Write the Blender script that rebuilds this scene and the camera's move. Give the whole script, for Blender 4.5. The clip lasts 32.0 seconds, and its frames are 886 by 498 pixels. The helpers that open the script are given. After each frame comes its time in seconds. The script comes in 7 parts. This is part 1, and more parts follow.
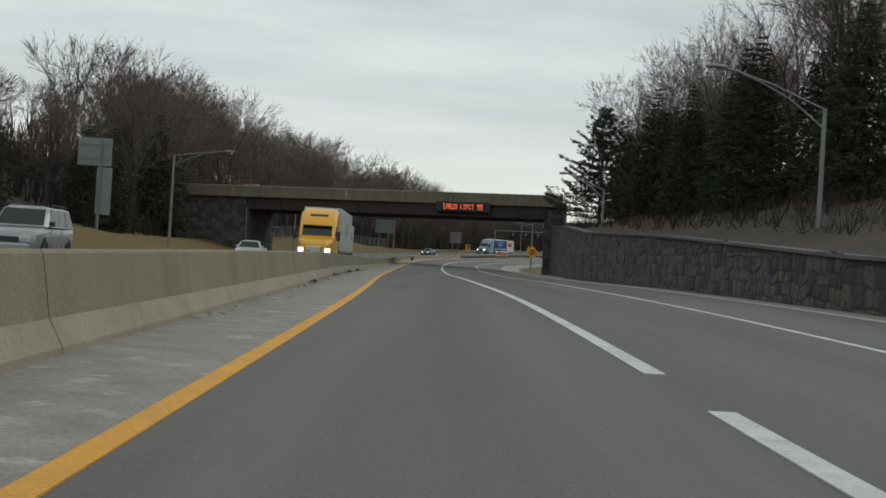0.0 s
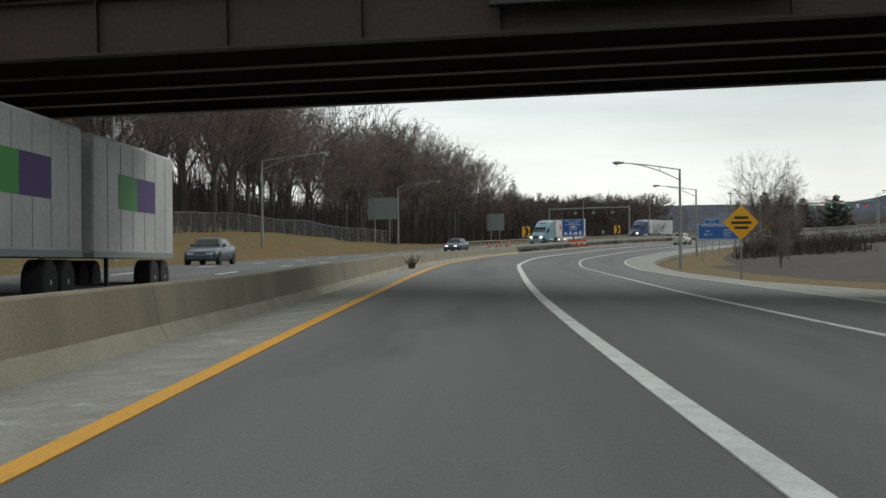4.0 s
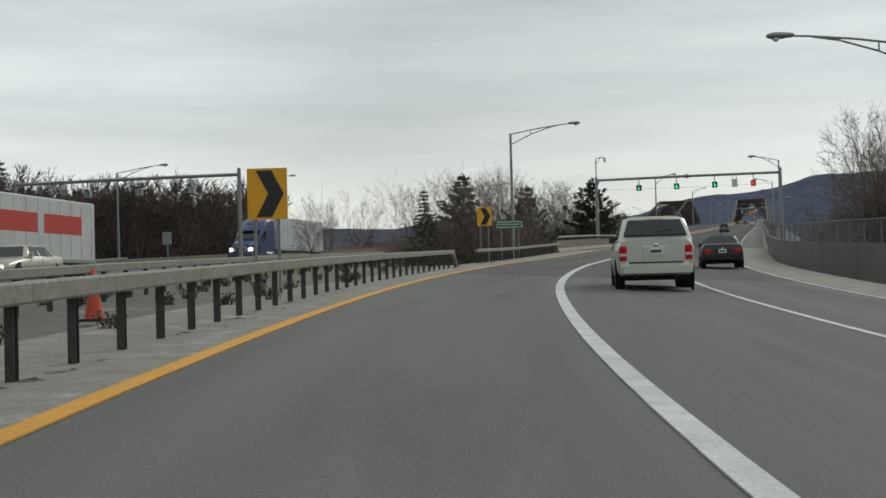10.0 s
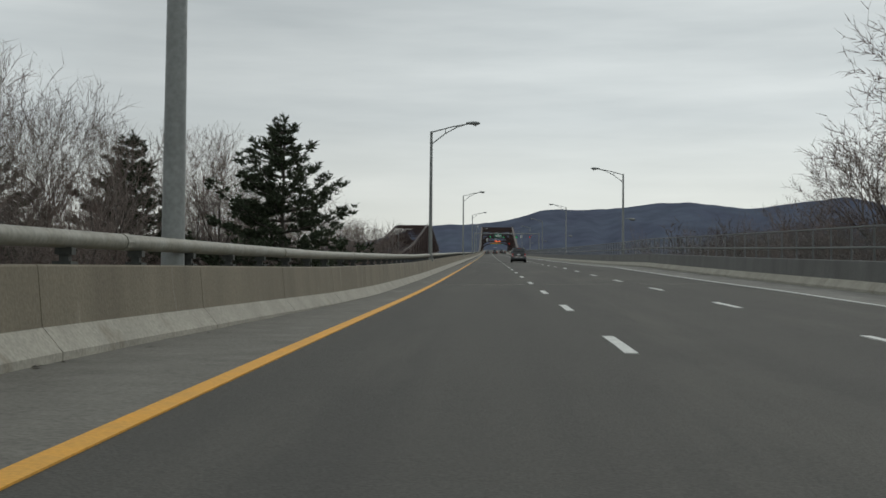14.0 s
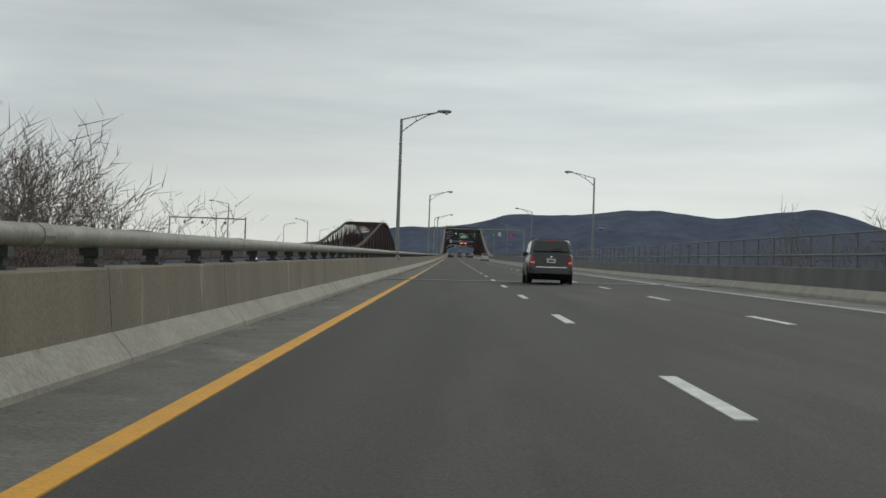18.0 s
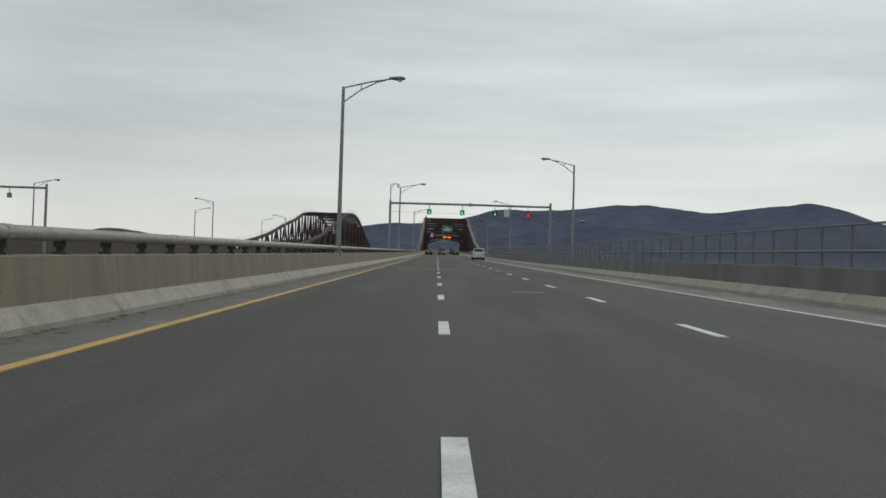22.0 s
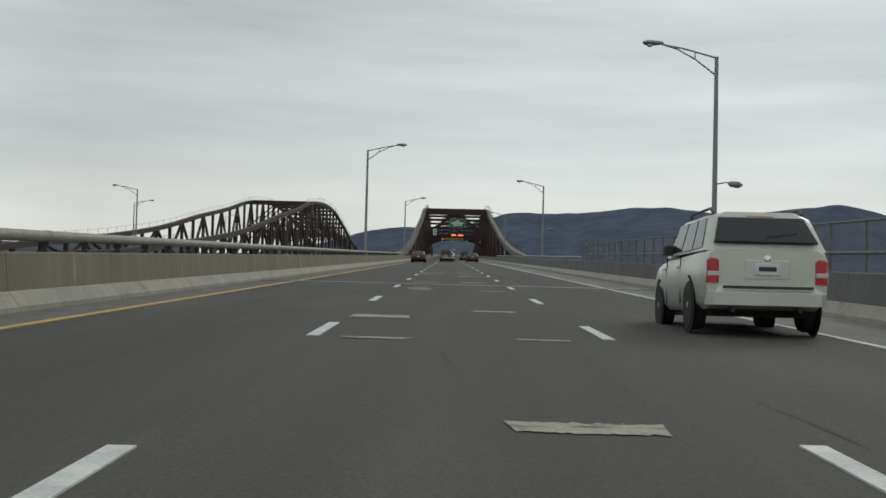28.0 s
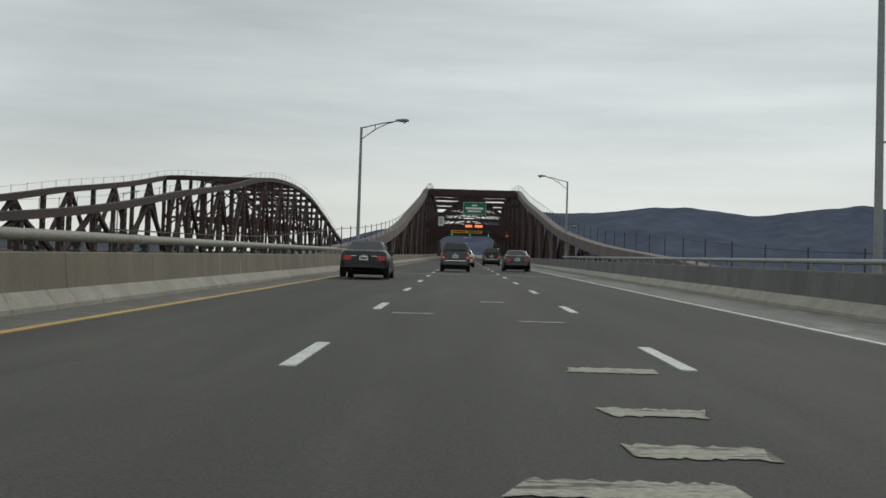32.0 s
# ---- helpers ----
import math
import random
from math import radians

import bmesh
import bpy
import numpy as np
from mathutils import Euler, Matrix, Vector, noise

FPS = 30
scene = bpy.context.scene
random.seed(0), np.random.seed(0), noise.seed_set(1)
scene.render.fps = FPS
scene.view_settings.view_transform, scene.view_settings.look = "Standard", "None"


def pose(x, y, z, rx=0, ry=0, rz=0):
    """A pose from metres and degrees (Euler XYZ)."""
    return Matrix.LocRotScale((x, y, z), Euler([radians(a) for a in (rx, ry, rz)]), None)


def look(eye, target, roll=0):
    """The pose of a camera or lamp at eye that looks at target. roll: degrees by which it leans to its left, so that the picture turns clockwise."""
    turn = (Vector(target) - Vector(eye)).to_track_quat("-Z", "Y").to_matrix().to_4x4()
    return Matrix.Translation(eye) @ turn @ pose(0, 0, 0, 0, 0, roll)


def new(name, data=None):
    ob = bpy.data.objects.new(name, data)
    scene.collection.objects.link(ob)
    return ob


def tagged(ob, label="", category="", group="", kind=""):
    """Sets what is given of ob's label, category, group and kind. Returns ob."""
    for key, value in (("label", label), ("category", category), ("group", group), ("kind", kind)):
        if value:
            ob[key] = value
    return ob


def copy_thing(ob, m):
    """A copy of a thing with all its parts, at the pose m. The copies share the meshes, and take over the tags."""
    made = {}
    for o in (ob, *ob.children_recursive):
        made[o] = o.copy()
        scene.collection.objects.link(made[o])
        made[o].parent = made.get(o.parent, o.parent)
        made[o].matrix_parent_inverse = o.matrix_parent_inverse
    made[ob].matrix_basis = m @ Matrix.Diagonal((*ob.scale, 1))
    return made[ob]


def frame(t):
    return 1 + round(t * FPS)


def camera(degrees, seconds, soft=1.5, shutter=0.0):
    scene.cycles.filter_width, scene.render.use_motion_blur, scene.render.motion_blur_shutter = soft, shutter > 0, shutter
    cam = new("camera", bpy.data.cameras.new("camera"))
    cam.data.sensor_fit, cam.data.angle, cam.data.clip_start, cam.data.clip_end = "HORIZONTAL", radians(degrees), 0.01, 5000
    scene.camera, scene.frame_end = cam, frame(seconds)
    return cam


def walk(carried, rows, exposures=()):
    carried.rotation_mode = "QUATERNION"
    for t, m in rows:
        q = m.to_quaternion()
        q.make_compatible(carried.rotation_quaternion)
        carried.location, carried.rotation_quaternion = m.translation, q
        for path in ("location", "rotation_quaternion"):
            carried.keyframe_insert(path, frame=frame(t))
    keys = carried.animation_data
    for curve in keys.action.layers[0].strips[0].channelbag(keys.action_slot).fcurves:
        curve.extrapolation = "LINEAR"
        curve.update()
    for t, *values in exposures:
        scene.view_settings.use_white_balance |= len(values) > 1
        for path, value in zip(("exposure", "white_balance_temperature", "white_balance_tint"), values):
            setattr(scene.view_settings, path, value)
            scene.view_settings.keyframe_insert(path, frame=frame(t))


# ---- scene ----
# ---- camera ----
DASH_A, DASH_B = 11.73, 0.23
cam = camera(37.86, 32.0, soft=1.6)
# seconds, place, yaw, pitch, roll
PATH = [
    (0.0, 143.530, -311.679, -4.211, 31.916, 0.748, 3.472),
    (0.5, 136.214, -299.883, -4.043, 32.468, 0.880, 2.642),
    (1.0, 128.825, -288.144, -3.902, 32.896, 0.916, 1.862),
    (1.5, 121.223, -276.563, -3.793, 33.077, 0.758, 1.185),
    (2.0, 113.610, -265.014, -3.721, 33.129, 0.576, 0.630),
    (2.5, 106.119, -253.410, -3.685, 33.172, 0.539, 0.217),
    (3.0, 98.649, -241.832, -3.654, 33.183, 0.550, -0.097),
    (3.5, 91.269, -230.246, -3.586, 33.138, 0.508, -0.355),
    (4.0, 83.918, -218.686, -3.479, 33.093, 0.559, -0.438),
    (4.5, 76.627, -207.127, -3.349, 32.976, 0.653, -0.346),
    (5.0, 69.353, -195.593, -3.199, 32.715, 0.741, -0.082),
    (5.5, 62.232, -184.000, -2.987, 32.237, 0.775, 0.354),
    (6.0, 55.312, -172.307, -2.751, 31.471, 0.704, 0.959),
    (6.5, 48.396, -160.615, -2.608, 30.329, 0.944, 0.855),
    (7.0, 41.732, -148.778, -2.479, 28.680, 0.906, 0.514),
    (7.5, 35.561, -136.680, -2.277, 26.383, 1.015, 0.228),
    (8.0, 29.895, -124.354, -2.084, 23.970, 0.915, -0.346),
    (8.5, 24.802, -111.815, -1.863, 21.668, 1.120, -0.705),
    (9.0, 20.220, -99.118, -1.597, 18.834, 1.223, -0.960),
    (9.5, 16.199, -86.292, -1.293, 16.165, 1.149, -1.356),
    (10.0, 12.807, -73.349, -0.943, 13.859, 1.367, -1.591),
    (10.5, 9.917, -60.329, -0.574, 11.851, 1.485, -1.758),
    (11.0, 7.563, -47.202, -0.242, 9.701, 1.659, -1.894),
    (11.5, 5.692, -33.970, 0.088, 7.656, 1.642, -1.834),
    (12.0, 4.334, -20.659, 0.464, 6.024, 1.812, -0.830),
    (12.5, 3.351, -7.303, 0.830, 4.646, 1.924, -0.300),
    (13.0, 2.595, 5.998, 1.193, 3.387, 2.055, -0.069),
    (13.5, 2.196, 19.163, 1.632, 2.581, 2.209, 0.061),
    (14.0, 2.059, 32.188, 2.112, 2.013, 2.320, 0.517),
    (14.5, 2.006, 45.087, 2.573, 1.469, 2.319, 1.726),
    (15.0, 1.868, 57.899, 2.986, 1.037, 2.245, 2.773),
    (15.5, 1.748, 70.676, 3.408, 0.801, 2.138, 2.748),
    (16.0, 1.726, 83.471, 3.867, 0.746, 2.164, 2.496),
    (16.5, 1.763, 96.342, 4.348, 0.773, 2.268, 2.156),
    (17.0, 1.803, 109.350, 4.851, 0.786, 2.394, 1.866),
    (17.5, 1.803, 122.553, 5.355, 0.688, 2.487, 1.762),
    (18.0, 1.774, 135.997, 5.858, 0.379, 2.490, 1.983),
    (18.5, 1.805, 149.686, 6.368, 0.004, 2.481, 2.162),
    (19.0, 1.968, 163.607, 6.896, -0.299, 2.536, 1.936),
    (19.5, 2.206, 177.740, 7.435, -0.435, 2.534, 1.748),
    (20.0, 2.482, 192.037, 7.984, -0.458, 2.497, 1.610),
    (20.5, 2.775, 206.441, 8.538, -0.421, 2.446, 1.535),
    (21.0, 3.067, 220.899, 9.093, -0.378, 2.403, 1.536),
    (21.5, 3.338, 235.370, 9.652, -0.328, 2.378, 1.584),
    (22.0, 3.573, 249.826, 10.210, -0.271, 2.379, 1.647),
    (22.5, 3.769, 264.244, 10.761, -0.207, 2.417, 1.697),
    (23.0, 3.942, 278.621, 11.307, -0.138, 2.471, 1.687),
    (23.5, 4.108, 292.959, 11.848, -0.067, 2.520, 1.575),
    (24.0, 4.262, 307.261, 12.389, -0.005, 2.547, 1.447),
    (24.5, 4.397, 321.527, 12.937, 0.041, 2.533, 1.392),
    (25.0, 4.512, 335.761, 13.505, 0.059, 2.458, 1.498),
    (25.5, 4.635, 349.982, 14.075, 0.058, 2.391, 1.616),
    (26.0, 4.790, 364.206, 14.634, 0.049, 2.400, 1.597),
    (26.5, 4.967, 378.440, 15.184, 0.048, 2.455, 1.506),
    (27.0, 5.136, 392.684, 15.734, 0.071, 2.527, 1.406),
    (27.5, 5.265, 406.939, 16.287, 0.135, 2.586, 1.361),
    (28.0, 5.330, 421.203, 16.852, 0.259, 2.602, 1.433),
    (28.5, 5.338, 435.474, 17.434, 0.457, 2.547, 1.688),
    (29.0, 5.331, 449.749, 18.017, 0.572, 2.491, 1.857),
    (29.5, 5.326, 464.021, 18.598, 0.630, 2.448, 1.953),
    (30.0, 5.323, 478.282, 19.176, 0.661, 2.426, 1.990),
    (30.5, 5.314, 492.524, 19.754, 0.693, 2.439, 1.979),
    (31.0, 5.293, 506.750, 20.330, 0.724, 2.477, 1.934),
    (31.5, 5.259, 520.964, 20.904, 0.755, 2.532, 1.866),
    (32.0, 5.211, 535.169, 21.476, 0.787, 2.595, 1.785),
]


def row_pose(x, y, z, yaw, pitch, roll):
    a, b = radians(yaw), radians(pitch)
    way = Vector((-math.sin(a) * math.cos(b), math.cos(a) * math.cos(b), math.sin(b)))
    return look((x, y, z), Vector((x, y, z)) + way, roll)


walk(cam, [(t, row_pose(*r)) for t, *r in PATH], exposures=[(0, 0.08, 6450, 7.6), (2, 0.15, 6450, 7.6), (3, 0.38, 6450, 7.6), (5, 0.45, 6450, 8), (6, 0.6, 6450, 8.3), (7, 0.43, 6450, 8.3), (8, 0.12, 6450, 8.3), (9, 0.12, 6450, 8.3), (11, 0.2, 6450, 7.8), (12, 0.2, 6450, 7.8), (13, 0.05, 6450, 8.3), (15, 0.05, 6450, 8.3), (32, 0.05, 6450, 8.3)])

# ---- world and sun: a bright overcast sky in streaky layers ----
world = bpy.data.worlds.new("sky")
scene.world = world
world.use_nodes = True
wn = world.node_tree
wn.nodes.clear()
w_out = wn.nodes.new("ShaderNodeOutputWorld")
w_bg = wn.nodes.new("ShaderNodeBackground")
w_sky = wn.nodes.new("ShaderNodeTexSky")
w_sky.sky_type, w_sky.sun_disc = "NISHITA", False
w_sky.sun_elevation, w_sky.sun_rotation = radians(28), radians(150)
w_co = wn.nodes.new("ShaderNodeTexCoord")
w_map = wn.nodes.new("ShaderNodeMapping")
w_map.inputs["Scale"].default_value = (1.2, 1.2, 9.5)
w_n1 = wn.nodes.new("ShaderNodeTexNoise")
w_n1.inputs["Scale"].default_value, w_n1.inputs["Detail"].default_value, w_n1.inputs["Roughness"].default_value = 1.7, 6, 0.55
w_rmp = wn.nodes.new("ShaderNodeValToRGB")
w_rmp.color_ramp.elements[0].position, w_rmp.color_ramp.elements[0].color = 0.32, (0.51, 0.545, 0.552, 1)
w_rmp.color_ramp.elements[1].position, w_rmp.color_ramp.elements[1].color = 0.68, (0.75, 0.78, 0.772, 1)
w_sep = wn.nodes.new("ShaderNodeSeparateXYZ")
w_hor = wn.nodes.new("ShaderNodeValToRGB")
w_hor.color_ramp.elements[0].position, w_hor.color_ramp.elements[0].color = 0.03, (1, 1, 1, 1)
w_hor.color_ramp.elements[1].position, w_hor.color_ramp.elements[1].color = 0.14, (0, 0, 0, 1)
w_mixh = wn.nodes.new("ShaderNodeMix")
w_mixh.data_type = "RGBA"
w_mixh.inputs[7].default_value = (0.95, 0.93, 0.82, 1)
w_damp = wn.nodes.new("ShaderNodeMath")
w_damp.operation, w_damp.inputs[1].default_value = "MULTIPLY", 0.55
w_mix = wn.nodes.new("ShaderNodeMix")
w_mix.data_type, w_mix.inputs[0].default_value = "RGBA", 0.94
w_gain = wn.nodes.new("ShaderNodeMix")
w_gain.data_type, w_gain.blend_type, w_gain.inputs[0].default_value = "RGBA", "MULTIPLY", 1.0
w_gain.inputs[7].default_value = (0.1, 0.1, 0.1, 1)
wn.links.new(w_co.outputs["Generated"], w_map.inputs[0])
wn.links.new(w_map.outputs[0], w_n1.inputs[0])
wn.links.new(w_n1.outputs[0], w_rmp.inputs[0])
wn.links.new(w_co.outputs["Generated"], w_sep.inputs[0])
wn.links.new(w_sep.outputs[2], w_hor.inputs[0])
wn.links.new(w_hor.outputs[0], w_damp.inputs[0])
wn.links.new(w_damp.outputs[0], w_mixh.inputs[0])
wn.links.new(w_rmp.outputs[0], w_mixh.inputs[6])
wn.links.new(w_sky.outputs[0], w_gain.inputs[6])
wn.links.new(w_gain.outputs[2], w_mix.inputs[6])
wn.links.new(w_mixh.outputs[2], w_mix.inputs[7])
w_az = wn.nodes.new("ShaderNodeValToRGB")
for k, (p, c) in enumerate(((0.28, 1.0), (0.365, 0.82), (0.44, 0.86), (0.53, 1.0))):
    e = w_az.color_ramp.elements[k] if k < 2 else w_az.color_ramp.elements.new(p)
    e.position, e.color = p, (c, c, c, 1)
w_half = wn.nodes.new("ShaderNodeMath")
w_half.operation, w_half.inputs[1].default_value, w_half.inputs[2].default_value = "MULTIPLY_ADD", 0.5, 0.5
w_bank = wn.nodes.new("ShaderNodeMix")
w_bank.data_type, w_bank.blend_type, w_bank.inputs[0].default_value = "RGBA", "MULTIPLY", 1.0
wn.links.new(w_sep.outputs[0], w_half.inputs[0])
wn.links.new(w_half.outputs[0], w_az.inputs[0])
wn.links.new(w_mix.outputs[2], w_bank.inputs[6])
wn.links.new(w_az.outputs[0], w_bank.inputs[7])
wn.links.new(w_bank.outputs[2], w_bg.inputs[0])
wn.links.new(w_bg.outputs[0], w_out.inputs[0])
w_bg.inputs[1].default_value = 1.0
sun = new("sun", bpy.data.lights.new("sun", "SUN"))
sun.data.energy, sun.data.angle, sun.data.color = 0.6, radians(20), (1.0, 0.97, 0.92)
sun.matrix_basis = look((0, 0, 100), (-30, -60, 60))

# ---- alignment: the yellow edge line, in plan and profile; u metres to the right of it, h above the road ----
KY = np.array([-420.0, -313.0, -290.0, -266.0, -243.0, -220.0, -196.5, -173.0, -149.5, -125.0, -100.0, -74.0, -48.0, -21.0, 5.0, 32.0, 71.0, 123.0, 150.0, 206.0, 280.0, 350.0, 420.0, 535.0, 800.0, 1400.0])
KX = np.array([210.918, 142.568, 127.876, 111.989, 96.891, 82.14, 67.579, 53.722, 40.348, 28.164, 18.624, 10.628, 5.297, 1.989, 0.45, 0.0, 0.0, 0.0, 0.0, 0.0, 0.0, 0.0, 0.0, 0.0, 0.0, 0.0])
KZ = np.array([-6.2, -5.25, -4.967, -4.797, -4.753, -4.551, -4.194, -3.711, -3.423, -3.022, -2.514, -1.849, -1.124, -0.429, 0.242, 1.133, 2.395, 4.297, 5.318, 7.452, 10.304, 13.038, 15.806, 20.427, 31.424, 58.125])
KE = np.array([0.01, 0.01, 0.015, 0.015, 0.01, 0.0, -0.02, -0.05, -0.055, -0.05, -0.05, -0.055, -0.055, -0.05, -0.048, -0.022, 0.01, 0.028, 0.02, 0.012, 0.007, 0.002, -0.003, 0.003, 0.003, 0.003])
# the opposite carriageway's middle, as u
OY = np.array([-420, -300, -200, -130, -75, -30, 12, 80, 150, 1400.0])
OU = np.array([-8.3, -8.3, -8.6, -10.6, -14.5, -22, -31.5, -40, -44, -44.0])


def smooth_curve(y, k, v):
    m = np.gradient(v, k)
    i = int(np.clip(np.searchsorted(k, y) - 1, 0, len(k) - 2))
    w = k[i + 1] - k[i]
    t = (y - k[i]) / w
    return float((2*t**3 - 3*t**2 + 1) * v[i] + (t**3 - 2*t**2 + t) * w * m[i] + (3*t**2 - 2*t**3) * v[i+1] + (t**3 - t**2) * w * m[i+1])


def line_x(y): return smooth_curve(y, KY, KX)
def line_z(y): return smooth_curve(y, KY, KZ)
def cross(y): return float(np.interp(y, KY, KE))
def opposite(y): return smooth_curve(y, OY, OU)


def at(y, u, h=0.0):
    """World place from the station y, the offset u and the height h over the road."""
    d = line_x(y + 0.5) - line_x(y - 0.5)
    s = math.hypot(1, d)
    return Vector((line_x(y) + u / s, y - u * d / s, line_z(y) + cross(y) * min(max(u, 0), 15) + h))


def wall_u(y):
    """The face of the retaining wall, which flares away from the road towards the overpass."""
    return float(np.interp(y, [-345, -265, -240, -201, -188, -172], [12.2, 12.2, 12.7, 14.8, 14.8, 12.62]))


def heading(y):
    """Turn about z that lays local +y along the road."""
    d = line_x(y + 0.5) - line_x(y - 0.5)
    return math.atan2(-d, 1)


def station(y, u, h=0.0, turn=0.0):
    return Matrix.Translation(at(y, u, h)) @ Matrix.Rotation(heading(y) + radians(turn), 4, "Z")


# ---- materials ----
def material(name, base, rough=0.8, metal=0.0, vary=0.15, size=1.0, bump=0.0, fine=40.0, second=None, blotch=0.5, streak=None, spec=0.5, lane=False, stain=None):
    """Two scales of variation: blotches of the size given (metres) and a fine grain. second: a colour blended in by the blotches. stain: (colour, scale, low, high) of a third layer. lane: laid along the road."""
    m = bpy.data.materials.new(name)
    m.use_nodes = True
    nt = m.node_tree
    b = nt.nodes["Principled BSDF"]
    b.inputs["Roughness"].default_value, b.inputs["Metallic"].default_value = rough, metal
    b.inputs["Specular IOR Level"].default_value = spec
    geo = nt.nodes.new("ShaderNodeNewGeometry")
    mapping = nt.nodes.new("ShaderNodeMapping")
    if lane:
        along = nt.nodes.new("ShaderNodeAttribute")
        along.attribute_name = "lane"
    place = along.outputs["Vector"] if lane else geo.outputs["Position"]
    nt.links.new(place, mapping.inputs[0])
    if streak:
        mapping.inputs["Scale"].default_value = streak
    big = nt.nodes.new("ShaderNodeTexNoise")
    big.inputs["Scale"].default_value, big.inputs["Detail"].default_value = 1.0 / size, 5
    small = nt.nodes.new("ShaderNodeTexNoise")
    small.inputs["Scale"].default_value, small.inputs["Detail"].default_value = fine, 3
    nt.links.new(mapping.outputs[0], big.inputs[0])
    nt.links.new(geo.outputs["Position"], small.inputs[0])
    ramp = nt.nodes.new("ShaderNodeMapRange")
    ramp.inputs[1].default_value, ramp.inputs[2].default_value = 0.5 - blotch * 0.4, 0.5 + blotch * 0.4
    nt.links.new(big.outputs[0], ramp.inputs[0])
    mix = nt.nodes.new("ShaderNodeMix")
    mix.data_type = "RGBA"
    s = second or tuple(c * (1 - vary) for c in base)
    mix.inputs[6].default_value, mix.inputs[7].default_value = (*base, 1), (*s, 1)
    nt.links.new(ramp.outputs[0], mix.inputs[0])
    grain = nt.nodes.new("ShaderNodeMapRange")
    grain.inputs[1].default_value, grain.inputs[2].default_value = 0.3, 0.7
    grain.inputs[3].default_value, grain.inputs[4].default_value = 1 - vary * 1.2, 1 + vary * 1.2
    nt.links.new(small.outputs[0], grain.inputs[0])
    mul = nt.nodes.new("ShaderNodeMix")
    mul.data_type, mul.blend_type = "RGBA", "MULTIPLY"
    mul.inputs[0].default_value = 1
    tone = mix.outputs[2]
    if stain:
        s_map = nt.nodes.new("ShaderNodeMapping")
        s_map.inputs["Scale"].default_value = stain[1]
        s_map.inputs["Location"].default_value = (7.3, 1.9, 4.1)
        s_noise = nt.nodes.new("ShaderNodeTexNoise")
        s_noise.inputs["Scale"].default_value, s_noise.inputs["Detail"].default_value, s_noise.inputs["Roughness"].default_value = 1.0, 6, 0.62
        s_range = nt.nodes.new("ShaderNodeMapRange")
        s_range.inputs[1].default_value, s_range.inputs[2].default_value = stain[2], stain[3]
        s_mix = nt.nodes.new("ShaderNodeMix")
        s_mix.data_type = "RGBA"
        s_mix.inputs[7].default_value = (*stain[0], 1)
        nt.links.new(place, s_map.inputs[0])
        nt.links.new(s_map.outputs[0], s_noise.inputs[0])
        nt.links.new(s_noise.outputs[0], s_range.inputs[0])
        nt.links.new(s_range.outputs[0], s_mix.inputs[0])
        nt.links.new(tone, s_mix.inputs[6])
        tone = s_mix.outputs[2]
    nt.links.new(tone, mul.inputs[6])
    nt.links.new(grain.outputs[0], mul.inputs[7])
    nt.links.new(mul.outputs[2], b.inputs["Base Color"])
    if bump:
        bp = nt.nodes.new("ShaderNodeBump")
        bp.inputs["Strength"].default_value, bp.inputs["Distance"].default_value = bump, 0.02
        nt.links.new(small.outputs[0], bp.inputs["Height"])
        nt.links.new(bp.outputs[0], b.inputs["Normal"])
    return m


def plain(name, base, rough=0.5, metal=0.0, spec=0.5):
    return material(name, base, rough, metal, vary=0.05, size=0.6, fine=25, blotch=0.8, spec=spec)


def glow(name, colour, power):
    m = bpy.data.materials.new(name)
    m.use_nodes = True
    b = m.node_tree.nodes["Principled BSDF"]
    b.inputs["Base Color"].default_value = (*colour, 1)
    b.inputs["Emission Color"].default_value = (*colour, 1)
    b.inputs["Emission Strength"].default_value = power
    return m


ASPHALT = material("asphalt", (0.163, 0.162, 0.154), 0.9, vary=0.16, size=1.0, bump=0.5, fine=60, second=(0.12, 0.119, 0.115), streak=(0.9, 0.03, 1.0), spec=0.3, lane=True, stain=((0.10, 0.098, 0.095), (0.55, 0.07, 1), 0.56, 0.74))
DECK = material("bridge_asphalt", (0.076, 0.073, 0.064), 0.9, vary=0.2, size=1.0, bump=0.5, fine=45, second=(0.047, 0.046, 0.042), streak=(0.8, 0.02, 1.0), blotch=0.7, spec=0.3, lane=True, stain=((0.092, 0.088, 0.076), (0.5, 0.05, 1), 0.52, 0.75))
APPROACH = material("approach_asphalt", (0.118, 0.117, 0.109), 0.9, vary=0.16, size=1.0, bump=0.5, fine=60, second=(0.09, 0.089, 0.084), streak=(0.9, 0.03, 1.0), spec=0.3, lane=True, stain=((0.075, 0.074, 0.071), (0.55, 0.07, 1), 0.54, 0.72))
SHOULDER = material("shoulder_concrete", (0.285, 0.275, 0.24), 0.92, vary=0.16, size=0.5, bump=0.5, fine=22, second=(0.2, 0.193, 0.168), blotch=0.5, stain=((0.40, 0.395, 0.365), (1.6, 1.6, 1), 0.57, 0.7))
DUSTY = material("dusty_verge", (0.150, 0.145, 0.124), 0.92, vary=0.2, size=0.6, bump=0.6, fine=22, second=(0.105, 0.1, 0.085), stain=((0.25, 0.24, 0.215), (0.8, 0.35, 1), 0.6, 0.75))
BRIDGESIDE = material("bridge_shoulder", (0.19, 0.186, 0.168), 0.92, vary=0.18, size=0.8, bump=0.5, fine=22, second=(0.12, 0.117, 0.105), streak=(1, 0.25, 1), stain=((0.30, 0.295, 0.27), (0.9, 0.2, 1), 0.58, 0.72))
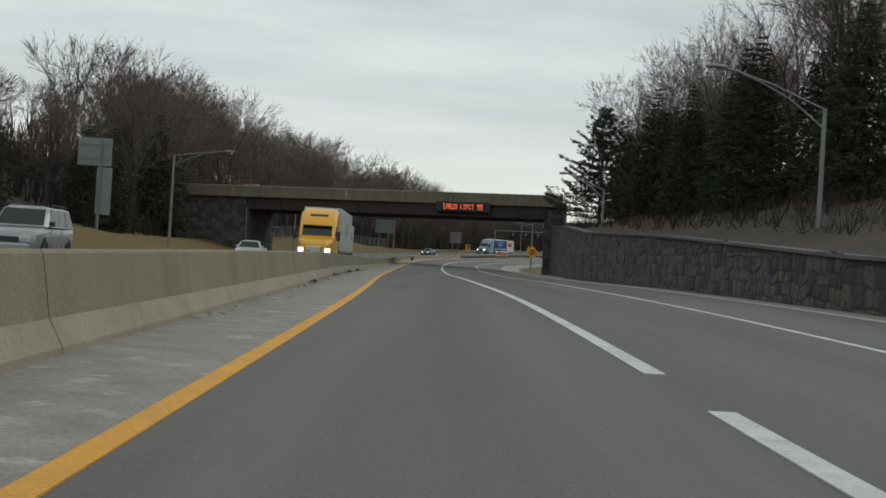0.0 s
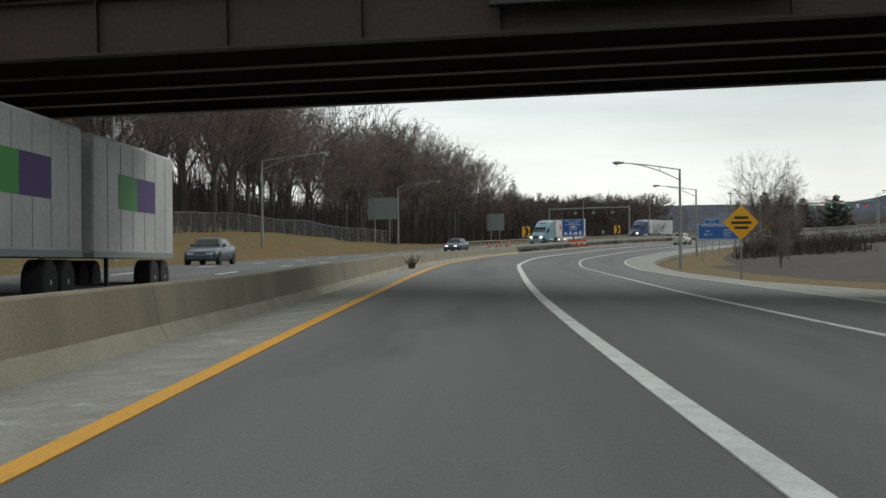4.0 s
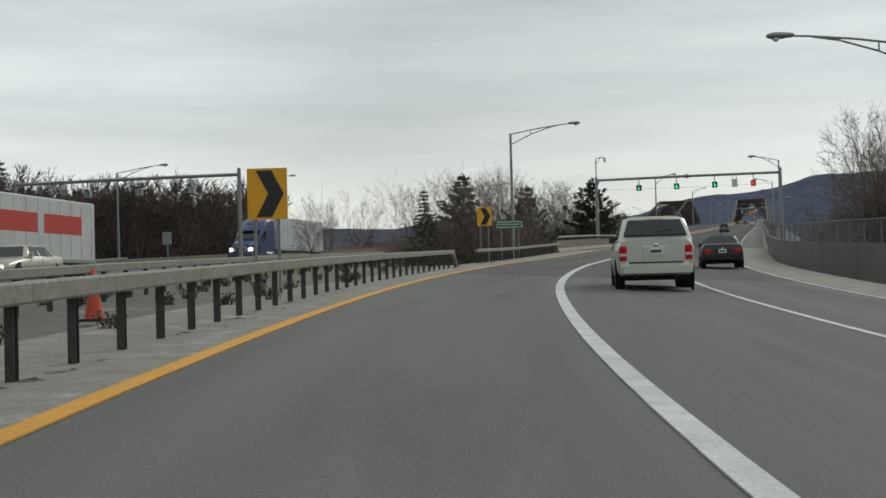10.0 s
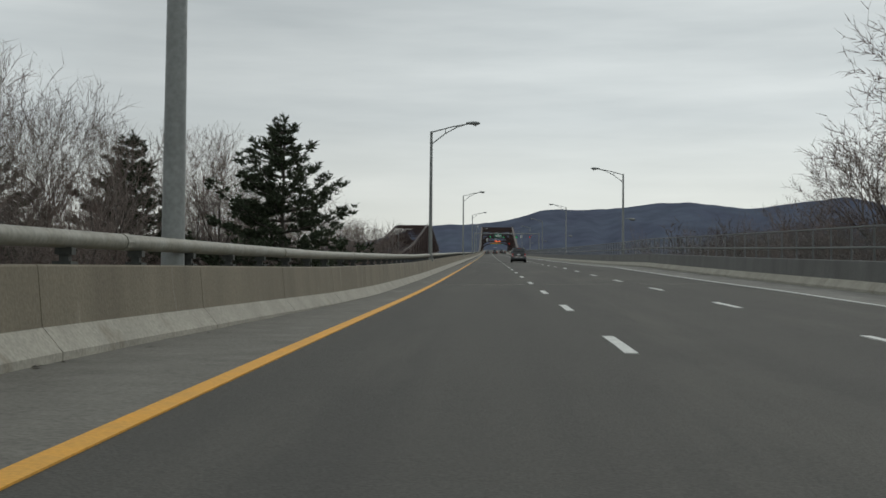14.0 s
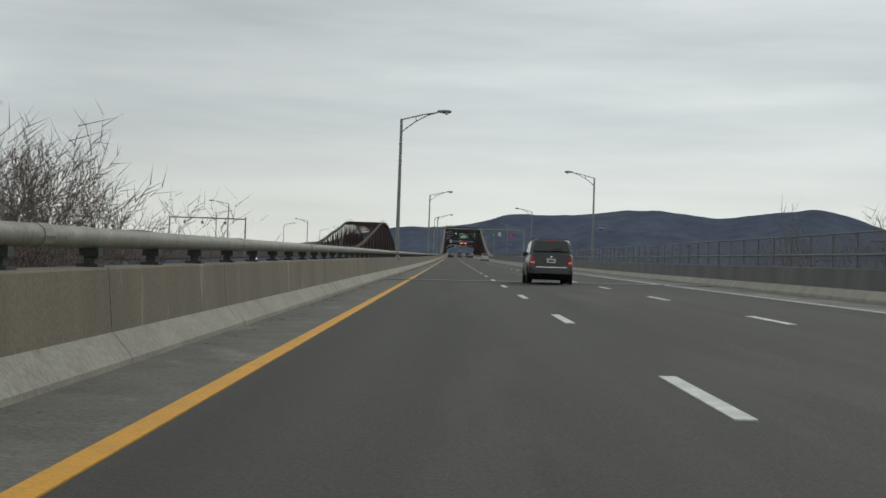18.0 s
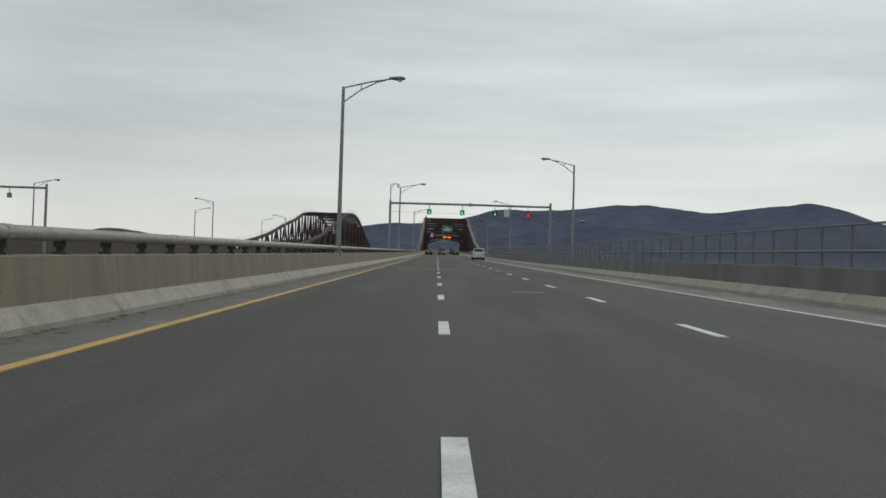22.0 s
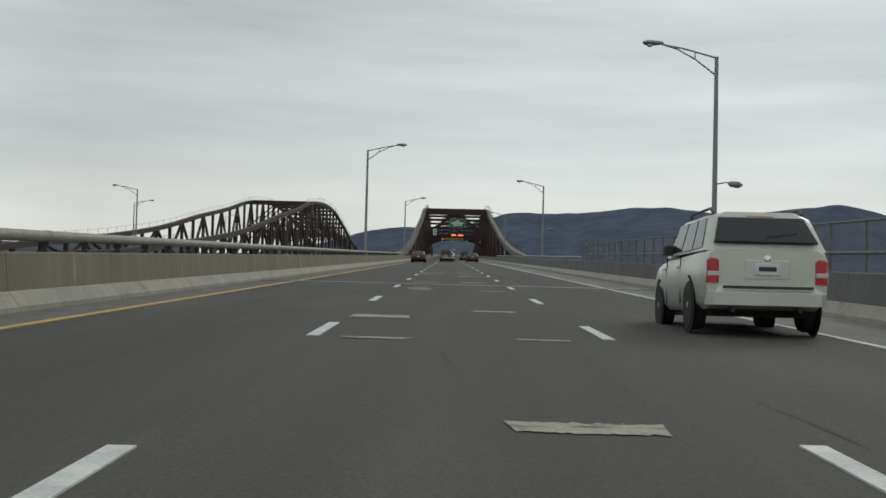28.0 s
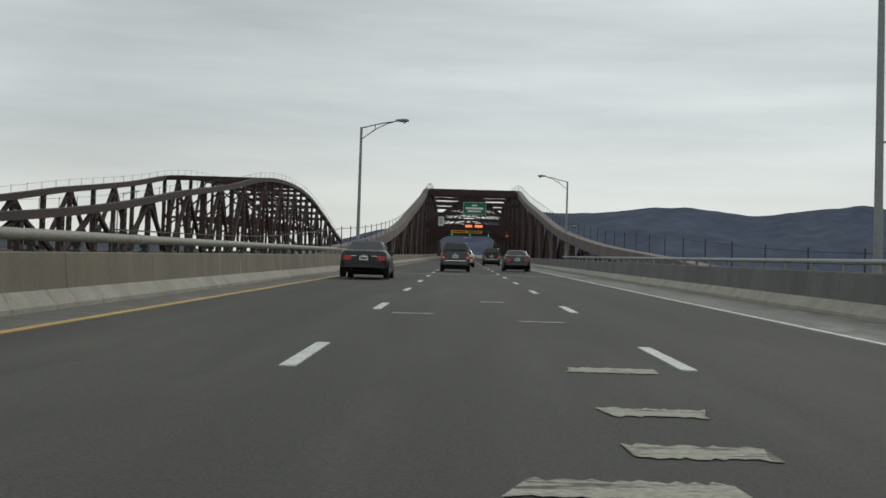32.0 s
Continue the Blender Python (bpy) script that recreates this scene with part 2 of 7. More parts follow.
YELLOW = material("yellow_paint", (0.68, 0.32, 0.02), 0.75, vary=0.1, size=0.5, fine=30, second=(0.56, 0.29, 0.04))
WORN_YELLOW = material("worn_yellow_paint", (0.56, 0.34, 0.085), 0.75, vary=0.14, size=0.6, fine=30, second=(0.4, 0.27, 0.1))
WHITE = material("white_paint", (0.62, 0.63, 0.6), 0.75, vary=0.12, size=0.4, fine=30, second=(0.45, 0.46, 0.44))
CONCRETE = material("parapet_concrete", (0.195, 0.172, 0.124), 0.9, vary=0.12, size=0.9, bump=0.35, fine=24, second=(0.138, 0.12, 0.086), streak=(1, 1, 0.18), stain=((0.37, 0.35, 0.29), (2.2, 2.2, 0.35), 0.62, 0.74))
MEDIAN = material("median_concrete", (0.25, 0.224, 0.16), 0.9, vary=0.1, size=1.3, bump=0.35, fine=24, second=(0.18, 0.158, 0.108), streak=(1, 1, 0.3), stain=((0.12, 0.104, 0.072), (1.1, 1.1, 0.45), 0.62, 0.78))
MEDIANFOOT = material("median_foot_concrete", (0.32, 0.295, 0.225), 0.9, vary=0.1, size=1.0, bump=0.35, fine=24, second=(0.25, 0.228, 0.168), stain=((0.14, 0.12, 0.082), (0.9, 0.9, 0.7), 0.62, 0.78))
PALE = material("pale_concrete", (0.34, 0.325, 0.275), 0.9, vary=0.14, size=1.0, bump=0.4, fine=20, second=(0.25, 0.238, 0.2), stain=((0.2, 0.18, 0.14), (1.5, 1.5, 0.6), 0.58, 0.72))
GREYCON = material("grey_concrete", (0.135, 0.136, 0.13), 0.9, vary=0.14, size=1.5, bump=0.4, fine=20, second=(0.09, 0.09, 0.086), streak=(1, 1, 0.35))
STEEL = material("galvanised_steel", (0.24, 0.255, 0.25), 0.55, 0.5, vary=0.1, size=0.6, fine=15)
RAILSTEEL = material("weathered_rail_steel", (0.25, 0.25, 0.215), 0.65, 0.2, vary=0.15, size=0.5, fine=15, second=(0.19, 0.185, 0.15))
POST = material("dark_post_steel", (0.055, 0.06, 0.055), 0.7, 0.2, vary=0.2, size=0.4, fine=15)
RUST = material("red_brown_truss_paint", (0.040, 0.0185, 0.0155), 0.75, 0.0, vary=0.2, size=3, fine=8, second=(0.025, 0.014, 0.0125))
GIRDER = material("dark_brown_girder_paint", (0.035, 0.02, 0.018), 0.6, 0.1, vary=0.2, size=1.5, fine=10)
STONE = material("dark_fieldstone", (0.085, 0.082, 0.08), 0.9, vary=0.25, size=0.35, bump=0.8, fine=12, second=(0.05, 0.05, 0.052))
MORTAR = material("wall_mortar", (0.05, 0.05, 0.05), 0.95, vary=0.2, size=0.5, fine=15)
GRASS = material("winter_grass", (0.085, 0.08, 0.016), 0.95, vary=0.35, size=1.3, bump=0.8, fine=6, second=(0.155, 0.075, 0.02), blotch=0.4, stain=((0.16, 0.11, 0.05), (0.9, 0.9, 0.9), 0.56, 0.7))
EARTH = material("leaf_litter", (0.05, 0.034, 0.022), 0.95, vary=0.3, size=6, bump=0.8, fine=3, second=(0.033, 0.025, 0.018))
BARK = material("grey_bark", (0.08, 0.071, 0.062), 0.95, vary=0.25, size=0.5, fine=10)
TWIG = material("bare_twigs", (0.165, 0.142, 0.127), 0.95, vary=0.25, size=5, fine=4, second=(0.14, 0.1, 0.086))
# Darker than the twigs: shade inside brush and far woods is in the colour.
SHADY = material("shaded_brush", (0.045, 0.036, 0.028), 0.95, vary=0.3, size=3, fine=4, second=(0.032, 0.022, 0.017))
NEEDLE = material("evergreen_needles", (0.026, 0.038, 0.019), 0.9, vary=0.35, size=1.2, fine=5, second=(0.04, 0.054, 0.026))
BLUESIGN = plain("blue_sign_sheeting", (0.012, 0.085, 0.30), 0.5)
GREENSIGN = plain("green_sign_sheeting", (0.0, 0.14, 0.075), 0.5)
YELLOWSIGN = plain("yellow_sign_sheeting", (0.72, 0.36, 0.01), 0.5)
SIGNWHITE = plain("white_sign_sheeting", (0.7, 0.72, 0.72), 0.5)
BLACK = plain("black_plastic", (0.012, 0.012, 0.013), 0.5)
ORANGE = plain("orange_plastic", (0.5, 0.075, 0.025), 0.6)
SIGNBACK = plain("aluminium_sign_back", (0.25, 0.29, 0.29), 0.55, 0.4)
GLASS = plain("dark_car_glass", (0.012, 0.014, 0.016), 0.08)
RUBBER = plain("tyre_rubber", (0.018, 0.018, 0.018), 0.85)
RIM = plain("alloy_rim", (0.45, 0.46, 0.47), 0.3, 0.8)
REDLAMP = plain("red_lamp_lens", (0.42, 0.012, 0.012), 0.15)


# ---- mesh helpers ----
class Shape:
    """Collects vertices and faces for one mesh."""

    def __init__(self):
        self.v, self.f = [], []

    def add(self, verts, faces):
        n = len(self.v)
        self.v += [tuple(p) for p in verts]
        self.f += [tuple(i + n for i in f) for f in faces]
        return self

    def box(self, x0, x1, y0, y1, z0, z1, m=None, cut=0.0):
        """A box, its upright and top edges cut when asked."""
        if cut:
            c = cut
            ring = lambda q, z: [(x0+q, y0, z), (x1-q, y0, z), (x1, y0+q, z), (x1, y1-q, z), (x1-q, y1, z), (x0+q, y1, z), (x0, y1-q, z), (x0, y0+q, z)]
            top = [(min(max(px, x0+c), x1-c), min(max(py, y0+c), y1-c), z1) for px, py, _ in ring(c, z1)]
            pts = ring(c, z0) + ring(c, z1 - c) + ring(c, z1)
            pts = ring(c, z0) + ring(c, z1 - c) + [(px + (c*0.7 if px < (x0+x1)/2 else -c*0.7), py + (c*0.7 if py < (y0+y1)/2 else -c*0.7), z1) for px, py, _ in ring(c, z1)]
            fs = [tuple(range(7, -1, -1)), tuple(range(16, 24))]
            for k in (0, 8):
                fs += [(k+i, k+(i+1) % 8, k+8+(i+1) % 8, k+8+i) for i in range(8)]
        else:
            pts = [(x, y, z) for z in (z0, z1) for x, y in ((x0, y0), (x1, y0), (x1, y1), (x0, y1))]
            fs = [(3, 2, 1, 0), (4, 5, 6, 7), (0, 1, 5, 4), (1, 2, 6, 5), (2, 3, 7, 6), (3, 0, 4, 7)]
        if m is not None:
            pts = [m @ Vector(p) for p in pts]
        return self.add(pts, fs)

    def tube(self, points, r, r2=None, n=8, caps=True):
        """A round bar along a chain of points, tapering from r to r2."""
        pts = [Vector(p) for p in points]
        r2 = r if r2 is None else r2
        base, k = len(self.v), len(pts)
        for i, p in enumerate(pts):
            d = (pts[min(i+1, k-1)] - pts[max(i-1, 0)]).normalized()
            a = d.orthogonal() if abs(d.z) > 0.9 else d.cross(Vector((0, 0, 1)))
            a.normalize()
            b = d.cross(a)
            rr = r + (r2 - r) * i / max(k-1, 1)
            for j in range(n):
                w = 2 * math.pi * j / n
                self.v.append(tuple(p + (a * math.cos(w) + b * math.sin(w)) * rr))
        for i in range(k-1):
            for j in range(n):
                self.f.append((base+i*n+j, base+i*n+(j+1) % n, base+(i+1)*n+(j+1) % n, base+(i+1)*n+j))
        if caps:
            self.f.append(tuple(base+j for j in range(n-1, -1, -1)))
            self.f.append(tuple(base+(k-1)*n+j for j in range(n)))
        return self

    def bar(self, a, b, w, d):
        """A rectangular bar from a to b, w wide (level) and d deep."""
        a, b = Vector(a), Vector(b)
        t = (b - a).normalized()
        s = t.cross(Vector((0, 0, 1)))
        s = Vector((1, 0, 0)) if s.length < 1e-3 else s.normalized()
        q = s.cross(t)
        pts = [p + s * i * w / 2 + q * j * d / 2 for p in (a, b) for i, j in ((-1, -1), (1, -1), (1, 1), (-1, 1))]
        return self.add(pts, [(3, 2, 1, 0), (4, 5, 6, 7), (0, 1, 5, 4), (1, 2, 6, 5), (2, 3, 7, 6), (3, 0, 4, 7)])

    def lathe(self, profile, n=16, m=None):
        """Turned about z: profile of (radius, z)."""
        base, k = len(self.v), len(profile)
        for r, z in profile:
            for j in range(n):
                p = Vector((r * math.cos(2*math.pi*j/n), r * math.sin(2*math.pi*j/n), z))
                self.v.append(tuple(m @ p if m is not None else p))
        for i in range(k-1):
            for j in range(n):
                self.f.append((base+i*n+j, base+i*n+(j+1) % n, base+(i+1)*n+(j+1) % n, base+(i+1)*n+j))
        self.f.append(tuple(base+j for j in range(n-1, -1, -1)))
        self.f.append(tuple(base+(k-1)*n+j for j in range(n)))
        return self

    def sweep(self, profile, y0, y1, step=4.0, closed=True, where=None, caps=True):
        """A profile of (u, h) carried along the road. where: maps (y, u, h) to the world."""
        where = where or at
        k = max(1, math.ceil((y1 - y0) / step))
        base, n = len(self.v), len(profile)
        for i in range(k+1):
            y = y0 + (y1 - y0) * i / k
            for u, h in profile:
                self.v.append(tuple(where(y, u, h)))
        for i in range(k):
            for j in range(n if closed else n-1):
                a, b = base+i*n+j, base+i*n+(j+1) % n
                self.f.append((a, b, b+n, a+n))
        if closed and caps:
            self.f.append(tuple(base+j for j in range(n-1, -1, -1)))
            self.f.append(tuple(base+k*n+j for j in range(n)))
        return self

    def mesh(self, name, mat, smooth=False):
        me = bpy.data.meshes.new(name)
        me.from_pydata(self.v, [], self.f)
        me.validate()
        bm = bmesh.new()
        bm.from_mesh(me)
        if len(bm.faces) < 60000:
            bmesh.ops.recalc_face_normals(bm, faces=bm.faces)
        bm.to_mesh(me)
        bm.free()
        me.materials.append(mat)
        if smooth:
            me.shade_smooth()
            me.set_sharp_from_angle(angle=radians(40))
        return me


def part(name, shape, mat, parent=None, label="", smooth=False):
    me = shape if isinstance(shape, bpy.types.Mesh) else shape.mesh(name, mat, smooth)
    ob = new(name, me)
    if parent is not None:
        ob.parent = parent
    if label:
        tagged(ob, label)
    return ob


def thing(name, label, category, m=None, group="", kind=""):
    ob = new(name)
    ob.empty_display_size = 0.3
    if m is not None:
        ob.matrix_basis = m
    return tagged(ob, label, category, group, kind)


def structure(name, shape, mat, label, category, smooth=False):
    return tagged(part(name, shape, mat, None, "", smooth), label, category, "", "structure")


def lettering(name, body, size, mat, parent, m, label="", wide=None):
    """Raised letters in Blender's own font, facing local -y, centred on m."""
    cu = bpy.data.curves.new(name, "FONT")
    cu.body, cu.size, cu.extrude, cu.align_x, cu.align_y = body, size, 0.004, "CENTER", "CENTER"
    cu.resolution_u = 2
    ob = bpy.data.objects.new(name, cu)
    scene.collection.objects.link(ob)
    bpy.context.view_layer.update()
    me = bpy.data.meshes.new_from_object(ob.evaluated_get(bpy.context.evaluated_depsgraph_get()))
    bpy.data.objects.remove(ob)
    xs = [v.co.x for v in me.vertices]
    s = wide / (max(xs) - min(xs)) if wide and xs else 1
    me.transform(m @ Matrix.Rotation(radians(90), 4, "X") @ Matrix.Diagonal((s, 1, 1, 1)))
    me.materials.clear()
    me.materials.append(mat)
    o = new(name, me)
    o.parent = parent
    if label:
        tagged(o, label)
    return o

# ---- road ----
def paved(name, profile, y0, y1, step, mat, label, category, where=None):
    """A swept slab that knows how far along and across the road each point lies."""
    ob = structure(name, Shape().sweep(profile, y0, y1, step, where=where), mat, label, category)
    k = max(1, math.ceil((y1 - y0) / step))
    lane = ob.data.attributes.new("lane", "FLOAT_VECTOR", "POINT")
    lane.data.foreach_set("vector", [c for i in range(k + 1) for u, h in profile for c in (u, y0 + (y1 - y0) * i / k, 0.0)])
    return ob


def sink(y):
    """How far the parapet of the inner edge stands below the road's level."""
    return float(np.interp(y, [45, 62, 95, 140, 180], [0, 0.11, 0.13, 0.05, 0]))


def verge(y):
    """How far the verge falls away towards the median barrier."""
    return float(np.interp(y, [-250, -200, -112, -100], [0.0, 0.2, 0.18, 0.0]))


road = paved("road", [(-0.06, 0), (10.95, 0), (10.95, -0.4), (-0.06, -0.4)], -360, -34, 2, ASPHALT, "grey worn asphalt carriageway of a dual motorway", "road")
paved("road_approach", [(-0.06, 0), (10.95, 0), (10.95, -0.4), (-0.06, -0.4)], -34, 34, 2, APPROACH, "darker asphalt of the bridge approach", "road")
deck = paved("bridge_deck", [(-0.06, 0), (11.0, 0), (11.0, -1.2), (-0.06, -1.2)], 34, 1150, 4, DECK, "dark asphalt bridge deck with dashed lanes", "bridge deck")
structure("shoulder_left", Shape().sweep([(-2.6, -0.01), (-0.06, -0.01), (-0.06, -0.6), (-2.6, -0.6)], -360, 34, 2, where=lambda q, a, h: at(q, a, h - verge(q) * min(1, -a / 1.3))), SHOULDER, "pale rough concrete verge beside the yellow line", "shoulder")
structure("shoulder_right", Shape().sweep([(10.95, -0.01), (13.2, -0.01), (13.2, -0.4), (10.95, -0.4)], -360, 34, 2, where=lambda q, a, h: at(q, a + (max(wall_u(q) - 12.62, 0) if a > 12 else 0), h)), SHOULDER, "pale concrete shoulder along the outer edge line", "shoulder")
structure("bridge_verge_left", Shape().sweep([(-3.2, -0.01), (-0.06, -0.01), (-0.06, -1.2), (-3.2, -1.2)], 34, 1150, 4, where=lambda q, a, h: at(q, a, h - sink(q) * min(1, -a / 1.15))), DUSTY, "dusty concrete verge along the bridge parapet", "shoulder")
structure("bridge_verge_right", Shape().sweep([(11.0, -0.01), (16.5, -0.01), (16.5, -1.2), (11.0, -1.2)], 34, 1150, 4), BRIDGESIDE, "pale concrete shoulder of the bridge", "shoulder")


def narrow(y):
    """The first lane is a little narrower in the curve."""
    return float(np.interp(y, [-306, -283, -260, -225, -168, -143, -118, -93, -67, -41, -10, 15, 26, 36, 48], [0.12, -0.02, 0.05, 0.0, 0.08, -0.03, 0.02, 0.09, 0.08, 0.12, 0.04, 0.06, 0.15, 0.1, 0]))


def stripe(u, w, y0, y1, step=2.0):
    return Shape().sweep([(u - w/2, 0.0), (u - w/2, 0.012), (u + w/2, 0.012), (u + w/2, 0.0)], y0, y1, step, where=lambda q, a, h: at(q, a - (narrow(q) if a > 2 else 0), h))


part("edge_line", stripe(0, 0.17, -360, 200), YELLOW, road, "solid yellow edge line")
part("edge_line", stripe(0, 0.14, 200, 1100), WORN_YELLOW, deck, "worn pale yellow edge line")
part("lane_line", stripe(3.70, 0.2, -302.7, 24), WHITE, road, "solid white lane line")
part("lane_line", stripe(3.70, 0.2, -318, -305.0), WHITE, road, "white lane line")
part("lane_line", stripe(7.42, 0.13, -360, 24.5), WHITE, road, "solid white lane line")
part("edge_line", stripe(10.85, 0.12, -360, 1100), WHITE, road, "solid white edge line")
for u, first in ((3.70, DASH_A), (7.39, DASH_B)):
    # on the inner line the first dashes keep a slightly different rhythm
    row = [36.0, 47.9, 59.0, 70.2, 82.5, 95.3, 108.2, 121.0] if u < 5 else []
    row += [first + 12.192 * k for k in range(74) if first + 12.192 * k > (125 if u < 5 else 30)]
    for y in row:
        part("lane_dash", stripe(u, 0.15, y - 1.52, y + 1.52), WHITE, deck)

# opposite carriageway
def opp(y, u, h=0.0):
    return at(y, opposite(y) + u, h)


opp_road = paved("road_opposite", [(-6, 0), (6, 0), (6, -0.4), (-6, -0.4)], -360, 60, 4, ASPHALT, "grey asphalt of the opposite carriageway", "road", opp)
paved("bridge_deck_opposite", [(-6.5, 0), (6.5, 0), (6.5, -1.2), (-6.5, -1.2)], 60, 1150, 10, DECK, "deck of the parallel bridge", "bridge deck", opp)
for u in (-2, 1.8):
    y = -352
    while y < 60:
        part("lane_dash", Shape().sweep([(u-.075, 0), (u-.075, .014), (u+.075, .014), (u+.075, 0)], y, y + 3.05, 4, where=opp), WHITE, opp_road)
        y += 12.192
structure("median_paving", Shape().sweep([(-2.2, -0.06), (-2.2, -0.4), (-9, -0.4), (-9, -0.06)], -105, -10, 4), DUSTY, "dusty broken paving of the median", "median")


# ---- ground ----
def land(y, u):
    """Height over the road of the ground away from it."""
    o = opposite(min(y, 60))
    h = -0.45
    if u > 12.6:
        if y < -196:
            top = float(np.interp(y, [-340, -287, -264, -240, -227, -196], [0.6, 1.2, 2.3, 3.2, 4.0, 5.0]))
            h = -0.45 if u < wall_u(y) + 0.13 else top - 0.15
            h += float(np.interp(u - wall_u(y), [1.4, 7.4, 32], [0, 1.6, 9]))
        elif y < -60:
            k = max(0, 1 - (y + 196) / 12)
            h += (6 * k + 0.35) * float(np.interp(u, [wall_u(y) + .4, wall_u(y) + 3.2], [0, 1])) + 0.05 * max(0, u - 15)
        else:
            h += 0.3 * max(0, 1 - (y + 60) / 40)
    if u < o - 6.3:
        d = o - 6.3 - u
        rise = 0.5 + float(np.interp(y, [-420, -240, -215, -170, -135, -112, -85, -60, -40, 0], [1.6, 1.6, 1.3, 1.0, 2.0, 2.4, 1.3, 0.5, 0.2, 0]))
        h += rise * min(1, d / 7)
        if y < -40:
            k = 1 if y < -70 else (-40 - y) / 30
            h += k * float(np.interp(d, [11, 18, 45], [0, 1.5, 11]))
    if y > 26:
        f = min(1, (y - 26) / 25)
        h -= f * (5.5 + (line_z(min(y, 300)) - line_z(26)) + max(0, min(1, (y - 120) / 200)) * 22)
    return h


def land_place(y, u):
    yy = min(max(y, -420), 1400)
    if -420 <= y <= 320 and abs(u) < 350:
        p = at(yy, u)
        z = line_z(yy) + cross(yy) * min(max(u, 0), 15)
    else:
        p = Vector((line_x(yy) + u, y, 0))
        z = line_z(min(yy, 300))
    z += land(min(max(y, -420), 420), u) + (noise.noise((p.x/9, p.y/9, 0)) * 0.3 if u < -20 or u > 20 else 0)
    return Vector((p.x, p.y, z))


def ground_sheet():
    s = Shape()
    ys = [-5000, -2500, -1200, -700, -500] + list(range(-420, 61, 5)) + list(range(72, 360, 12)) + [400, 500, 700, 1000, 1600, 2500, 4800]
    us = [-4800, -2500, -1200, -600, -300, -200, -140, -110, -90, -75, -65, -58, -52, -47, -43, -40, -37, -34, -31, -28, -25, -22, -19, -16, -13, -10, -7, -4, -2, 2, 6, 10, 12.7, 12.8, 13.2, 14, 15.5, 17, 19, 23, 28, 34, 42, 55, 75, 110, 180, 300, 600, 1200, 2500, 4800]
    slide = lambda y, u: u + (wall_u(y) - 12.62) * min(max((u - 10) / 2.6, 0), 1) * min(max((60 - u) / 40, 0), 1)
    s.v = [tuple(land_place(y, slide(y, u))) for y in ys for u in us]
    n = len(us)
    s.f = [(i*n+j, i*n+j+1, (i+1)*n+j+1, (i+1)*n+j) for i in range(len(ys)-1) for j in range(n-1)]
    return s


ground = structure("ground", ground_sheet(), GRASS, "brown winter grass and leaf litter", "ground", True)
ground.data.materials.append(EARTH)
for f in ground.data.polygons:
    c = f.center
    y = min(max(c.y + 0.4 * (c.x - line_x(min(max(c.y, -420), 1400))), -420), 1400)
    u = (c.x - line_x(min(max(c.y, -420), 1400))) * 0.85
    if u < opposite(c.y if -420 < c.y < 1400 else 0) - 21 or u > 17 or c.y > 26 or (c.y < -178 and u > 11.5):
        f.material_index = 1

# ---- barriers ----
def jersey(y0, y1, u, label, length=6.1):
    """Precast concrete median barrier, unit by unit: an upright wall over a paler sloping foot."""
    wall = [(-0.185, 0.30), (-0.10, 0.84), (-0.07, 0.87), (0.07, 0.87), (0.10, 0.84), (0.185, 0.30)]
    foot = [(-0.31, 0.0), (-0.31, 0.07), (-0.19, 0.302), (0.19, 0.302), (0.31, 0.07), (0.31, 0.0)]
    y = y0
    while y < y1 - 0.5:
        e = min(y + length - 0.012, y1)
        jog = random.uniform(-0.006, 0.006)
        t = thing("median_barrier", label, "barrier", None, "median barrier units")
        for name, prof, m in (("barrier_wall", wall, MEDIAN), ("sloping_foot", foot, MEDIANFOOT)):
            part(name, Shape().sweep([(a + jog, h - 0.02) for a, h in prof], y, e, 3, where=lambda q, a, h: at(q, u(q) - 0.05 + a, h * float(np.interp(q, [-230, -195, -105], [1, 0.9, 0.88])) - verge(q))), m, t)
        y += length


def median_u(y): return float(np.interp(y, [-340, -250, -225, -165, -103], [-1.5, -2.1, -2.2, -1.3, -1.35]))


jersey(-340, -106, median_u, "weathered tan concrete median barrier on the verge")


def parapet(y0, y1, u, side, label, mat, foot):
    """Bridge parapet in panels: an upright wall on a paler sloping foot. side -1: the traffic is to its right."""
    wall = [(-0.2, 0.26), (-0.26, 0.88), (-0.28, 0.90), (-0.58, 0.90), (-0.60, 0.88), (-0.60, -0.1), (-0.2, -0.1)]
    kick = [(0, -0.1), (0.0, 0.07), (-0.195, 0.30), (-0.195, -0.1)]
    y = y0
    while y < y1 - 0.5:
        e = min(y + 6.1, y1)
        t = thing("bridge_parapet", label, "parapet", None, "bridge parapet panels")
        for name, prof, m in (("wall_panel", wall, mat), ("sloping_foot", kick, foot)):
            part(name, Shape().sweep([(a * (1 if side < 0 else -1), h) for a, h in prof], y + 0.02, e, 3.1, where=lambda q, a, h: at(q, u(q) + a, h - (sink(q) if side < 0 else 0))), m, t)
        y += 6.1


def left_u(y): return float(np.interp(y, [20, 34, 70, 640], [-2.55, -2.2, -1.15, -1.15]))
def right_u(y): return float(np.interp(y, [-50, 0, 20, 45, 640], [15.5, 13.6, 13.1, 13.0, 13.1]))


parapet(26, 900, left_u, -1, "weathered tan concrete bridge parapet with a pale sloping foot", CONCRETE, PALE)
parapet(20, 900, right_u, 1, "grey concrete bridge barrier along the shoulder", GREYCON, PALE)

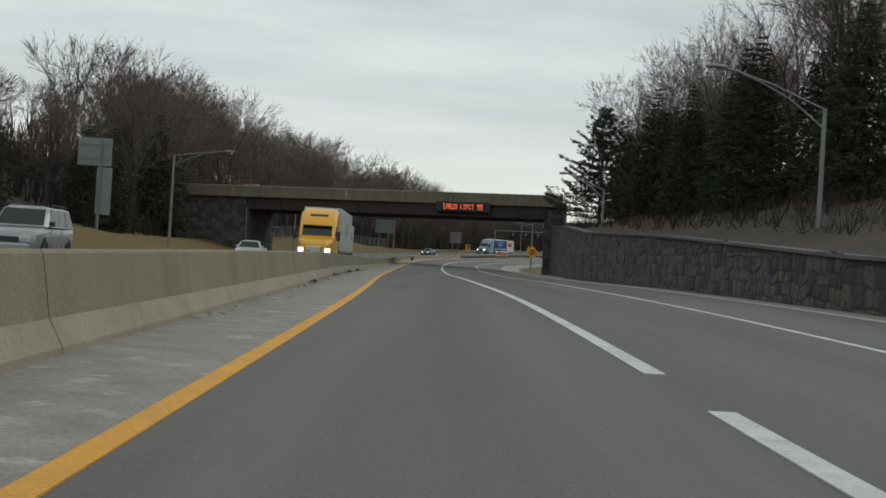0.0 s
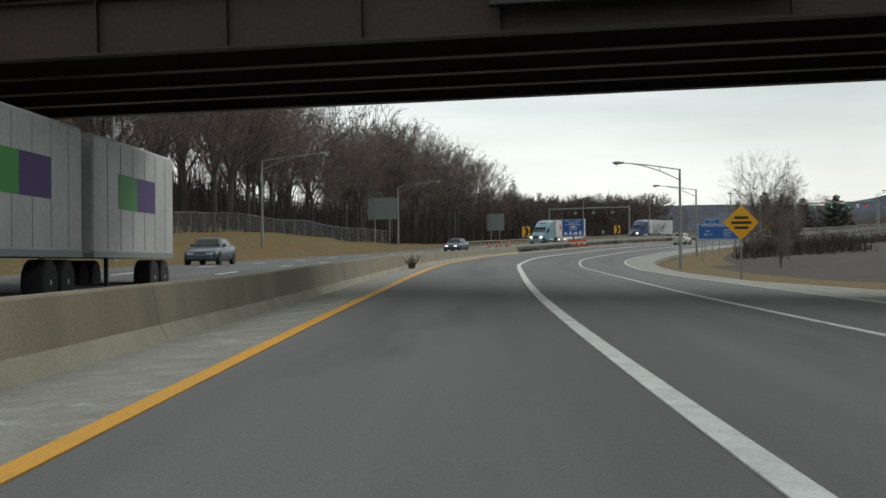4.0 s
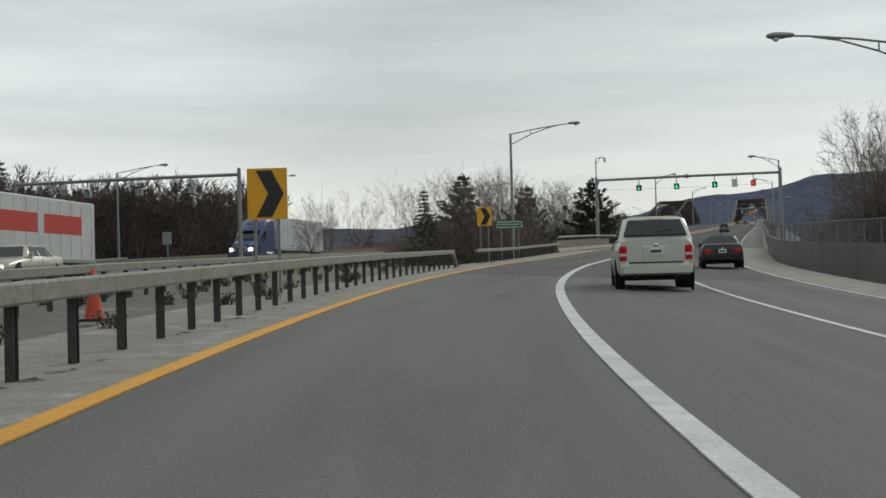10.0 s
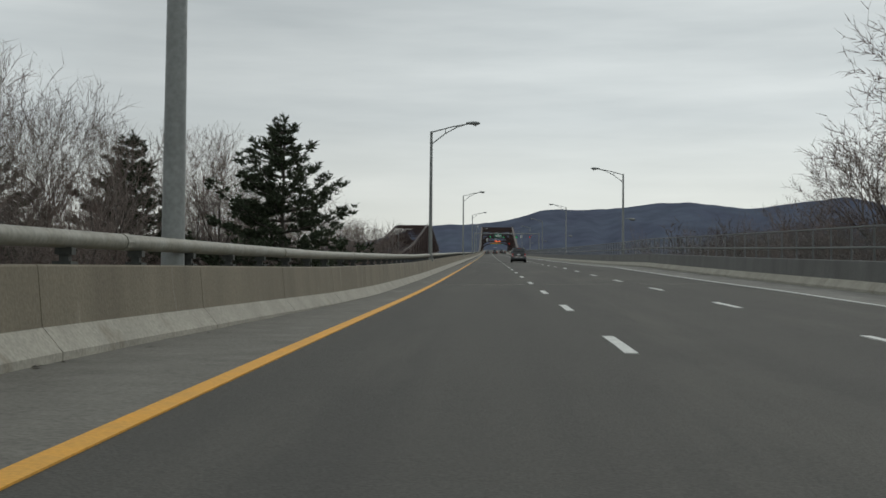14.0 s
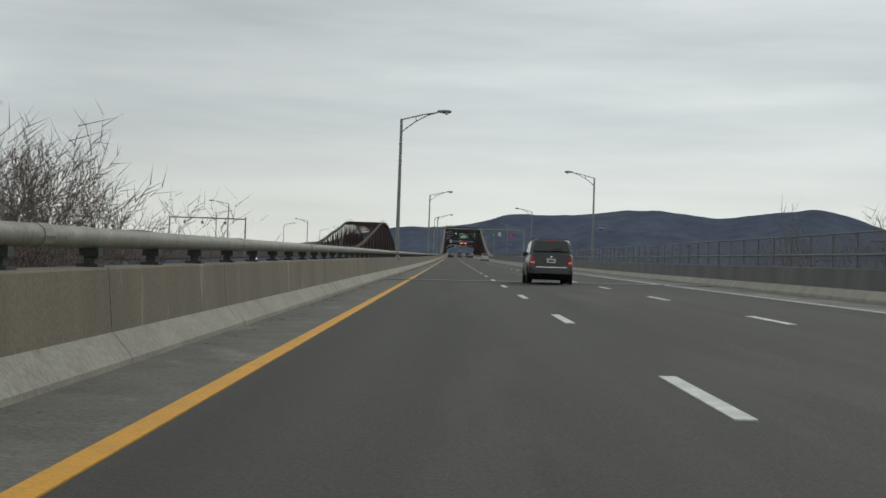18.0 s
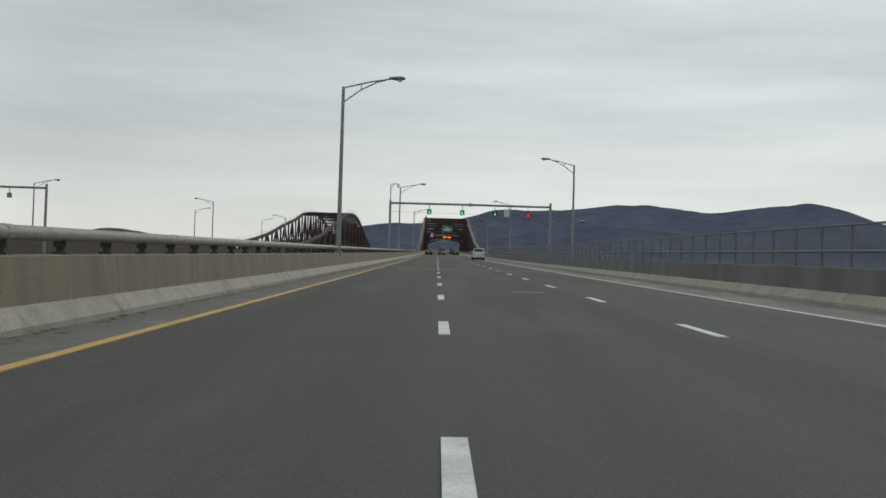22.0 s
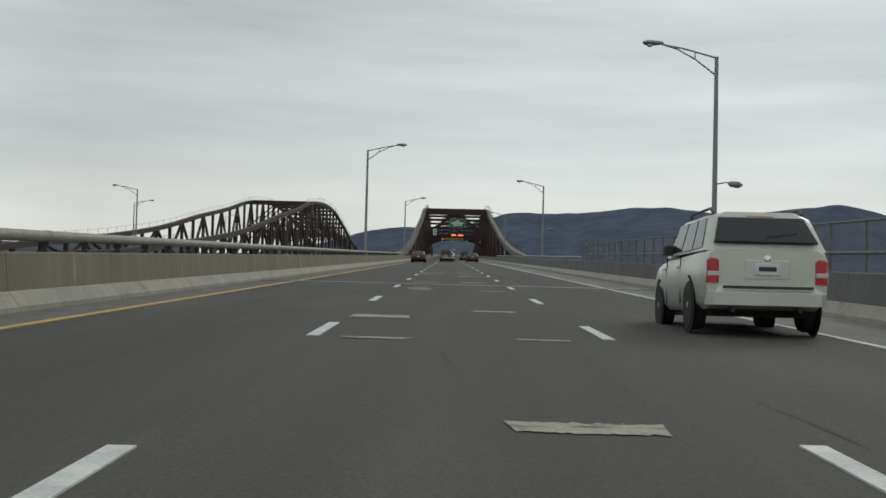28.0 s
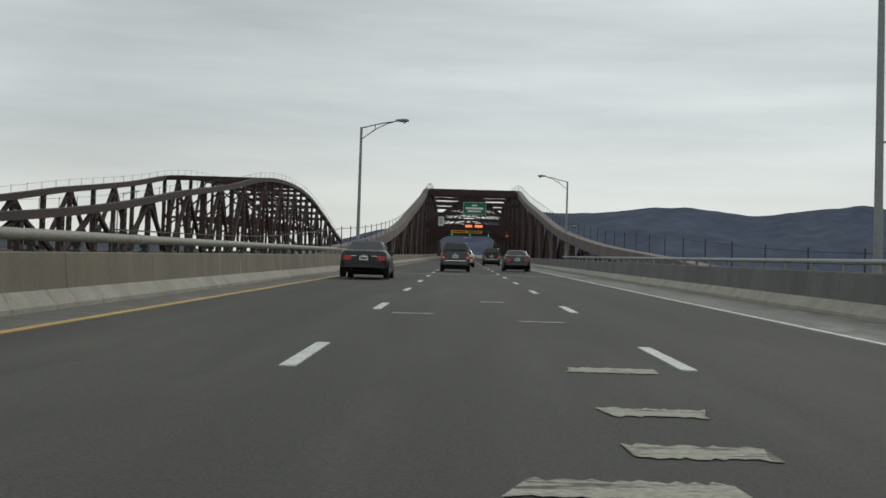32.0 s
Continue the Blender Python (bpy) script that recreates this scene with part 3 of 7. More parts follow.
# ---- lamp columns ----
def lamp_column(y, u, reach, height, low=False, group="motorway lamp columns", foot=0.0, where=None, rise=0.5):
    """Tapered steel column with a trussed arm towards the road; reach is signed along u."""
    m = station(y, u) if where is None else where
    t = thing("street_lamp", "tall galvanised steel street lamp with a trussed arm and cobra head", "street lamp", m, group)
    s = 1 if reach > 0 else -1
    top = height - rise
    part("pole", Shape().tube([(0, 0, foot - 0.2), (0, 0, top * 0.5), (0, 0, top)], 0.125, 0.08, 12), STEEL, t, smooth=True)
    part("base", Shape().box(-0.19, 0.19, -0.19, 0.19, foot - 0.2, foot + 0.08, cut=0.03), STEEL, t)
    r = abs(reach)
    up = [(0, 0, top - 0.05), (s*r*0.45, 0, top + 0.6*rise), (s*r*0.75, 0, top + 0.92*rise), (s*(r - 0.55), 0, height)]
    low_pts = [(0, 0, top - 0.8), (s*r*0.3, 0, top - 0.36 + 0.48*rise), (s*r*0.55, 0, top - 0.07 + 0.7*rise), (s*r*0.72, 0, top + 0.86*rise)]
    part("upper_arm", Shape().tube(up, 0.04, 0.032, 8), STEEL, t, smooth=True)
    part("lower_arm", Shape().tube(low_pts, 0.034, 0.032, 8), STEEL, t, smooth=True)
    part("strut", Shape().tube([(s*r*0.3, 0, top - 0.36 + 0.48*rise), (s*r*0.3, 0, top + 0.4*rise)], 0.025, n=6), STEEL, t)
    head = Shape()
    prof = [(-0.42, 0.05, 0.05), (-0.3, 0.09, 0.08), (0.0, 0.16, 0.11), (0.25, 0.17, 0.11), (0.4, 0.11, 0.07), (0.45, 0.03, 0.03)]
    n = 10
    for x, w, d in prof:
        for j in range(n):
            a = 2*math.pi*j/n
            head.v.append((s*(r - 0.35 + x), w*math.cos(a), height + 0.02 + d*math.sin(a)))
    for i in range(len(prof)-1):
        for j in range(n):
            head.f.append((i*n+j, i*n+(j+1) % n, (i+1)*n+(j+1) % n, (i+1)*n+j))
    head.f += [tuple(range(n)), tuple((len(prof)-1)*n + j for j in range(n))]
    h = part("lamp_head", head, STEEL, t, smooth=True)
    part("lens", Shape().lathe([(0.02, -0.17), (0.1, -0.13), (0.14, -0.06)], 10, Matrix.Translation((s*(r - 0.2), 0, height))), SIGNWHITE, h, "frosted lens")
    if low:
        part("low_arm", Shape().tube([(0, 0, 4.25), (-s*0.45, 0, 4.35), (-s*0.6, 0, 4.33)], 0.03, n=6), STEEL, t)
        part("low_lamp", Shape().lathe([(0.03, 0), (0.12, 0.1), (0.14, 0.45), (0.05, 0.6)], 10, Matrix.Translation((-s*0.55, 0, 4.3)) @ Matrix.Rotation(radians(-s*95), 4, "Y")), STEEL, t, "small side floodlight")
    return t


for y, reach, h in ((111.3, 2.9, 9.2), (213.4, 2.9, 9.75), (316.3, 3.1, 10.0), (420.9, 3.3, 10.0), (526.6, 3.1, 10.0), (618.9, 3.0, 9.7)):
    lamp_column(y, -1.5, reach, h, group="bridge lamp columns", foot=0.9)
for y, u, h in ((64.8, 11.8, 8.75), (155.9, 11.9, 9.1), (268.4, 13.2, 10), (369.3, 13.1, 10), (474.7, 13.3, 10.1), (568.7, 13, 9.7), (668, 13, 9.4)):
    lamp_column(y, u + 3.0, -3.0, h, True, group="bridge lamp columns")
for y, u, h in ((-136.2, 10.0, 7.7), (-85, 10.3, 7.9), (-32.2, 10.2, 8.0)):
    lamp_column(y, u + 4.8, -4.8, h, foot=-0.6)
lamp_column(-218.5, 17.3, -3.9, 9.0, foot=4.6, rise=1.2)
lamp_column(-270.5, 17.1, -4.7, 8.8, foot=1.9, rise=1.35)
lamp_column(17, -4.45, 4.9, 9.2, foot=-0.4)
lamp_column(-124.5, -20.6, 6.0, 9.0, foot=0.3)
lamp_column(-75.1, -24.3, 5.8, 8.7, foot=0.2)
lamp_column(-160, -18.5, 4.8, 8.7, foot=0.2)
lamp_column(-225.5, -18.4, 4.8, 8.5, foot=0.6)
for y, u, reach, h in ((424, -51, 3.4, 9.3), (540, -51, 3.4, 9.3), (651, -51, 3.4, 9.5), (745, -51, 3.4, 9.8), (361, -37.4, -3.4, 9.3), (485, -37.4, -3.4, 9.5), (597, -37.4, -3.4, 9.5), (80, -49, 5, 10), (35, -44.5, 5, 9)):
    lamp_column(y, u, reach, h, group="lamp columns of the opposite bridge")

# ---- signal gantries ----
LED_GREEN = glow("green_signal_light", (0.02, 0.75, 0.22), 1.6)
LED_RED = glow("red_signal_light", (0.9, 0.03, 0.03), 1.6)
LED_AMBER = glow("amber_message_light", (1.0, 0.16, 0.04), 1.5)


def signal_face(parent, u, z, kind):
    s = Shape()
    dot = lambda a, b: s.box(u + a - 0.028, u + a + 0.028, -0.137, -0.121, z + b - 0.028, z + b + 0.028)
    if kind == "x":
        for k in np.arange(-0.18, 0.19, 0.06):
            dot(k, k)
            if abs(k) > 0.01:
                dot(k, -k)
        part("red_cross", s, LED_RED, parent, "lit red cross")
    else:
        for k in np.arange(-0.16, 0.2, 0.06):
            dot(0, k)
        for k in (0.06, 0.12):
            dot(k, k - 0.16)
            dot(-k, k - 0.16)
        part("green_arrow", s, LED_GREEN, parent, "lit green arrow")


def gantry(y, u0, u1, beam, signals, plate=None, mast=True, facing=True, m=None):
    t = thing("signal_gantry", "galvanised tubular gantry with lane control signals over the road", "gantry", m or station(y, 0), "signal gantries")
    for u, top in ((u0, beam + 0.3), (u1, beam + 0.45)):
        part("column", Shape().tube([(u, 0, -0.4), (u, 0, top)], 0.17, 0.13, 12), STEEL, t, smooth=True)
    part("beam", Shape().tube([(u0, 0, beam), ((u0+u1)/2, 0, beam + 0.03), (u1, 0, beam)], 0.12, 0.12, 12), STEEL, t, smooth=True)
    part("splice_collar", Shape().lathe([(0.15, -0.12), (0.2, -0.11), (0.2, 0.11), (0.15, 0.12)], 12, Matrix.Translation(((u0+u1)/2, 0, beam + 0.03)) @ Matrix.Rotation(radians(90), 4, "Y")), STEEL, t)
    for k, u in enumerate(signals):
        b = part("signal", Shape().box(u-.25, u+.25, -.12, .12, beam-1.16, beam-.64, cut=0.02), BLACK if facing else SIGNBACK, t, "lane signal housing")
        part("hanger", Shape().tube([(u, 0, beam - 0.64), (u, 0, beam - 0.05)], 0.04, n=6), STEEL, b)
        part("visor", Shape().box(u-.26, u+.26, -.2, -.12, beam-.66, beam-.635), BLACK, b)
        if facing:
            signal_face(b, u, beam - 0.9, "x" if k == len(signals) - 1 else "d")
    if plate:
        p = part("lane_notice", Shape().box(plate-.27, plate+.27, -.04, 0, beam-1.2, beam-.45, cut=0.008), SIGNWHITE, t, "white lane-use notice")
        for a in (-.18, .18):
            part("hanger", Shape().tube([(plate + a, 0, beam - .5), (plate + a, 0, beam)], 0.025, n=6), STEEL, p)
        for k, (word, w) in enumerate((("USE", .2), ("LANE", .26), ("WITH", .26), ("GREEN", .32), ("ARROW", .34))):
            lettering("word", word, 0.11, BLACK, p, Matrix.Translation((plate, -0.045, beam - .56 - .135*k)), wide=w)
    if mast:
        part("camera_mast", Shape().tube([(u0, 0, beam + .3), (u0, 0, beam + 2.1), (u0 + .25, 0, beam + 2.15), (u0 + .85, 0, beam + 2.15)], 0.05, 0.04, 8), STEEL, t)
        part("mast_brace", Shape().tube([(u0, 0, beam + 1.55), (u0 + .4, 0, beam + 2.12)], 0.03, n=6), STEEL, t)
        part("camera_dome", Shape().lathe([(0.03, -.42), (.11, -.36), (.13, -.2), (.13, -.02), (.06, 0)], 12, Matrix.Translation((u0 + .85, 0, beam + 2.13))), SIGNWHITE, t, "white camera dome")
        part("side_arm", Shape().tube([(u1, 0, beam - 1.6), (u1 + .5, 0, beam - 1.35), (u1 + 1.0, 0, beam - 1.35)], 0.03, n=6), STEEL, t)
        part("side_camera", Shape().lathe([(0.02, -.2), (.13, -.12), (.15, 0), (.05, .06)], 10, Matrix.Translation((u1 + 1.05, 0, beam - 1.33))), STEEL, t)
        part("detector_wire", Shape().tube([(u0, 0, beam - .95), ((u0+u1)/2, 0, beam - 1.02), (u1, 0, beam - .95)], 0.008, n=4), BLACK, t)
        part("control_box", Shape().box(u1 - .32, u1 - .12, -.12, .12, beam - 2.6, beam - 2.4, cut=0.02), STEEL, t)
    return t


gantry(50.1, -2.3, 14.75, 6.44, (1.74, 5.26, 8.78, 12.3), 10.6)
gantry(394.7, -1.8, 16.2, 6.45, (2.6, 6.3, 9.98, 13.68), 11.3)
gantry(11.7, -40.3, -22.9, 6.4, (-34.5, -30.5, -26.5), None, False, False)
gantry(390, -54.0, -39.0, 6.8, (-51, -47.5, -43), None, False, False)

# ---- guard rails ----
def guard_rail(y0, y1, u, posts, label, end=False):
    t = thing("guard_rail", label, "guard rail")
    prof = [(-0.08, 0.57), (-0.08, 0.70), (-0.065, 0.72), (0.065, 0.72), (0.08, 0.70), (0.08, 0.57), (0.065, 0.55), (-0.065, 0.55)]
    y = y0
    while y < y1 - 0.3:
        e = min(y + 5.5, y1)
        part("beam", Shape().sweep([(a, b) for a, b in prof], y, e - 0.01, 1.5, where=lambda yy, a, b: at(yy, u(yy) + a, b)), RAILSTEEL, t)
        y += 5.5
    y = y0 + 0.4
    while y < y1:
        m = station(y, u(y) - 0.02, 0)
        s = Shape()
        s.box(-0.035, 0.035, -0.05, -0.04, -0.45, 0.56, m).box(-0.035, 0.035, 0.04, 0.05, -0.45, 0.56, m).box(-0.006, 0.006, -0.04, 0.04, -0.45, 0.56, m)
        part("post", s, POST, t)
        y += posts
    if end:
        part("end_terminal", Shape().sweep([(a, b) for a, b in prof], y1, y1 + 0.9, 0.3, where=lambda yy, a, b: at(yy, u(yy) + a, b - (yy - y1) * 0.62)), RAILSTEEL, t)
    return t


def rail_u(y): return float(np.interp(y, [-112, -104, -92, -84, -60, -37, -21, -12, 10, 30], [-1.5, -1.35, -1.05, -0.95, -1.0, -1.35, -1.6, -1.8, -2.4, -2.7]))
def far_u(y): return float(np.interp(y, [-112, -88, -60, -30, 10], [-2.0, -2.6, -4.5, -7.5, -11]))


LAB = "pale grey box-beam guard rail on dark steel posts"
guard_rail(-108.5, -21.5, rail_u, 1.4, LAB, True)
guard_rail(-13, 27.5, rail_u, 1.4, LAB)
guard_rail(-106, 4, far_u, 1.9, LAB)
guard_rail(-62, 30, lambda y: opposite(y) - 6.6, 2.6, "pale box-beam guard rail beyond the opposite carriageway")

# pipe rail on the bridge parapet
rail = thing("pipe_rail", "fat galvanised pipe handrail on brackets along the parapet", "handrail")
y = 27.6
while y < 640:
    e = min(y + 9.9, 640)
    part("pipe", Shape().tube([at(a, left_u(a) - 0.42, 1.17 - sink(a)) for a in np.linspace(y, e, 4)], 0.1, n=10), RAILSTEEL, rail, smooth=True)
    part("pipe_sleeve", Shape().tube([at(y - 0.12, left_u(y) - 0.42, 1.17 - sink(y)), at(y + 0.12, left_u(y) - 0.42, 1.17 - sink(y))], 0.108, n=10), RAILSTEEL, rail)
    y += 9.9
y = 28.4
while y < 640:
    m = station(y, left_u(y) - 0.42, -sink(y))
    part("bracket", Shape().box(-.1, .1, -.12, .12, 0.89, 0.93, m).box(-.05, .05, -.05, .05, 0.93, 1.0, m).box(-.09, .09, -.07, .07, 1.0, 1.075, m), POST, rail)
    y += 2.44

# footway fence beyond the far barrier
MESH = bpy.data.materials.new("wire_mesh")
MESH.use_nodes = True
mn = MESH.node_tree
m_t = mn.nodes.new("ShaderNodeBsdfTransparent")
m_m = mn.nodes.new("ShaderNodeMixShader")
m_m.inputs[0].default_value = 0.3
mn.nodes["Principled BSDF"].inputs["Base Color"].default_value = (0.075, 0.078, 0.078, 1)
mn.links.new(m_t.outputs[0], m_m.inputs[1])
mn.links.new(mn.nodes["Principled BSDF"].outputs[0], m_m.inputs[2])
mn.links.new(m_m.outputs[0], mn.nodes["Material Output"].inputs[0])


FENCE = material("dull_fence_steel", (0.15, 0.155, 0.15), 0.65, 0.3, vary=0.15, size=0.6, fine=15)


def wire_fence(name, label, y0, y1, u, low, high, posts, mid=None, where=at, rail_r=0.03):
    t = thing(name, label, "fence")
    y = y0
    while y < y1 - 0.1:
        e = min(y + posts, y1)
        a, b = where(y, u(y), 0), where(e, u(e), 0)
        z = Vector((0, 0, 1))
        part("post", Shape().tube([a + z * (low - 0.3), a + z * (high + 0.03)], 0.035, n=6), FENCE, t)
        part("mesh_panel", Shape().add([a + z * low, b + z * low, b + z * high, a + z * high], [(0, 1, 2, 3)]), MESH, t, "chain-link mesh")
        part("top_rail", Shape().tube([a + z * high, b + z * high], rail_r, n=6), FENCE, t)
        if mid:
            part("mid_rail", Shape().tube([a + z * mid, b + z * mid], 0.045, n=6), FENCE, t)
        y += posts
    return t


wire_fence("footway_fence", "grey mesh fence with steel rails beyond the bridge barrier", 20, 500, lambda y: right_u(y) + 0.6, 0.9, 1.95, 2.44, 1.3)
low_rail = thing("pipe_rail", "grey pipe rail on the far bridge barrier", "handrail")
for y in np.arange(500, 640, 10.0):
    part("pipe", Shape().tube([at(a, right_u(a) + 0.4, 1.12) for a in (y, y + 3.3, y + 6.6, y + 9.95)], 0.06, n=8), STEEL, low_rail)
    for k in (0.5, 3.0, 5.5, 8.0):
        m = station(y + k, right_u(y + k) + 0.4)
        part("bracket", Shape().box(-.05, .05, -.05, .05, 0.89, 1.07, m), STEEL, low_rail)
structure("footway", Shape().sweep([(13.7, 0.3), (16.4, 0.3), (16.4, -1), (13.7, -1)], 20, 900, 10), GREYCON, "concrete footway of the bridge", "footway")
# wall and fence before the bridge
for y in np.arange(-46, 20, 6.6):
    w = tagged(part("concrete_wall", Shape().sweep([(-0.0, -0.8), (0.0, 1.05), (0.35, 1.05), (0.35, -0.8)], y, y + 6.57, 3.3, where=lambda a, b, c: at(a, right_u(a) + b, c + 0.2)), GREYCON), "grey concrete wall panel below a mesh fence", "wall", "approach wall panels")
wire_fence("approach_fence", "tall grey chain-link fence on the approach wall", -34, 20, lambda y: right_u(y) + 0.25, 1.25, 2.15, 3.0)
wire_fence("hill_fence", "grey chain-link fence along the top of the grassy bank", -185, -66, lambda y: opposite(y) - 6.3 - float(np.interp(y, [-185, -112, -66], [8.5, 10, 8])), 1.2, 3.05, 3.0, where=lambda y, u, h: land_place(y, u) + Vector((0, 0, h - 1.25)))

# ---- expansion joints and patches ----
JOINT = material("worn_joint_steel", (0.165, 0.17, 0.165), 0.6, 0.3, vary=0.2, size=0.4, fine=20, second=(0.11, 0.11, 0.105))
for jy in (191.2, 329.4, 466.3, 603):
    j = thing("expansion_joint", "grey steel finger joint across the bridge deck", "expansion joint", None, "deck joints")
    for name, a, b in (("near_plate", -0.6, -0.004), ("far_plate", 0.004, 0.6)):
        part(name, Shape().sweep([(-1.1, 0.0), (-1.1, 0.014), (12.9, 0.014), (12.9, 0.0)], jy + a, jy + b, 0.6), JOINT, j, "worn steel joint plate")
    gaps = Shape()
    for k in range(112):
        u = -0.95 + 0.124 * k
        for quad in (((u, -.24), (u + .026, -.24), (u + .062, .24), (u + .036, .24)), ((u - .05, -.26), (u + .026, -.26), (u + .026, -.17), (u - .05, -.17)), ((u + .036, .17), (u + .1, .17), (u + .1, .26), (u + .036, .26))):
            gaps.add([at(jy + q, p, 0.0165) for p, q in quad], [(0, 1, 2, 3)])
    part("finger_gaps", gaps, BLACK, j, "dark zigzag gap between the steel fingers")
seal = thing("deck_seal", "thin worn seal across the start of the bridge deck", "deck seal")
for a, b in ((0.2, 3.4), (4.1, 7.0), (7.6, 10.7)):
    part("seal_strip", Shape().sweep([(a, 0.0), (a, 0.008), (b, 0.008), (b, 0.0)], 79.95, 80.06, 1), RAILSTEEL, seal)
PATCH = material("pale_patch", (0.32, 0.314, 0.25), 0.9, vary=0.2, size=0.3, bump=0.4, fine=25, second=(0.28, 0.275, 0.225), streak=(1, 2.5, 1), stain=((0.075, 0.072, 0.063), (2.0, 6.5, 1), 0.54, 0.62))
rnd = random.Random(5)


def patch(y, u, w, d):
    """A ragged repair in the asphalt."""
    n = 22
    top, bot = [], []
    for k in range(n + 1):
        x = u - w/2 + w * k / n
        top.append((x + (rnd.uniform(-.1, .1) if k in (0, n) else 0), y + d/2 + rnd.uniform(-.08, .03) * (1 if d > .25 else .3)))
        bot.append((x + (rnd.uniform(-.1, .1) if k in (0, n) else 0), y - d/2 + rnd.uniform(-.03, .07) * (1 if d > .25 else .3)))
    s = Shape().add([at(b, a, 0.008) for a, b in bot] + [at(b, a, 0.008) for a, b in top], [(k, k + 1, n + 2 + k, n + 1 + k) for k in range(n)])
    tagged(part("road_patch", s, PATCH), "ragged pale repair patch in the asphalt", "road patch", "deck repair patches")
PATCHES = ((542.15, 6.53, .85, .5), (543.9, 6.55, .7, .5), (547.1, 6.6, .8, .55), (557.5, 4.45, .7, .5), (555.7, 6.54, .7, .4), (564, 5.96, .55, .5), (540.95, 5.98, .95, .5), (485.1, 6.48, 1.4, .9), (487.7, 6.43, .75, .8), (492.2, 4.44, 1.2, 1.0), (495.2, 6.54, 1.3, .8), (497, 6.3, 1.1, .6), (501.7, 4.68, .8, .4), (514.3, 4.15, .75, .45), (513.3, 4.8, .6, .4), (514.0, 5.75, .4, .35), (513.8, 6.5, .65, .7), (512.6, 5.6, .55, .4), (528.4, 6.24, .6, .4), (535.8, 6.4, .6, .4), (470, 4.5, 1.1, .7), (470.7, 6.3, 1.1, .8), (504, 6.38, .75, .6))
MORE = ((458.98, 4.57, .6, .35), (458.92, 6.6, .85, .4), (204.5, 6.32, .85, .6), (202.6, 6.3, .7, .5), (442.3, 4.25, .95, 1.0), (445.1, 6.2, .8, .5), (460.4, 4.47, .6, .9), (462, 4.5, .5, .5), (428.97, 6.2, .85, .5), (436.8, 4.46, .8, .35), (437.2, 6.49, .6, .3), (218.3, 6.33, .9, .7), (225.8, 6.03, .65, .7), (211.6, 6.55, 1.4, .9), (208.8, 6.43, 1.3, .7), (285.6, 6.15, .9, .5), (304.4, 6.29, .8, .4), (336, 3.51, .4, .2), (366.6, 10.07, .7, .5))
for row in PATCHES + MORE:
    patch(*row)

# cracks and seams in the deck, and litter along the parapet foot
CRACK = material("dark_crack_filler", (0.034, 0.033, 0.03), 0.9, vary=0.2, size=0.4, fine=20)
crack_r = random.Random(15)
cracks = Shape()
for k in range(30):
    y, u = crack_r.uniform(-300, 560), crack_r.choice((1.2, 2.9, 3.85, 5.6, 7.25, 7.6, 9.2)) + crack_r.uniform(-.3, .3)
    n, w = crack_r.randrange(5, 16), crack_r.uniform(.004, .009)
    pts = []
    for i in range(n):
        pts.append((y, u))
        y, u = y + crack_r.uniform(.25, .7), u + crack_r.uniform(-.07, .07)
    base = len(cracks.v)
    for i, (a, b) in enumerate(pts):
        q = w * crack_r.uniform(.4, 1.1) * (0.2 if i in (0, n - 1) else 1)
        cracks.v += [tuple(at(a, b - q, .016)), tuple(at(a, b + q, .016))]
    cracks.f += [(base + 2*i, base + 2*i + 1, base + 2*i + 3, base + 2*i + 2) for i in range(n - 1)]
tagged(part("road_cracks", cracks, CRACK), "thin dark cracks and seams in the asphalt", "cracks", "", "stuff")
LITTER = material("dark_litter", (0.05, 0.042, 0.03), 0.95, vary=0.3, size=0.2, fine=25)
bits = Shape()
for k in range(1500):
    y = crack_r.uniform(-300, 420)
    edge_u = left_u(y) if y > 26 else median_u(y) + .3 if y < -108 else rail_u(y)
    drop = sink(y) if y > 26 else verge(y)
    u = edge_u + abs(crack_r.gauss(0, .16)) + .02
    p = at(y, u, .0 - drop * min(1, max(0, -u) / 1.2))
    l, w, a = crack_r.uniform(.03, .2), crack_r.uniform(.01, .03), crack_r.uniform(0, 3.14)
    d, e = Vector((math.cos(a), math.sin(a), 0)) * l / 2, Vector((-math.sin(a), math.cos(a), 0)) * w
    z = Vector((0, 0, crack_r.uniform(.004, .014)))
    bits.add([p - d - e, p + d - e, p + d + e, p - d + e, p + z], [(0, 1, 4), (1, 2, 4), (2, 3, 4), (3, 0, 4)])
tagged(part("roadside_litter", bits, LITTER), "twigs and dark litter along the barrier foot", "litter", "", "stuff")

# ---- truss spans ----
TY = np.array([556, 580, 600, 640, 680, 720, 760, 790, 830, 870, 910, 950, 990.0])
TH = np.array([0.3, 0.5, 1.1, 2.3, 4.3, 7.5, 10.8, 13.8, 15.4, 14.4, 10.5, 5.5, 2.0])


def truss_h(y): return smooth_curve(y, TY, TH)


def far_h(y): return smooth_curve(y, TY, TH) + float(np.interp(y, [560, 640, 720, 800, 900], [0.2, 1.0, 1.6, 1.2, 0.6]))


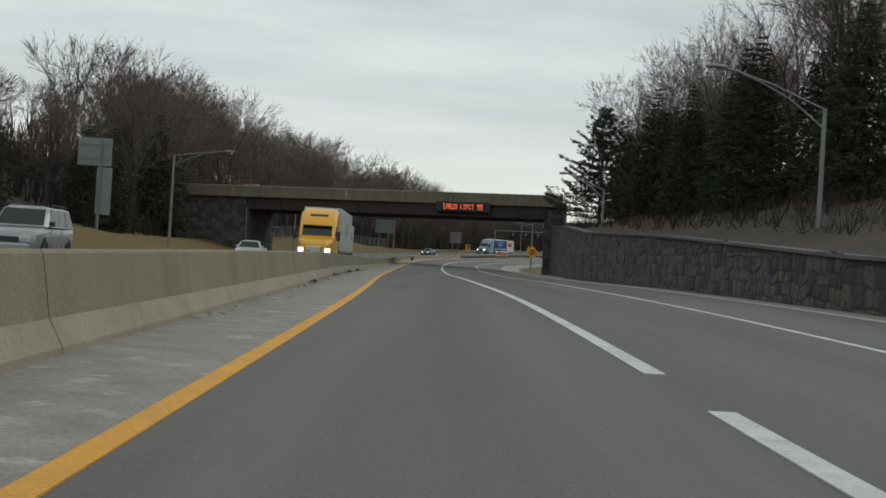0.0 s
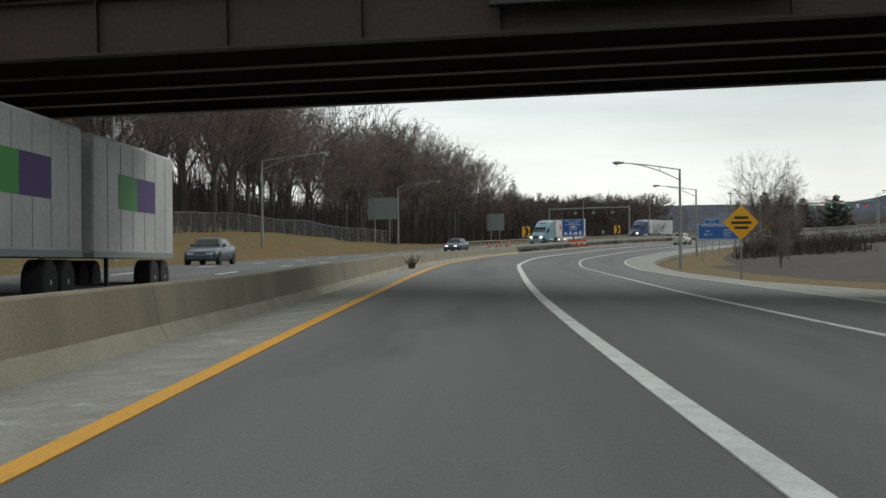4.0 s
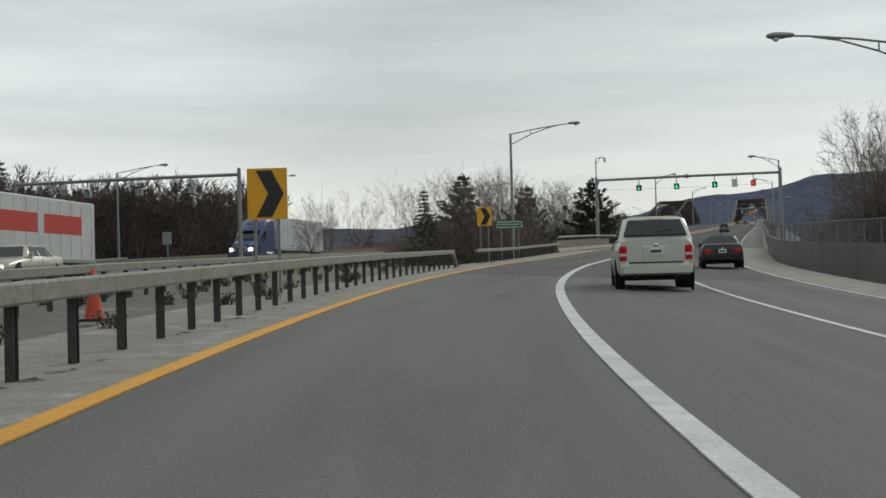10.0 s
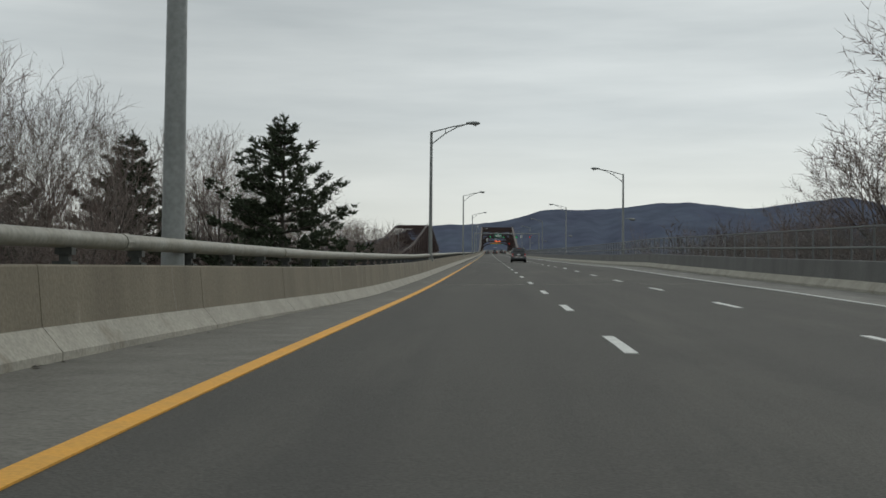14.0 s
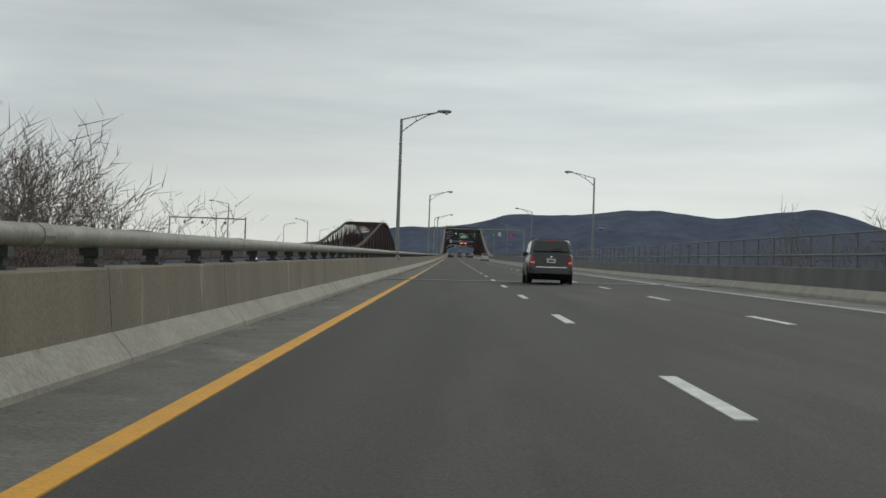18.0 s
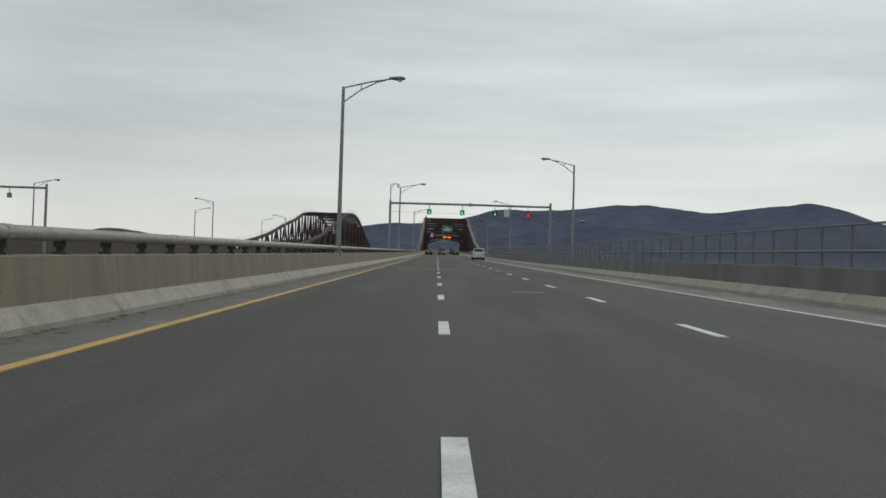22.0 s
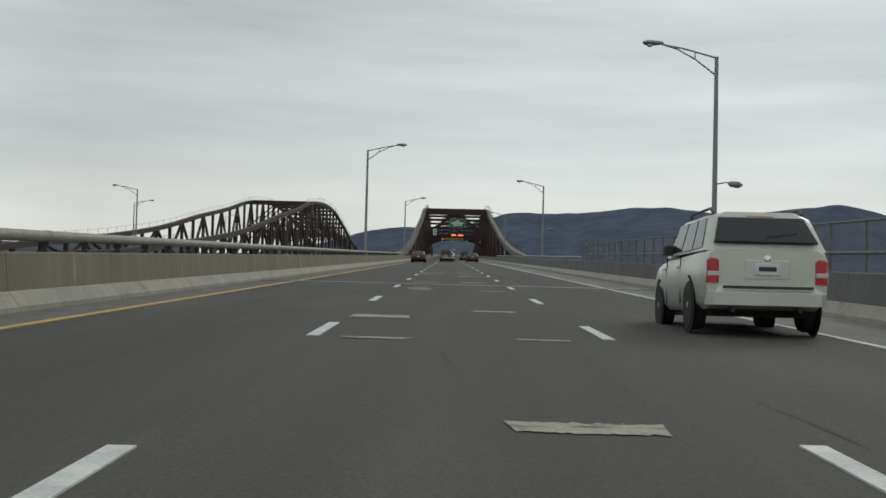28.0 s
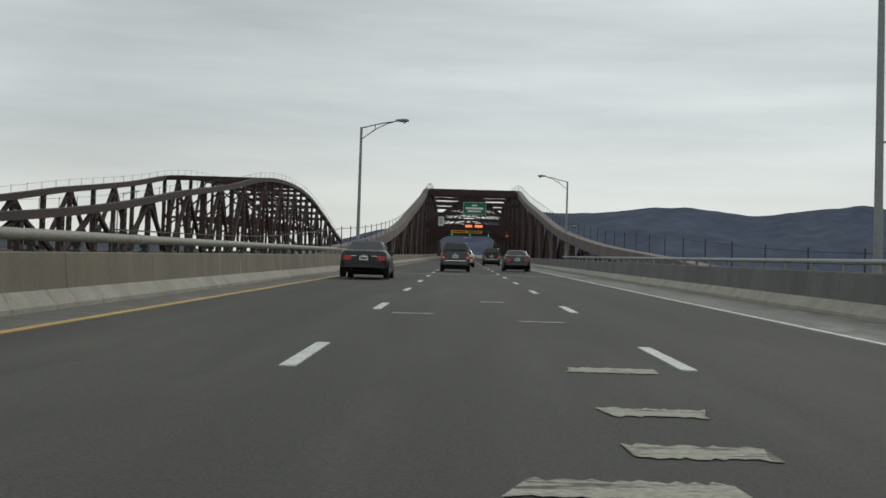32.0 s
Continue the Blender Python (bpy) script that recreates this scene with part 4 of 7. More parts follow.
def lattice(a, b, w, d, rungs):
    """A laced member: two channels joined by batten plates."""
    s = Shape()
    a, b = Vector(a), Vector(b)
    off = Vector((0, w/2 - 0.06, 0))
    s.bar(a - off, b - off, d, 0.2)
    s.bar(a + off, b + off, d, 0.2)
    n = max(2, int((b - a).length / rungs))
    for k in range(n + 1):
        p = a.lerp(b, (k + 0.0) / n)
        q = a.lerp(b, min(1, (k + 0.5) / n))
        s.add([p - off + Vector((d/2, 0, 0)), p + off + Vector((d/2, 0, 0)), q + off + Vector((d/2, 0, 0)), q - off + Vector((d/2, 0, 0))], [(0, 1, 2, 3)])
        s.add([p - off - Vector((d/2, 0, 0)), p + off - Vector((d/2, 0, 0)), q + off - Vector((d/2, 0, 0)), q - off - Vector((d/2, 0, 0))], [(0, 1, 2, 3)])
    return s


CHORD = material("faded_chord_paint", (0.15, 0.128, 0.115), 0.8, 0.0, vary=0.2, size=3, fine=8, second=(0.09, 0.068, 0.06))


def truss_span(ul, ur, label, ours):
    rise = truss_h if ours else far_h
    t = thing("truss_bridge", label, "truss bridge")
    ys = [556 + 12.0 * k for k in range(37)]
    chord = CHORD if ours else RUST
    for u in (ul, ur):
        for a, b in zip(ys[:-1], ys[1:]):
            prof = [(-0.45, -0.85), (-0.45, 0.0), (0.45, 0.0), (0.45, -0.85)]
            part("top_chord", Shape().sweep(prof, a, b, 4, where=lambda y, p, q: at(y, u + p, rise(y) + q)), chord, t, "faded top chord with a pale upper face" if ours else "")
        stan = Shape()
        for a in np.arange(560, 985, 6):
            p = at(a, u + 0.4, rise(a))
            stan.tube([p - Vector((0, 0, .1)), p + Vector((0, 0, 1.15))], 0.035, n=4)
        stan.sweep([(0.38, 1.0), (0.42, 1.0), (0.42, 1.03), (0.38, 1.03)], 560, 985, 6, where=lambda y, p, q: at(y, u + p, rise(y) + q))
        part("chord_handrail", stan, POST, t, "thin maintenance handrail")
        for k, y in enumerate(ys):
            h = rise(y)
            if h > 1.3:
                part("vertical", lattice(at(y, u, -0.8), at(y, u, h - 0.3), 1.05, 0.5, 1.0), RUST, t)
            if h > 1.8 and k < 36 and rise(ys[k+1]) > 1.8:
                up = k % 2 == 0
                part("diagonal", lattice(at(y, u, h - 0.5 if up else -0.5), at(ys[k+1], u, -0.5 if up else rise(ys[k+1]) - 0.5), 0.85, 0.45, 1.1), RUST, t)
        part("bottom_chord", Shape().sweep([(-0.4, -1.5), (-0.4, -0.7), (0.4, -0.7), (0.4, -1.5)], 556, 988, 12, where=lambda y, p, q: at(y, u + p, q)), RUST, t)
    mid = (ul + ur) / 2
    for k, y in enumerate(ys):
        h = rise(y)
        if h > 9.5 and y > 783:
            part("top_strut", Shape().bar(at(y, ul, h - 0.4), at(y, ur, h - 0.4), 0.5, 0.7), RUST, t)
            f = min(h - 1.2, 6.6)
            part("sway_beam", Shape().bar(at(y, ul, f), at(y, ur, f), 0.3, 0.5), RUST, t)
            part("sway_brace", Shape().bar(at(y, ul, f), at(y, mid, h - 0.5), 0.25, 0.3), RUST, t)
            part("sway_brace", Shape().bar(at(y, ur, f), at(y, mid, h - 0.5), 0.25, 0.3), RUST, t)
            part("knee_brace", Shape().bar(at(y, ul, f - 2.2), at(y, ul + 3.0, f), 0.25, 0.3), RUST, t)
            part("knee_brace", Shape().bar(at(y, ur, f - 2.2), at(y, ur - 3.0, f), 0.25, 0.3), RUST, t)
            if k < 36 and rise(ys[k+1]) > 9.5:
                h2 = rise(ys[k+1])
                part("lateral_brace", Shape().bar(at(y, ul, h - 0.4), at(ys[k+1], ur, h2 - 0.4), 0.25, 0.25), RUST, t)
                part("lateral_brace", Shape().bar(at(y, ur, h - 0.4), at(ys[k+1], ul, h2 - 0.4), 0.25, 0.25), RUST, t)
    return t


tr = truss_span(-1.95, 16.3, "red-brown steel truss span rising over the carriageway", True)
# the portal: a deep frame across the road with an arch below
py = 784.0
ph = truss_h(py)
part("portal_beam", Shape().bar(at(py, -1.9, ph - 0.5), at(py, 16.3, ph - 0.5), 0.9, 1.0), RUST, tr)
part("portal_beam", Shape().bar(at(py, -1.9, ph - 2.6), at(py, 16.3, ph - 2.6), 0.5, 0.6), RUST, tr)
for a, b in ((-1.9, 4.0), (16.3, 10.4)):
    part("portal_brace", Shape().bar(at(py, a, ph - 7.5), at(py, b, ph - 2.7), 0.5, 0.5), RUST, tr)
n = 16
for k in range(n):
    f0, f1 = k / n, (k + 1) / n
    z0, z1 = 2.4 + 3.2 * math.sin(math.pi * f0) ** 0.5, 2.4 + 3.2 * math.sin(math.pi * f1) ** 0.5
    u0, u1 = -1.4 + 17.2 * f0, -1.4 + 17.2 * f1
    part("portal_arch", Shape().bar(at(py + 14, u0, z0), at(py + 14, u1, z1), 0.5, 0.6), RUST, tr)
truss_span(-52.5, -35, "red-brown steel truss span of the parallel bridge", False)

# signs on the portal
def board(name, label, y, u, h, w, d, mat, category="sign", border=None, m=None, back=None):
    t = thing(name, label, category, m or station(y, u, h))
    part("panel", Shape().box(-w/2, w/2, -0.03, 0.02, -d/2, d/2, cut=0.012), mat, t)
    if border:
        s = Shape()
        for x0, x1, z0, z1 in ((-w/2+.04, w/2-.04, d/2-.09, d/2-.05), (-w/2+.04, w/2-.04, -d/2+.05, -d/2+.09), (-w/2+.04, -w/2+.08, -d/2+.05, d/2-.05), (w/2-.08, w/2-.04, -d/2+.05, d/2-.05)):
            s.box(x0, x1, -0.036, -0.03, z0, z1)
        part("border", s, border, t)
    return t


def bars(t, rows, mat, name="lettering_bar"):
    """Writing too small to read: (x, z, width, height)."""
    for x, z, w, h in rows:
        part(name, Shape().box(x - w/2, x + w/2, -0.038, -0.03, z - h/2, z + h/2), mat, t)


g = board("portal_sign", "green direction sign hung in the bridge portal", 781, 7.6, 9.9, 4.4, 2.4, GREENSIGN, border=SIGNWHITE)
bars(g, ((0, .55, 1.0, .3), (0, 0, 3.4, .36), (0, -.55, 2.6, .3)), SIGNWHITE)
led = board("message_sign", "black variable message sign with amber letters in the portal", 781, 7.6, 6.5, 3.8, 1.0, BLACK)
bars(led, ((-1.0, 0, 1.3, .4), (0.9, 0, 1.4, .4)), LED_AMBER)
pl = board("lane_notice", "small white notice on the truss portal", 781, 1.3, 7.3, 1.0, 1.7, SIGNWHITE)
bars(pl, tuple((0, .5 - .25 * k, .6, .12) for k in range(5)), BLACK)
cl = board("clearance_board", "long amber warning board across the portal arch", 781.5, 6.2, 5.4, 6.0, 0.5, YELLOWSIGN)
bars(cl, ((-1.4, 0, 2.4, .22), (1.5, 0, 2.4, .22)), BLACK)
for u, kind in ((3.4, "d"), (6.9, "d"), (10.4, "d"), (13.9, "x")):
    b = thing("lane_signal", "black lane control signal hung in the truss portal", "lane signal", station(781, 0, .4), "portal lane signals")
    part("housing", Shape().box(u-.3, u+.3, -.12, .12, 4.15, 4.75, cut=0.02), BLACK, b)
    part("hanger", Shape().tube([(u, 0, 4.75), (u, 0, 5.4)], 0.04, n=6), STEEL, b)
    signal_face(b, u, 4.45, kind)
for y in range(800, 960, 24):
    part("roof_light_strip", Shape().box(-1.2, 1.2, -.2, .2, -.05, .05), SIGNWHITE, tr).matrix_basis = station(y, 7, truss_h(y) - 3.4)

# opposite bridge parapets
for y in np.arange(8, 560, 10.0):
    for su in (-6.9, 6.6):
        top = 0.55 if y < 120 else 0.95
        t = tagged(part("far_parapet", Shape().sweep([(su, -1.0), (su, top), (su + 0.35, top), (su + 0.35, -1.0)], y, y + 9.95, 5, where=opp), CONCRETE if y < 120 else GIRDER), "concrete parapet of the parallel bridge" if y < 120 else "dark brown side girder of the parallel bridge", "parapet", "opposite parapet panels")

# piers under the decks
for y in range(120, 1000, 62):
    p = thing("bridge_pier", "concrete pier below the bridge deck", "pier", station(y, 6.5, -1.2), "bridge piers")
    part("cap", Shape().box(-8.5, 9, -1.1, 1.1, -1.6, -0.35, cut=0.1), GREYCON, p)
    for x in (-5, 5):
        part("column", Shape().lathe([(0.9, -45), (0.9, -1.6)], 14, Matrix.Translation((x, 0, 0))), GREYCON, p)

# ---- overpass ----
ov = thing("overpass", "old road bridge with stained concrete parapet, dark girders and stone abutments", "overpass", station(-193.2, 0, 0, -7) @ Matrix.Translation((16, 0, 0)) @ Matrix.Rotation(radians(-1.1), 4, "Y") @ Matrix.Translation((-16, 0, 0)))
for k in range(10):
    x0 = -25.3 + 4.2 * k
    for a, b in ((-5.25, -4.9), (4.9, 5.25)):
        part("parapet_panel", Shape().box(x0, x0 + 4.185, a, b, 6.8, 7.85, cut=0.02), CONCRETE, ov, "stained concrete parapet panel")
part("coping", Shape().box(-25.3, 16.7, -5.3, -4.85, 7.85, 7.95), PALE, ov, "pale coping")
part("string_course", Shape().box(-25.3, 16.7, -5.33, -4.9, 6.74, 6.85), CONCRETE, ov)
for y in (-4.9, -2.4, 0, 2.4, 4.9):
    gd = part("girder", Shape().box(-17.4, 15.1, y - .02, y + .02, 5.5, 6.62), GIRDER, ov, "dark brown steel girder")
    part("bottom_flange", Shape().box(-17.4, 15.1, y - .2, y + .2, 5.45, 5.5), GIRDER, gd)
    part("top_flange", Shape().box(-17.4, 15.1, y - .2, y + .2, 6.62, 6.7), GIRDER, gd)
for k in range(12):
    part("stiffener", Shape().box(-16.4 + 2.85 * k, -16.37 + 2.85 * k, -5.08, -4.92, 5.5, 6.62), GIRDER, ov)
part("slab", Shape().box(-25.3, 16.7, -4.9, 4.9, 6.7, 6.82), GREYCON, ov)
part("drain_pipe", Shape().tube([(-17.2, -5.1, 0), (-17.2, -5.1, 5.6)], 0.06, n=6), STEEL, ov)


def rubble(face, w, h, course, seed, depth=0.05):
    """Courses of rough stones over a w x h face; face maps (s, z, out) to a place. Yields one Shape a stone."""
    r = random.Random(seed)
    z = 0.0
    while z < h - 0.08:
        ch = min(r.uniform(0.75, 1.3) * course, h - z)
        s = -r.random() * course
        while s < w:
            cw = r.uniform(0.9, 2.2) * course
            a, b = max(s, 0), min(s + cw - 0.03, w)
            if b - a > 0.1:
                g = r.uniform(0.3, 1.0) * depth
                c, e, m = r.uniform(0.1, 0.3) * course, z + ch - 0.03, (a + b) / 2 + r.uniform(-0.1, 0.1)
                # six corners a stone, all courses bent by one slow wave so that none runs straight
                q = [(a + c * r.random(), z), (b - c * r.random(), z), (b, z + ch * r.uniform(.3, .7)), (b - c, e), (m, e + 0.02 * r.random()), (a + c, e), (a, z + ch * r.uniform(.3, .7))]
                cx, cz = sum(x for x, _ in q) / 7, sum(y for _, y in q) / 7
                inn = [(cx + (x - cx) * 0.74, cz + (y - cz) * 0.74) for x, y in q]
                bend = lambda x, y: (x + 0.22 * noise.noise((x * 1.1, y * 1.1, seed)), min(max(y + 0.26 * noise.noise((x * 0.9, y * 0.9, seed + 9.5)), 0), h))
                tilt = r.uniform(-.5, .5)
                sh = Shape().add([face(*bend(x, y), 0) for x, y in q] + [face(*bend(x, y), g * (1 + tilt * (x - cx) / (b - a))) for x, y in inn], [tuple(range(7, 14))] + [(k, (k + 1) % 7, 7 + (k + 1) % 7, 7 + k) for k in range(7)])
                yield s, z, sh
            s += cw
        z += ch


STONES = [material(n, c, 0.9, vary=0.25, size=0.3, bump=0.7, fine=12, second=tuple(v * 0.65 for v in c)) for n, c in (("grey_fieldstone", (0.10, 0.098, 0.095)), ("dark_fieldstone_b", (0.06, 0.06, 0.062)), ("tan_fieldstone", (0.125, 0.11, 0.09)))]


def stone_face(parent, face, w, h, course, seed, keep):
    """The stones that pass nearest become parts; the rest is one joined mesh."""
    joined = [Shape(), Shape(), Shape()]
    r = random.Random(seed)
    for s, z, sh in rubble(face, w, h, course, seed):
        k = r.choice((0, 0, 1, 1, 2))
        if keep(s, z):
            part("stone", sh, STONES[k], parent)
        else:
            joined[k].add(sh.v, sh.f)
    for k in range(3):
        if joined[k].v:
            tagged(part("stonework", joined[k], STONES[k], parent), kind="stuff")


for x0, x1 in ((-25.3, -17.0), (14.8, 16.7)):
    part("abutment_core", Shape().box(x0, x1, -4.88, 4.88, -0.8, 6.7), MORTAR, ov)

stone_face(ov, lambda s, z, g: Vector((-25.3 + s, -4.88 - g, -0.5 + z)), 8.3, 7.2, 0.42, 3, lambda s, z: s > 5.7 and z < 4)
stone_face(ov, lambda s, z, g: Vector((-17.0 + g, -4.88 + s, -0.5 + z)), 9.7, 5.9, 0.42, 4, lambda s, z: False)
stone_face(ov, lambda s, z, g: Vector((14.8 - g, -4.88 + s, -0.5 + z)), 9.7, 5.9, 0.42, 5, lambda s, z: False)
stone_face(ov, lambda s, z, g: Vector((14.8 + s, -4.88 - g, -0.5 + z)), 1.9, 7.2, 0.42, 6, lambda s, z: z < 5)

# message sign on the girder
sg = thing("message_sign", "black variable message sign with amber letters on the overpass", "message sign", ov.matrix_basis @ Matrix.Translation((6.3, -5.55, 6.42)))
part("housing", Shape().box(-2.9, 2.9, -0.12, 0.2, -0.5, 0.5, cut=0.03), BLACK, sg)
for x in (-1.4, 1.4):
    part("hanger", Shape().box(x - .04, x + .04, 0.0, .3, 0.5, 0.95), STEEL, sg)
DOTS = {"S": "01111 10000 10000 01110 00001 00001 11110", "P": "11110 10001 10001 11110 10000 10000 10000", "E": "11111 10000 10000 11110 10000 10000 11111", "D": "11110 10001 10001 10001 10001 10001 11110", "L": "10000 10000 10000 10000 10000 10000 11111", "I": "01110 00100 00100 00100 00100 00100 01110", "M": "10001 11011 10101 10101 10001 10001 10001", "T": "11111 00100 00100 00100 00100 00100 00100", "5": "11111 10000 11110 00001 00001 10001 01110"}
pitch = 0.05
for word, first in (("SPEED", 0), ("LIMIT", 6), ("55", 12)):
    for k, c in enumerate(word):
        letter = Shape()
        for i, row in enumerate(DOTS[c].split()):
            for j, lit in enumerate(row):
                if lit == "1":
                    x, z = -2.07 + (6 * (first + k) + j) * pitch, (3 - i) * 0.078
                    letter.box(x - .02, x + .02, -.128, -.119, z - .028, z + .028)
        part("letter", letter, LED_AMBER, sg, "lit amber letter of dots")

# retaining wall along the shoulder
def wall_top(y): return float(np.interp(y, [-345, -287, -264, -240, -227, -198], [0.7, 1.25, 2.3, 3.2, 4.0, 5.1]))


core = Shape()
n = 0
for y in np.linspace(-345, -197.5, 40):
    for u, h in ((wall_u(y), -0.6), (wall_u(y), wall_top(y)), (wall_u(y) + .7, wall_top(y)), (wall_u(y) + .7, -0.6)):
        core.v.append(tuple(at(y, u, h)))
for k in range(39):
    for j in range(4):
        a, b = k*4 + j, k*4 + (j + 1) % 4
        core.f.append((a, b, b + 4, a + 4))
core.f += [(0, 1, 2, 3), (156, 157, 158, 159)]
wall = structure("retaining_wall", core, MORTAR, "dark rough fieldstone retaining wall below the wooded bank", "retaining wall")

k = 0
for y in np.arange(-345, -197.5, 10.0):
    d = (Vector(at(y + 10, wall_u(y + 10))) - Vector(at(y, wall_u(y)))).length
    e = min(y + 10, -197.5)
    stone_face(wall, lambda s, z, g, y=y: at(y + s * 10 / d, wall_u(y + s * 10 / d) - g, z - 0.3), d * (e - y) / 10, wall_top((y + e) / 2) + 0.25, 0.4, 20 + k, lambda s, z, y=y: -275 < y < -215 and 0.9 < z < 2.1 and s < 6)
    k += 1
coping = Shape().sweep([(-.1, 0.0), (-.1, 0.1), (.73, 0.1), (.73, 0.0)], -345, -197.5, 4, where=lambda y, u, h: at(y, wall_u(y) + u, wall_top(y) + h))
part("coping", coping, GREYCON, wall, "rough grey coping")

# ---- signs ----
def posts(t, xs, low, high, w=0.045, mat=STEEL):
    for x in xs:
        part("post", Shape().box(x - w, x + w, 0.03, 0.03 + 2*w, low, high), mat, t)


def chevron(y, u, h, turn):
    t = board("chevron_sign", "yellow and black chevron curve sign on steel posts", y, u, h, 0.86, 1.1, YELLOWSIGN, m=station(y, u, h, turn))
    s = Shape()
    a = [(-.24, .5), (.1, .5), (.36, 0), (.1, -.5), (-.24, -.5), (.02, 0)]
    s.add([(x, -0.036, z) for x, z in a] + [(x, -0.03, z) for x, z in a], [(0, 1, 2, 5), (5, 2, 3, 4)] + [(i, (i+1) % 6, 6 + (i+1) % 6, 6 + i) for i in range(6)])
    part("chevron", s, BLACK, t, "black chevron")
    posts(t, (-.28, .22), -h - 0.2, 0.4, 0.03)
    return t


chevron(-92.2, -3.0, 2.1, 4)
chevron(-47.0, -2.6, 2.1, 4)
chevron(2.7, -3.85, 2.62, 4)
bb = board("information_board", "large blue travel information board on a dark post", -61.5, -4.7, 2.45, 3.25, 2.35, BLUESIGN, "information board", SIGNWHITE, m=station(-61.5, -4.7, 2.45, -6))
part("edge_frame", Shape().box(-1.72, -1.62, -.06, .1, -1.2, 1.2).box(1.62, 1.72, -.06, .1, -1.2, 1.2), SIGNWHITE, bb)
part("post", Shape().box(-.09, .09, .03, .21, -2.9, -1.0), BLACK, bb)
lettering("words", "Train, Bus, Car, Vanpool,", .24, SIGNWHITE, bb, Matrix.Translation((0, -.037, .86)), wide=2.25)
lettering("words", "Carpool, Ferry", .24, SIGNWHITE, bb, Matrix.Translation((0, -.037, .62)), wide=1.3)
bars(bb, ((0, .42, 2.2, .06), (0, .15, .6, .17), (0, .02, 1.3, .06), (0, -.22, 1.1, .05)), SIGNWHITE)


def pictogram(t, x, w, h, wheels):
    s = Shape().box(x - w/2, x + w/2, -.038, -.03, -.88, -.88 + h*.55).box(x - w*.35, x + w*.3, -.038, -.03, -.88 + h*.55, -.88 + h)
    for k in wheels:
        s.lathe([(.055, 0), (.055, .008)], 10, Matrix.Translation((x + k*w, -.03, -.9)) @ Matrix.Rotation(radians(90), 4, "X"))
    part("vehicle_symbol", s, SIGNWHITE, t, "white vehicle symbol")


pictogram(bb, -1.05, .5, .3, (-.28, .28))
pictogram(bb, -.37, .36, .42, (-.3, .3))
pictogram(bb, .35, .68, .32, (-.3, .3))
pictogram(bb, 1.05, .34, .45, (-.3, .3))

hs = board("river_sign", "green river name sign beside the bridge approach", 13.6, -4.1, 2.2, 1.82, 0.5, GREENSIGN, border=SIGNWHITE)
lettering("words", "HUDSON RIVER", .2, SIGNWHITE, hs, Matrix.Translation((0, -.037, 0)), wide=1.42)
posts(hs, (-.6, .6), -3.0, .22, .03)
ti = board("travel_info_sign", "blue travel information sign on three posts", -88.8, 17.1, 3.1, 1.75, 1.85, BLUESIGN, border=SIGNWHITE)
for k, (w, x) in enumerate((("511", .6), ("TRAVEL", 1.2), ("INFO", .8), ("CALL 511", 1.4))):
    lettering("words", w, .3, SIGNWHITE, ti, Matrix.Translation((0, -.037, .62 - .41*k)), wide=x)
posts(ti, (-.75, 0, .75), -3.4, -.8)
at_ = board("attractions_sign", "wide blue attractions sign on steel posts", -118.7, 18.6, 2.6, 3.6, 1.45, BLUESIGN, border=SIGNWHITE)
lettering("words", "ATTRACTIONS EXIT", .26, SIGNWHITE, at_, Matrix.Translation((0, -.037, .5)), wide=2.9)
for k, w in enumerate(("HUDSON", "BEACH", "GLASS")):
    lettering("words", w, .2, SIGNWHITE, at_, Matrix.Translation((.75, -.037, .1 - .24*k)), wide=.62)
for k, (w, x) in enumerate((("DIA", .35), ("BEACON", .65))):
    lettering("words", w, .22, SIGNWHITE, at_, Matrix.Translation((-.9, -.037, 0.05 - .3*k)), wide=x)
posts(at_, (-1.4, 1.4), -3.2, .7)
ys_ = board("lane_warning_sign", "yellow warning board over a small green sign", -37.5, 17.6, 2.9, 1.5, .62, YELLOWSIGN)
bars(ys_, ((0, .13, 1.1, .14), (0, -.13, 1.0, .14)), BLACK)
gs = board("direction_sign", "small green direction sign below a yellow board", -39.6, 17.9, 1.7, 1.25, .62, GREENSIGN, border=SIGNWHITE)
bars(gs, ((0, .1, .9, .16), (0, -.15, .8, .1)), SIGNWHITE)
posts(gs, (-.5, .5), -2.4, 1.5)
dm = thing("diamond_sign", "orange-yellow diamond warning sign on a steel post", "sign", station(-164.1, 14.7, 2.7))
part("panel", Shape().box(-.62, .62, -.03, .0, -.62, .62, Matrix.Rotation(radians(45), 4, "Y"), cut=0.01), YELLOWSIGN, dm)
bars(dm, ((0, .25, .7, .13), (0, 0, 1.0, .13), (0, -.25, .7, .13)), BLACK)
posts(dm, (0,), -3.4, .6)


def sign_back(y, u, h, w, d, n, label="back of a large grey road sign on tall steel posts"):
    t = thing("road_sign_back", label, "sign", station(y, u, h), "sign backs")
    k = max(2, round(d / .6))
    for i in range(k):
        part("plank", Shape().box(-w/2, w/2, -.03, .02, -d/2 + d*i/k, -d/2 + d*(i+1)/k - .01), SIGNBACK, t)
    for i in range(n):
        x = -w/2 + w*(i + .5)/n
        part("post", Shape().box(x-.06, x+.06, -.15, -.03, -h - .6, d/2), STEEL, t)
    for z in (-d*.3, d*.3):
        part("stiffener", Shape().box(-w/2, w/2, -.08, -.03, z-.03, z+.03), STEEL, t)


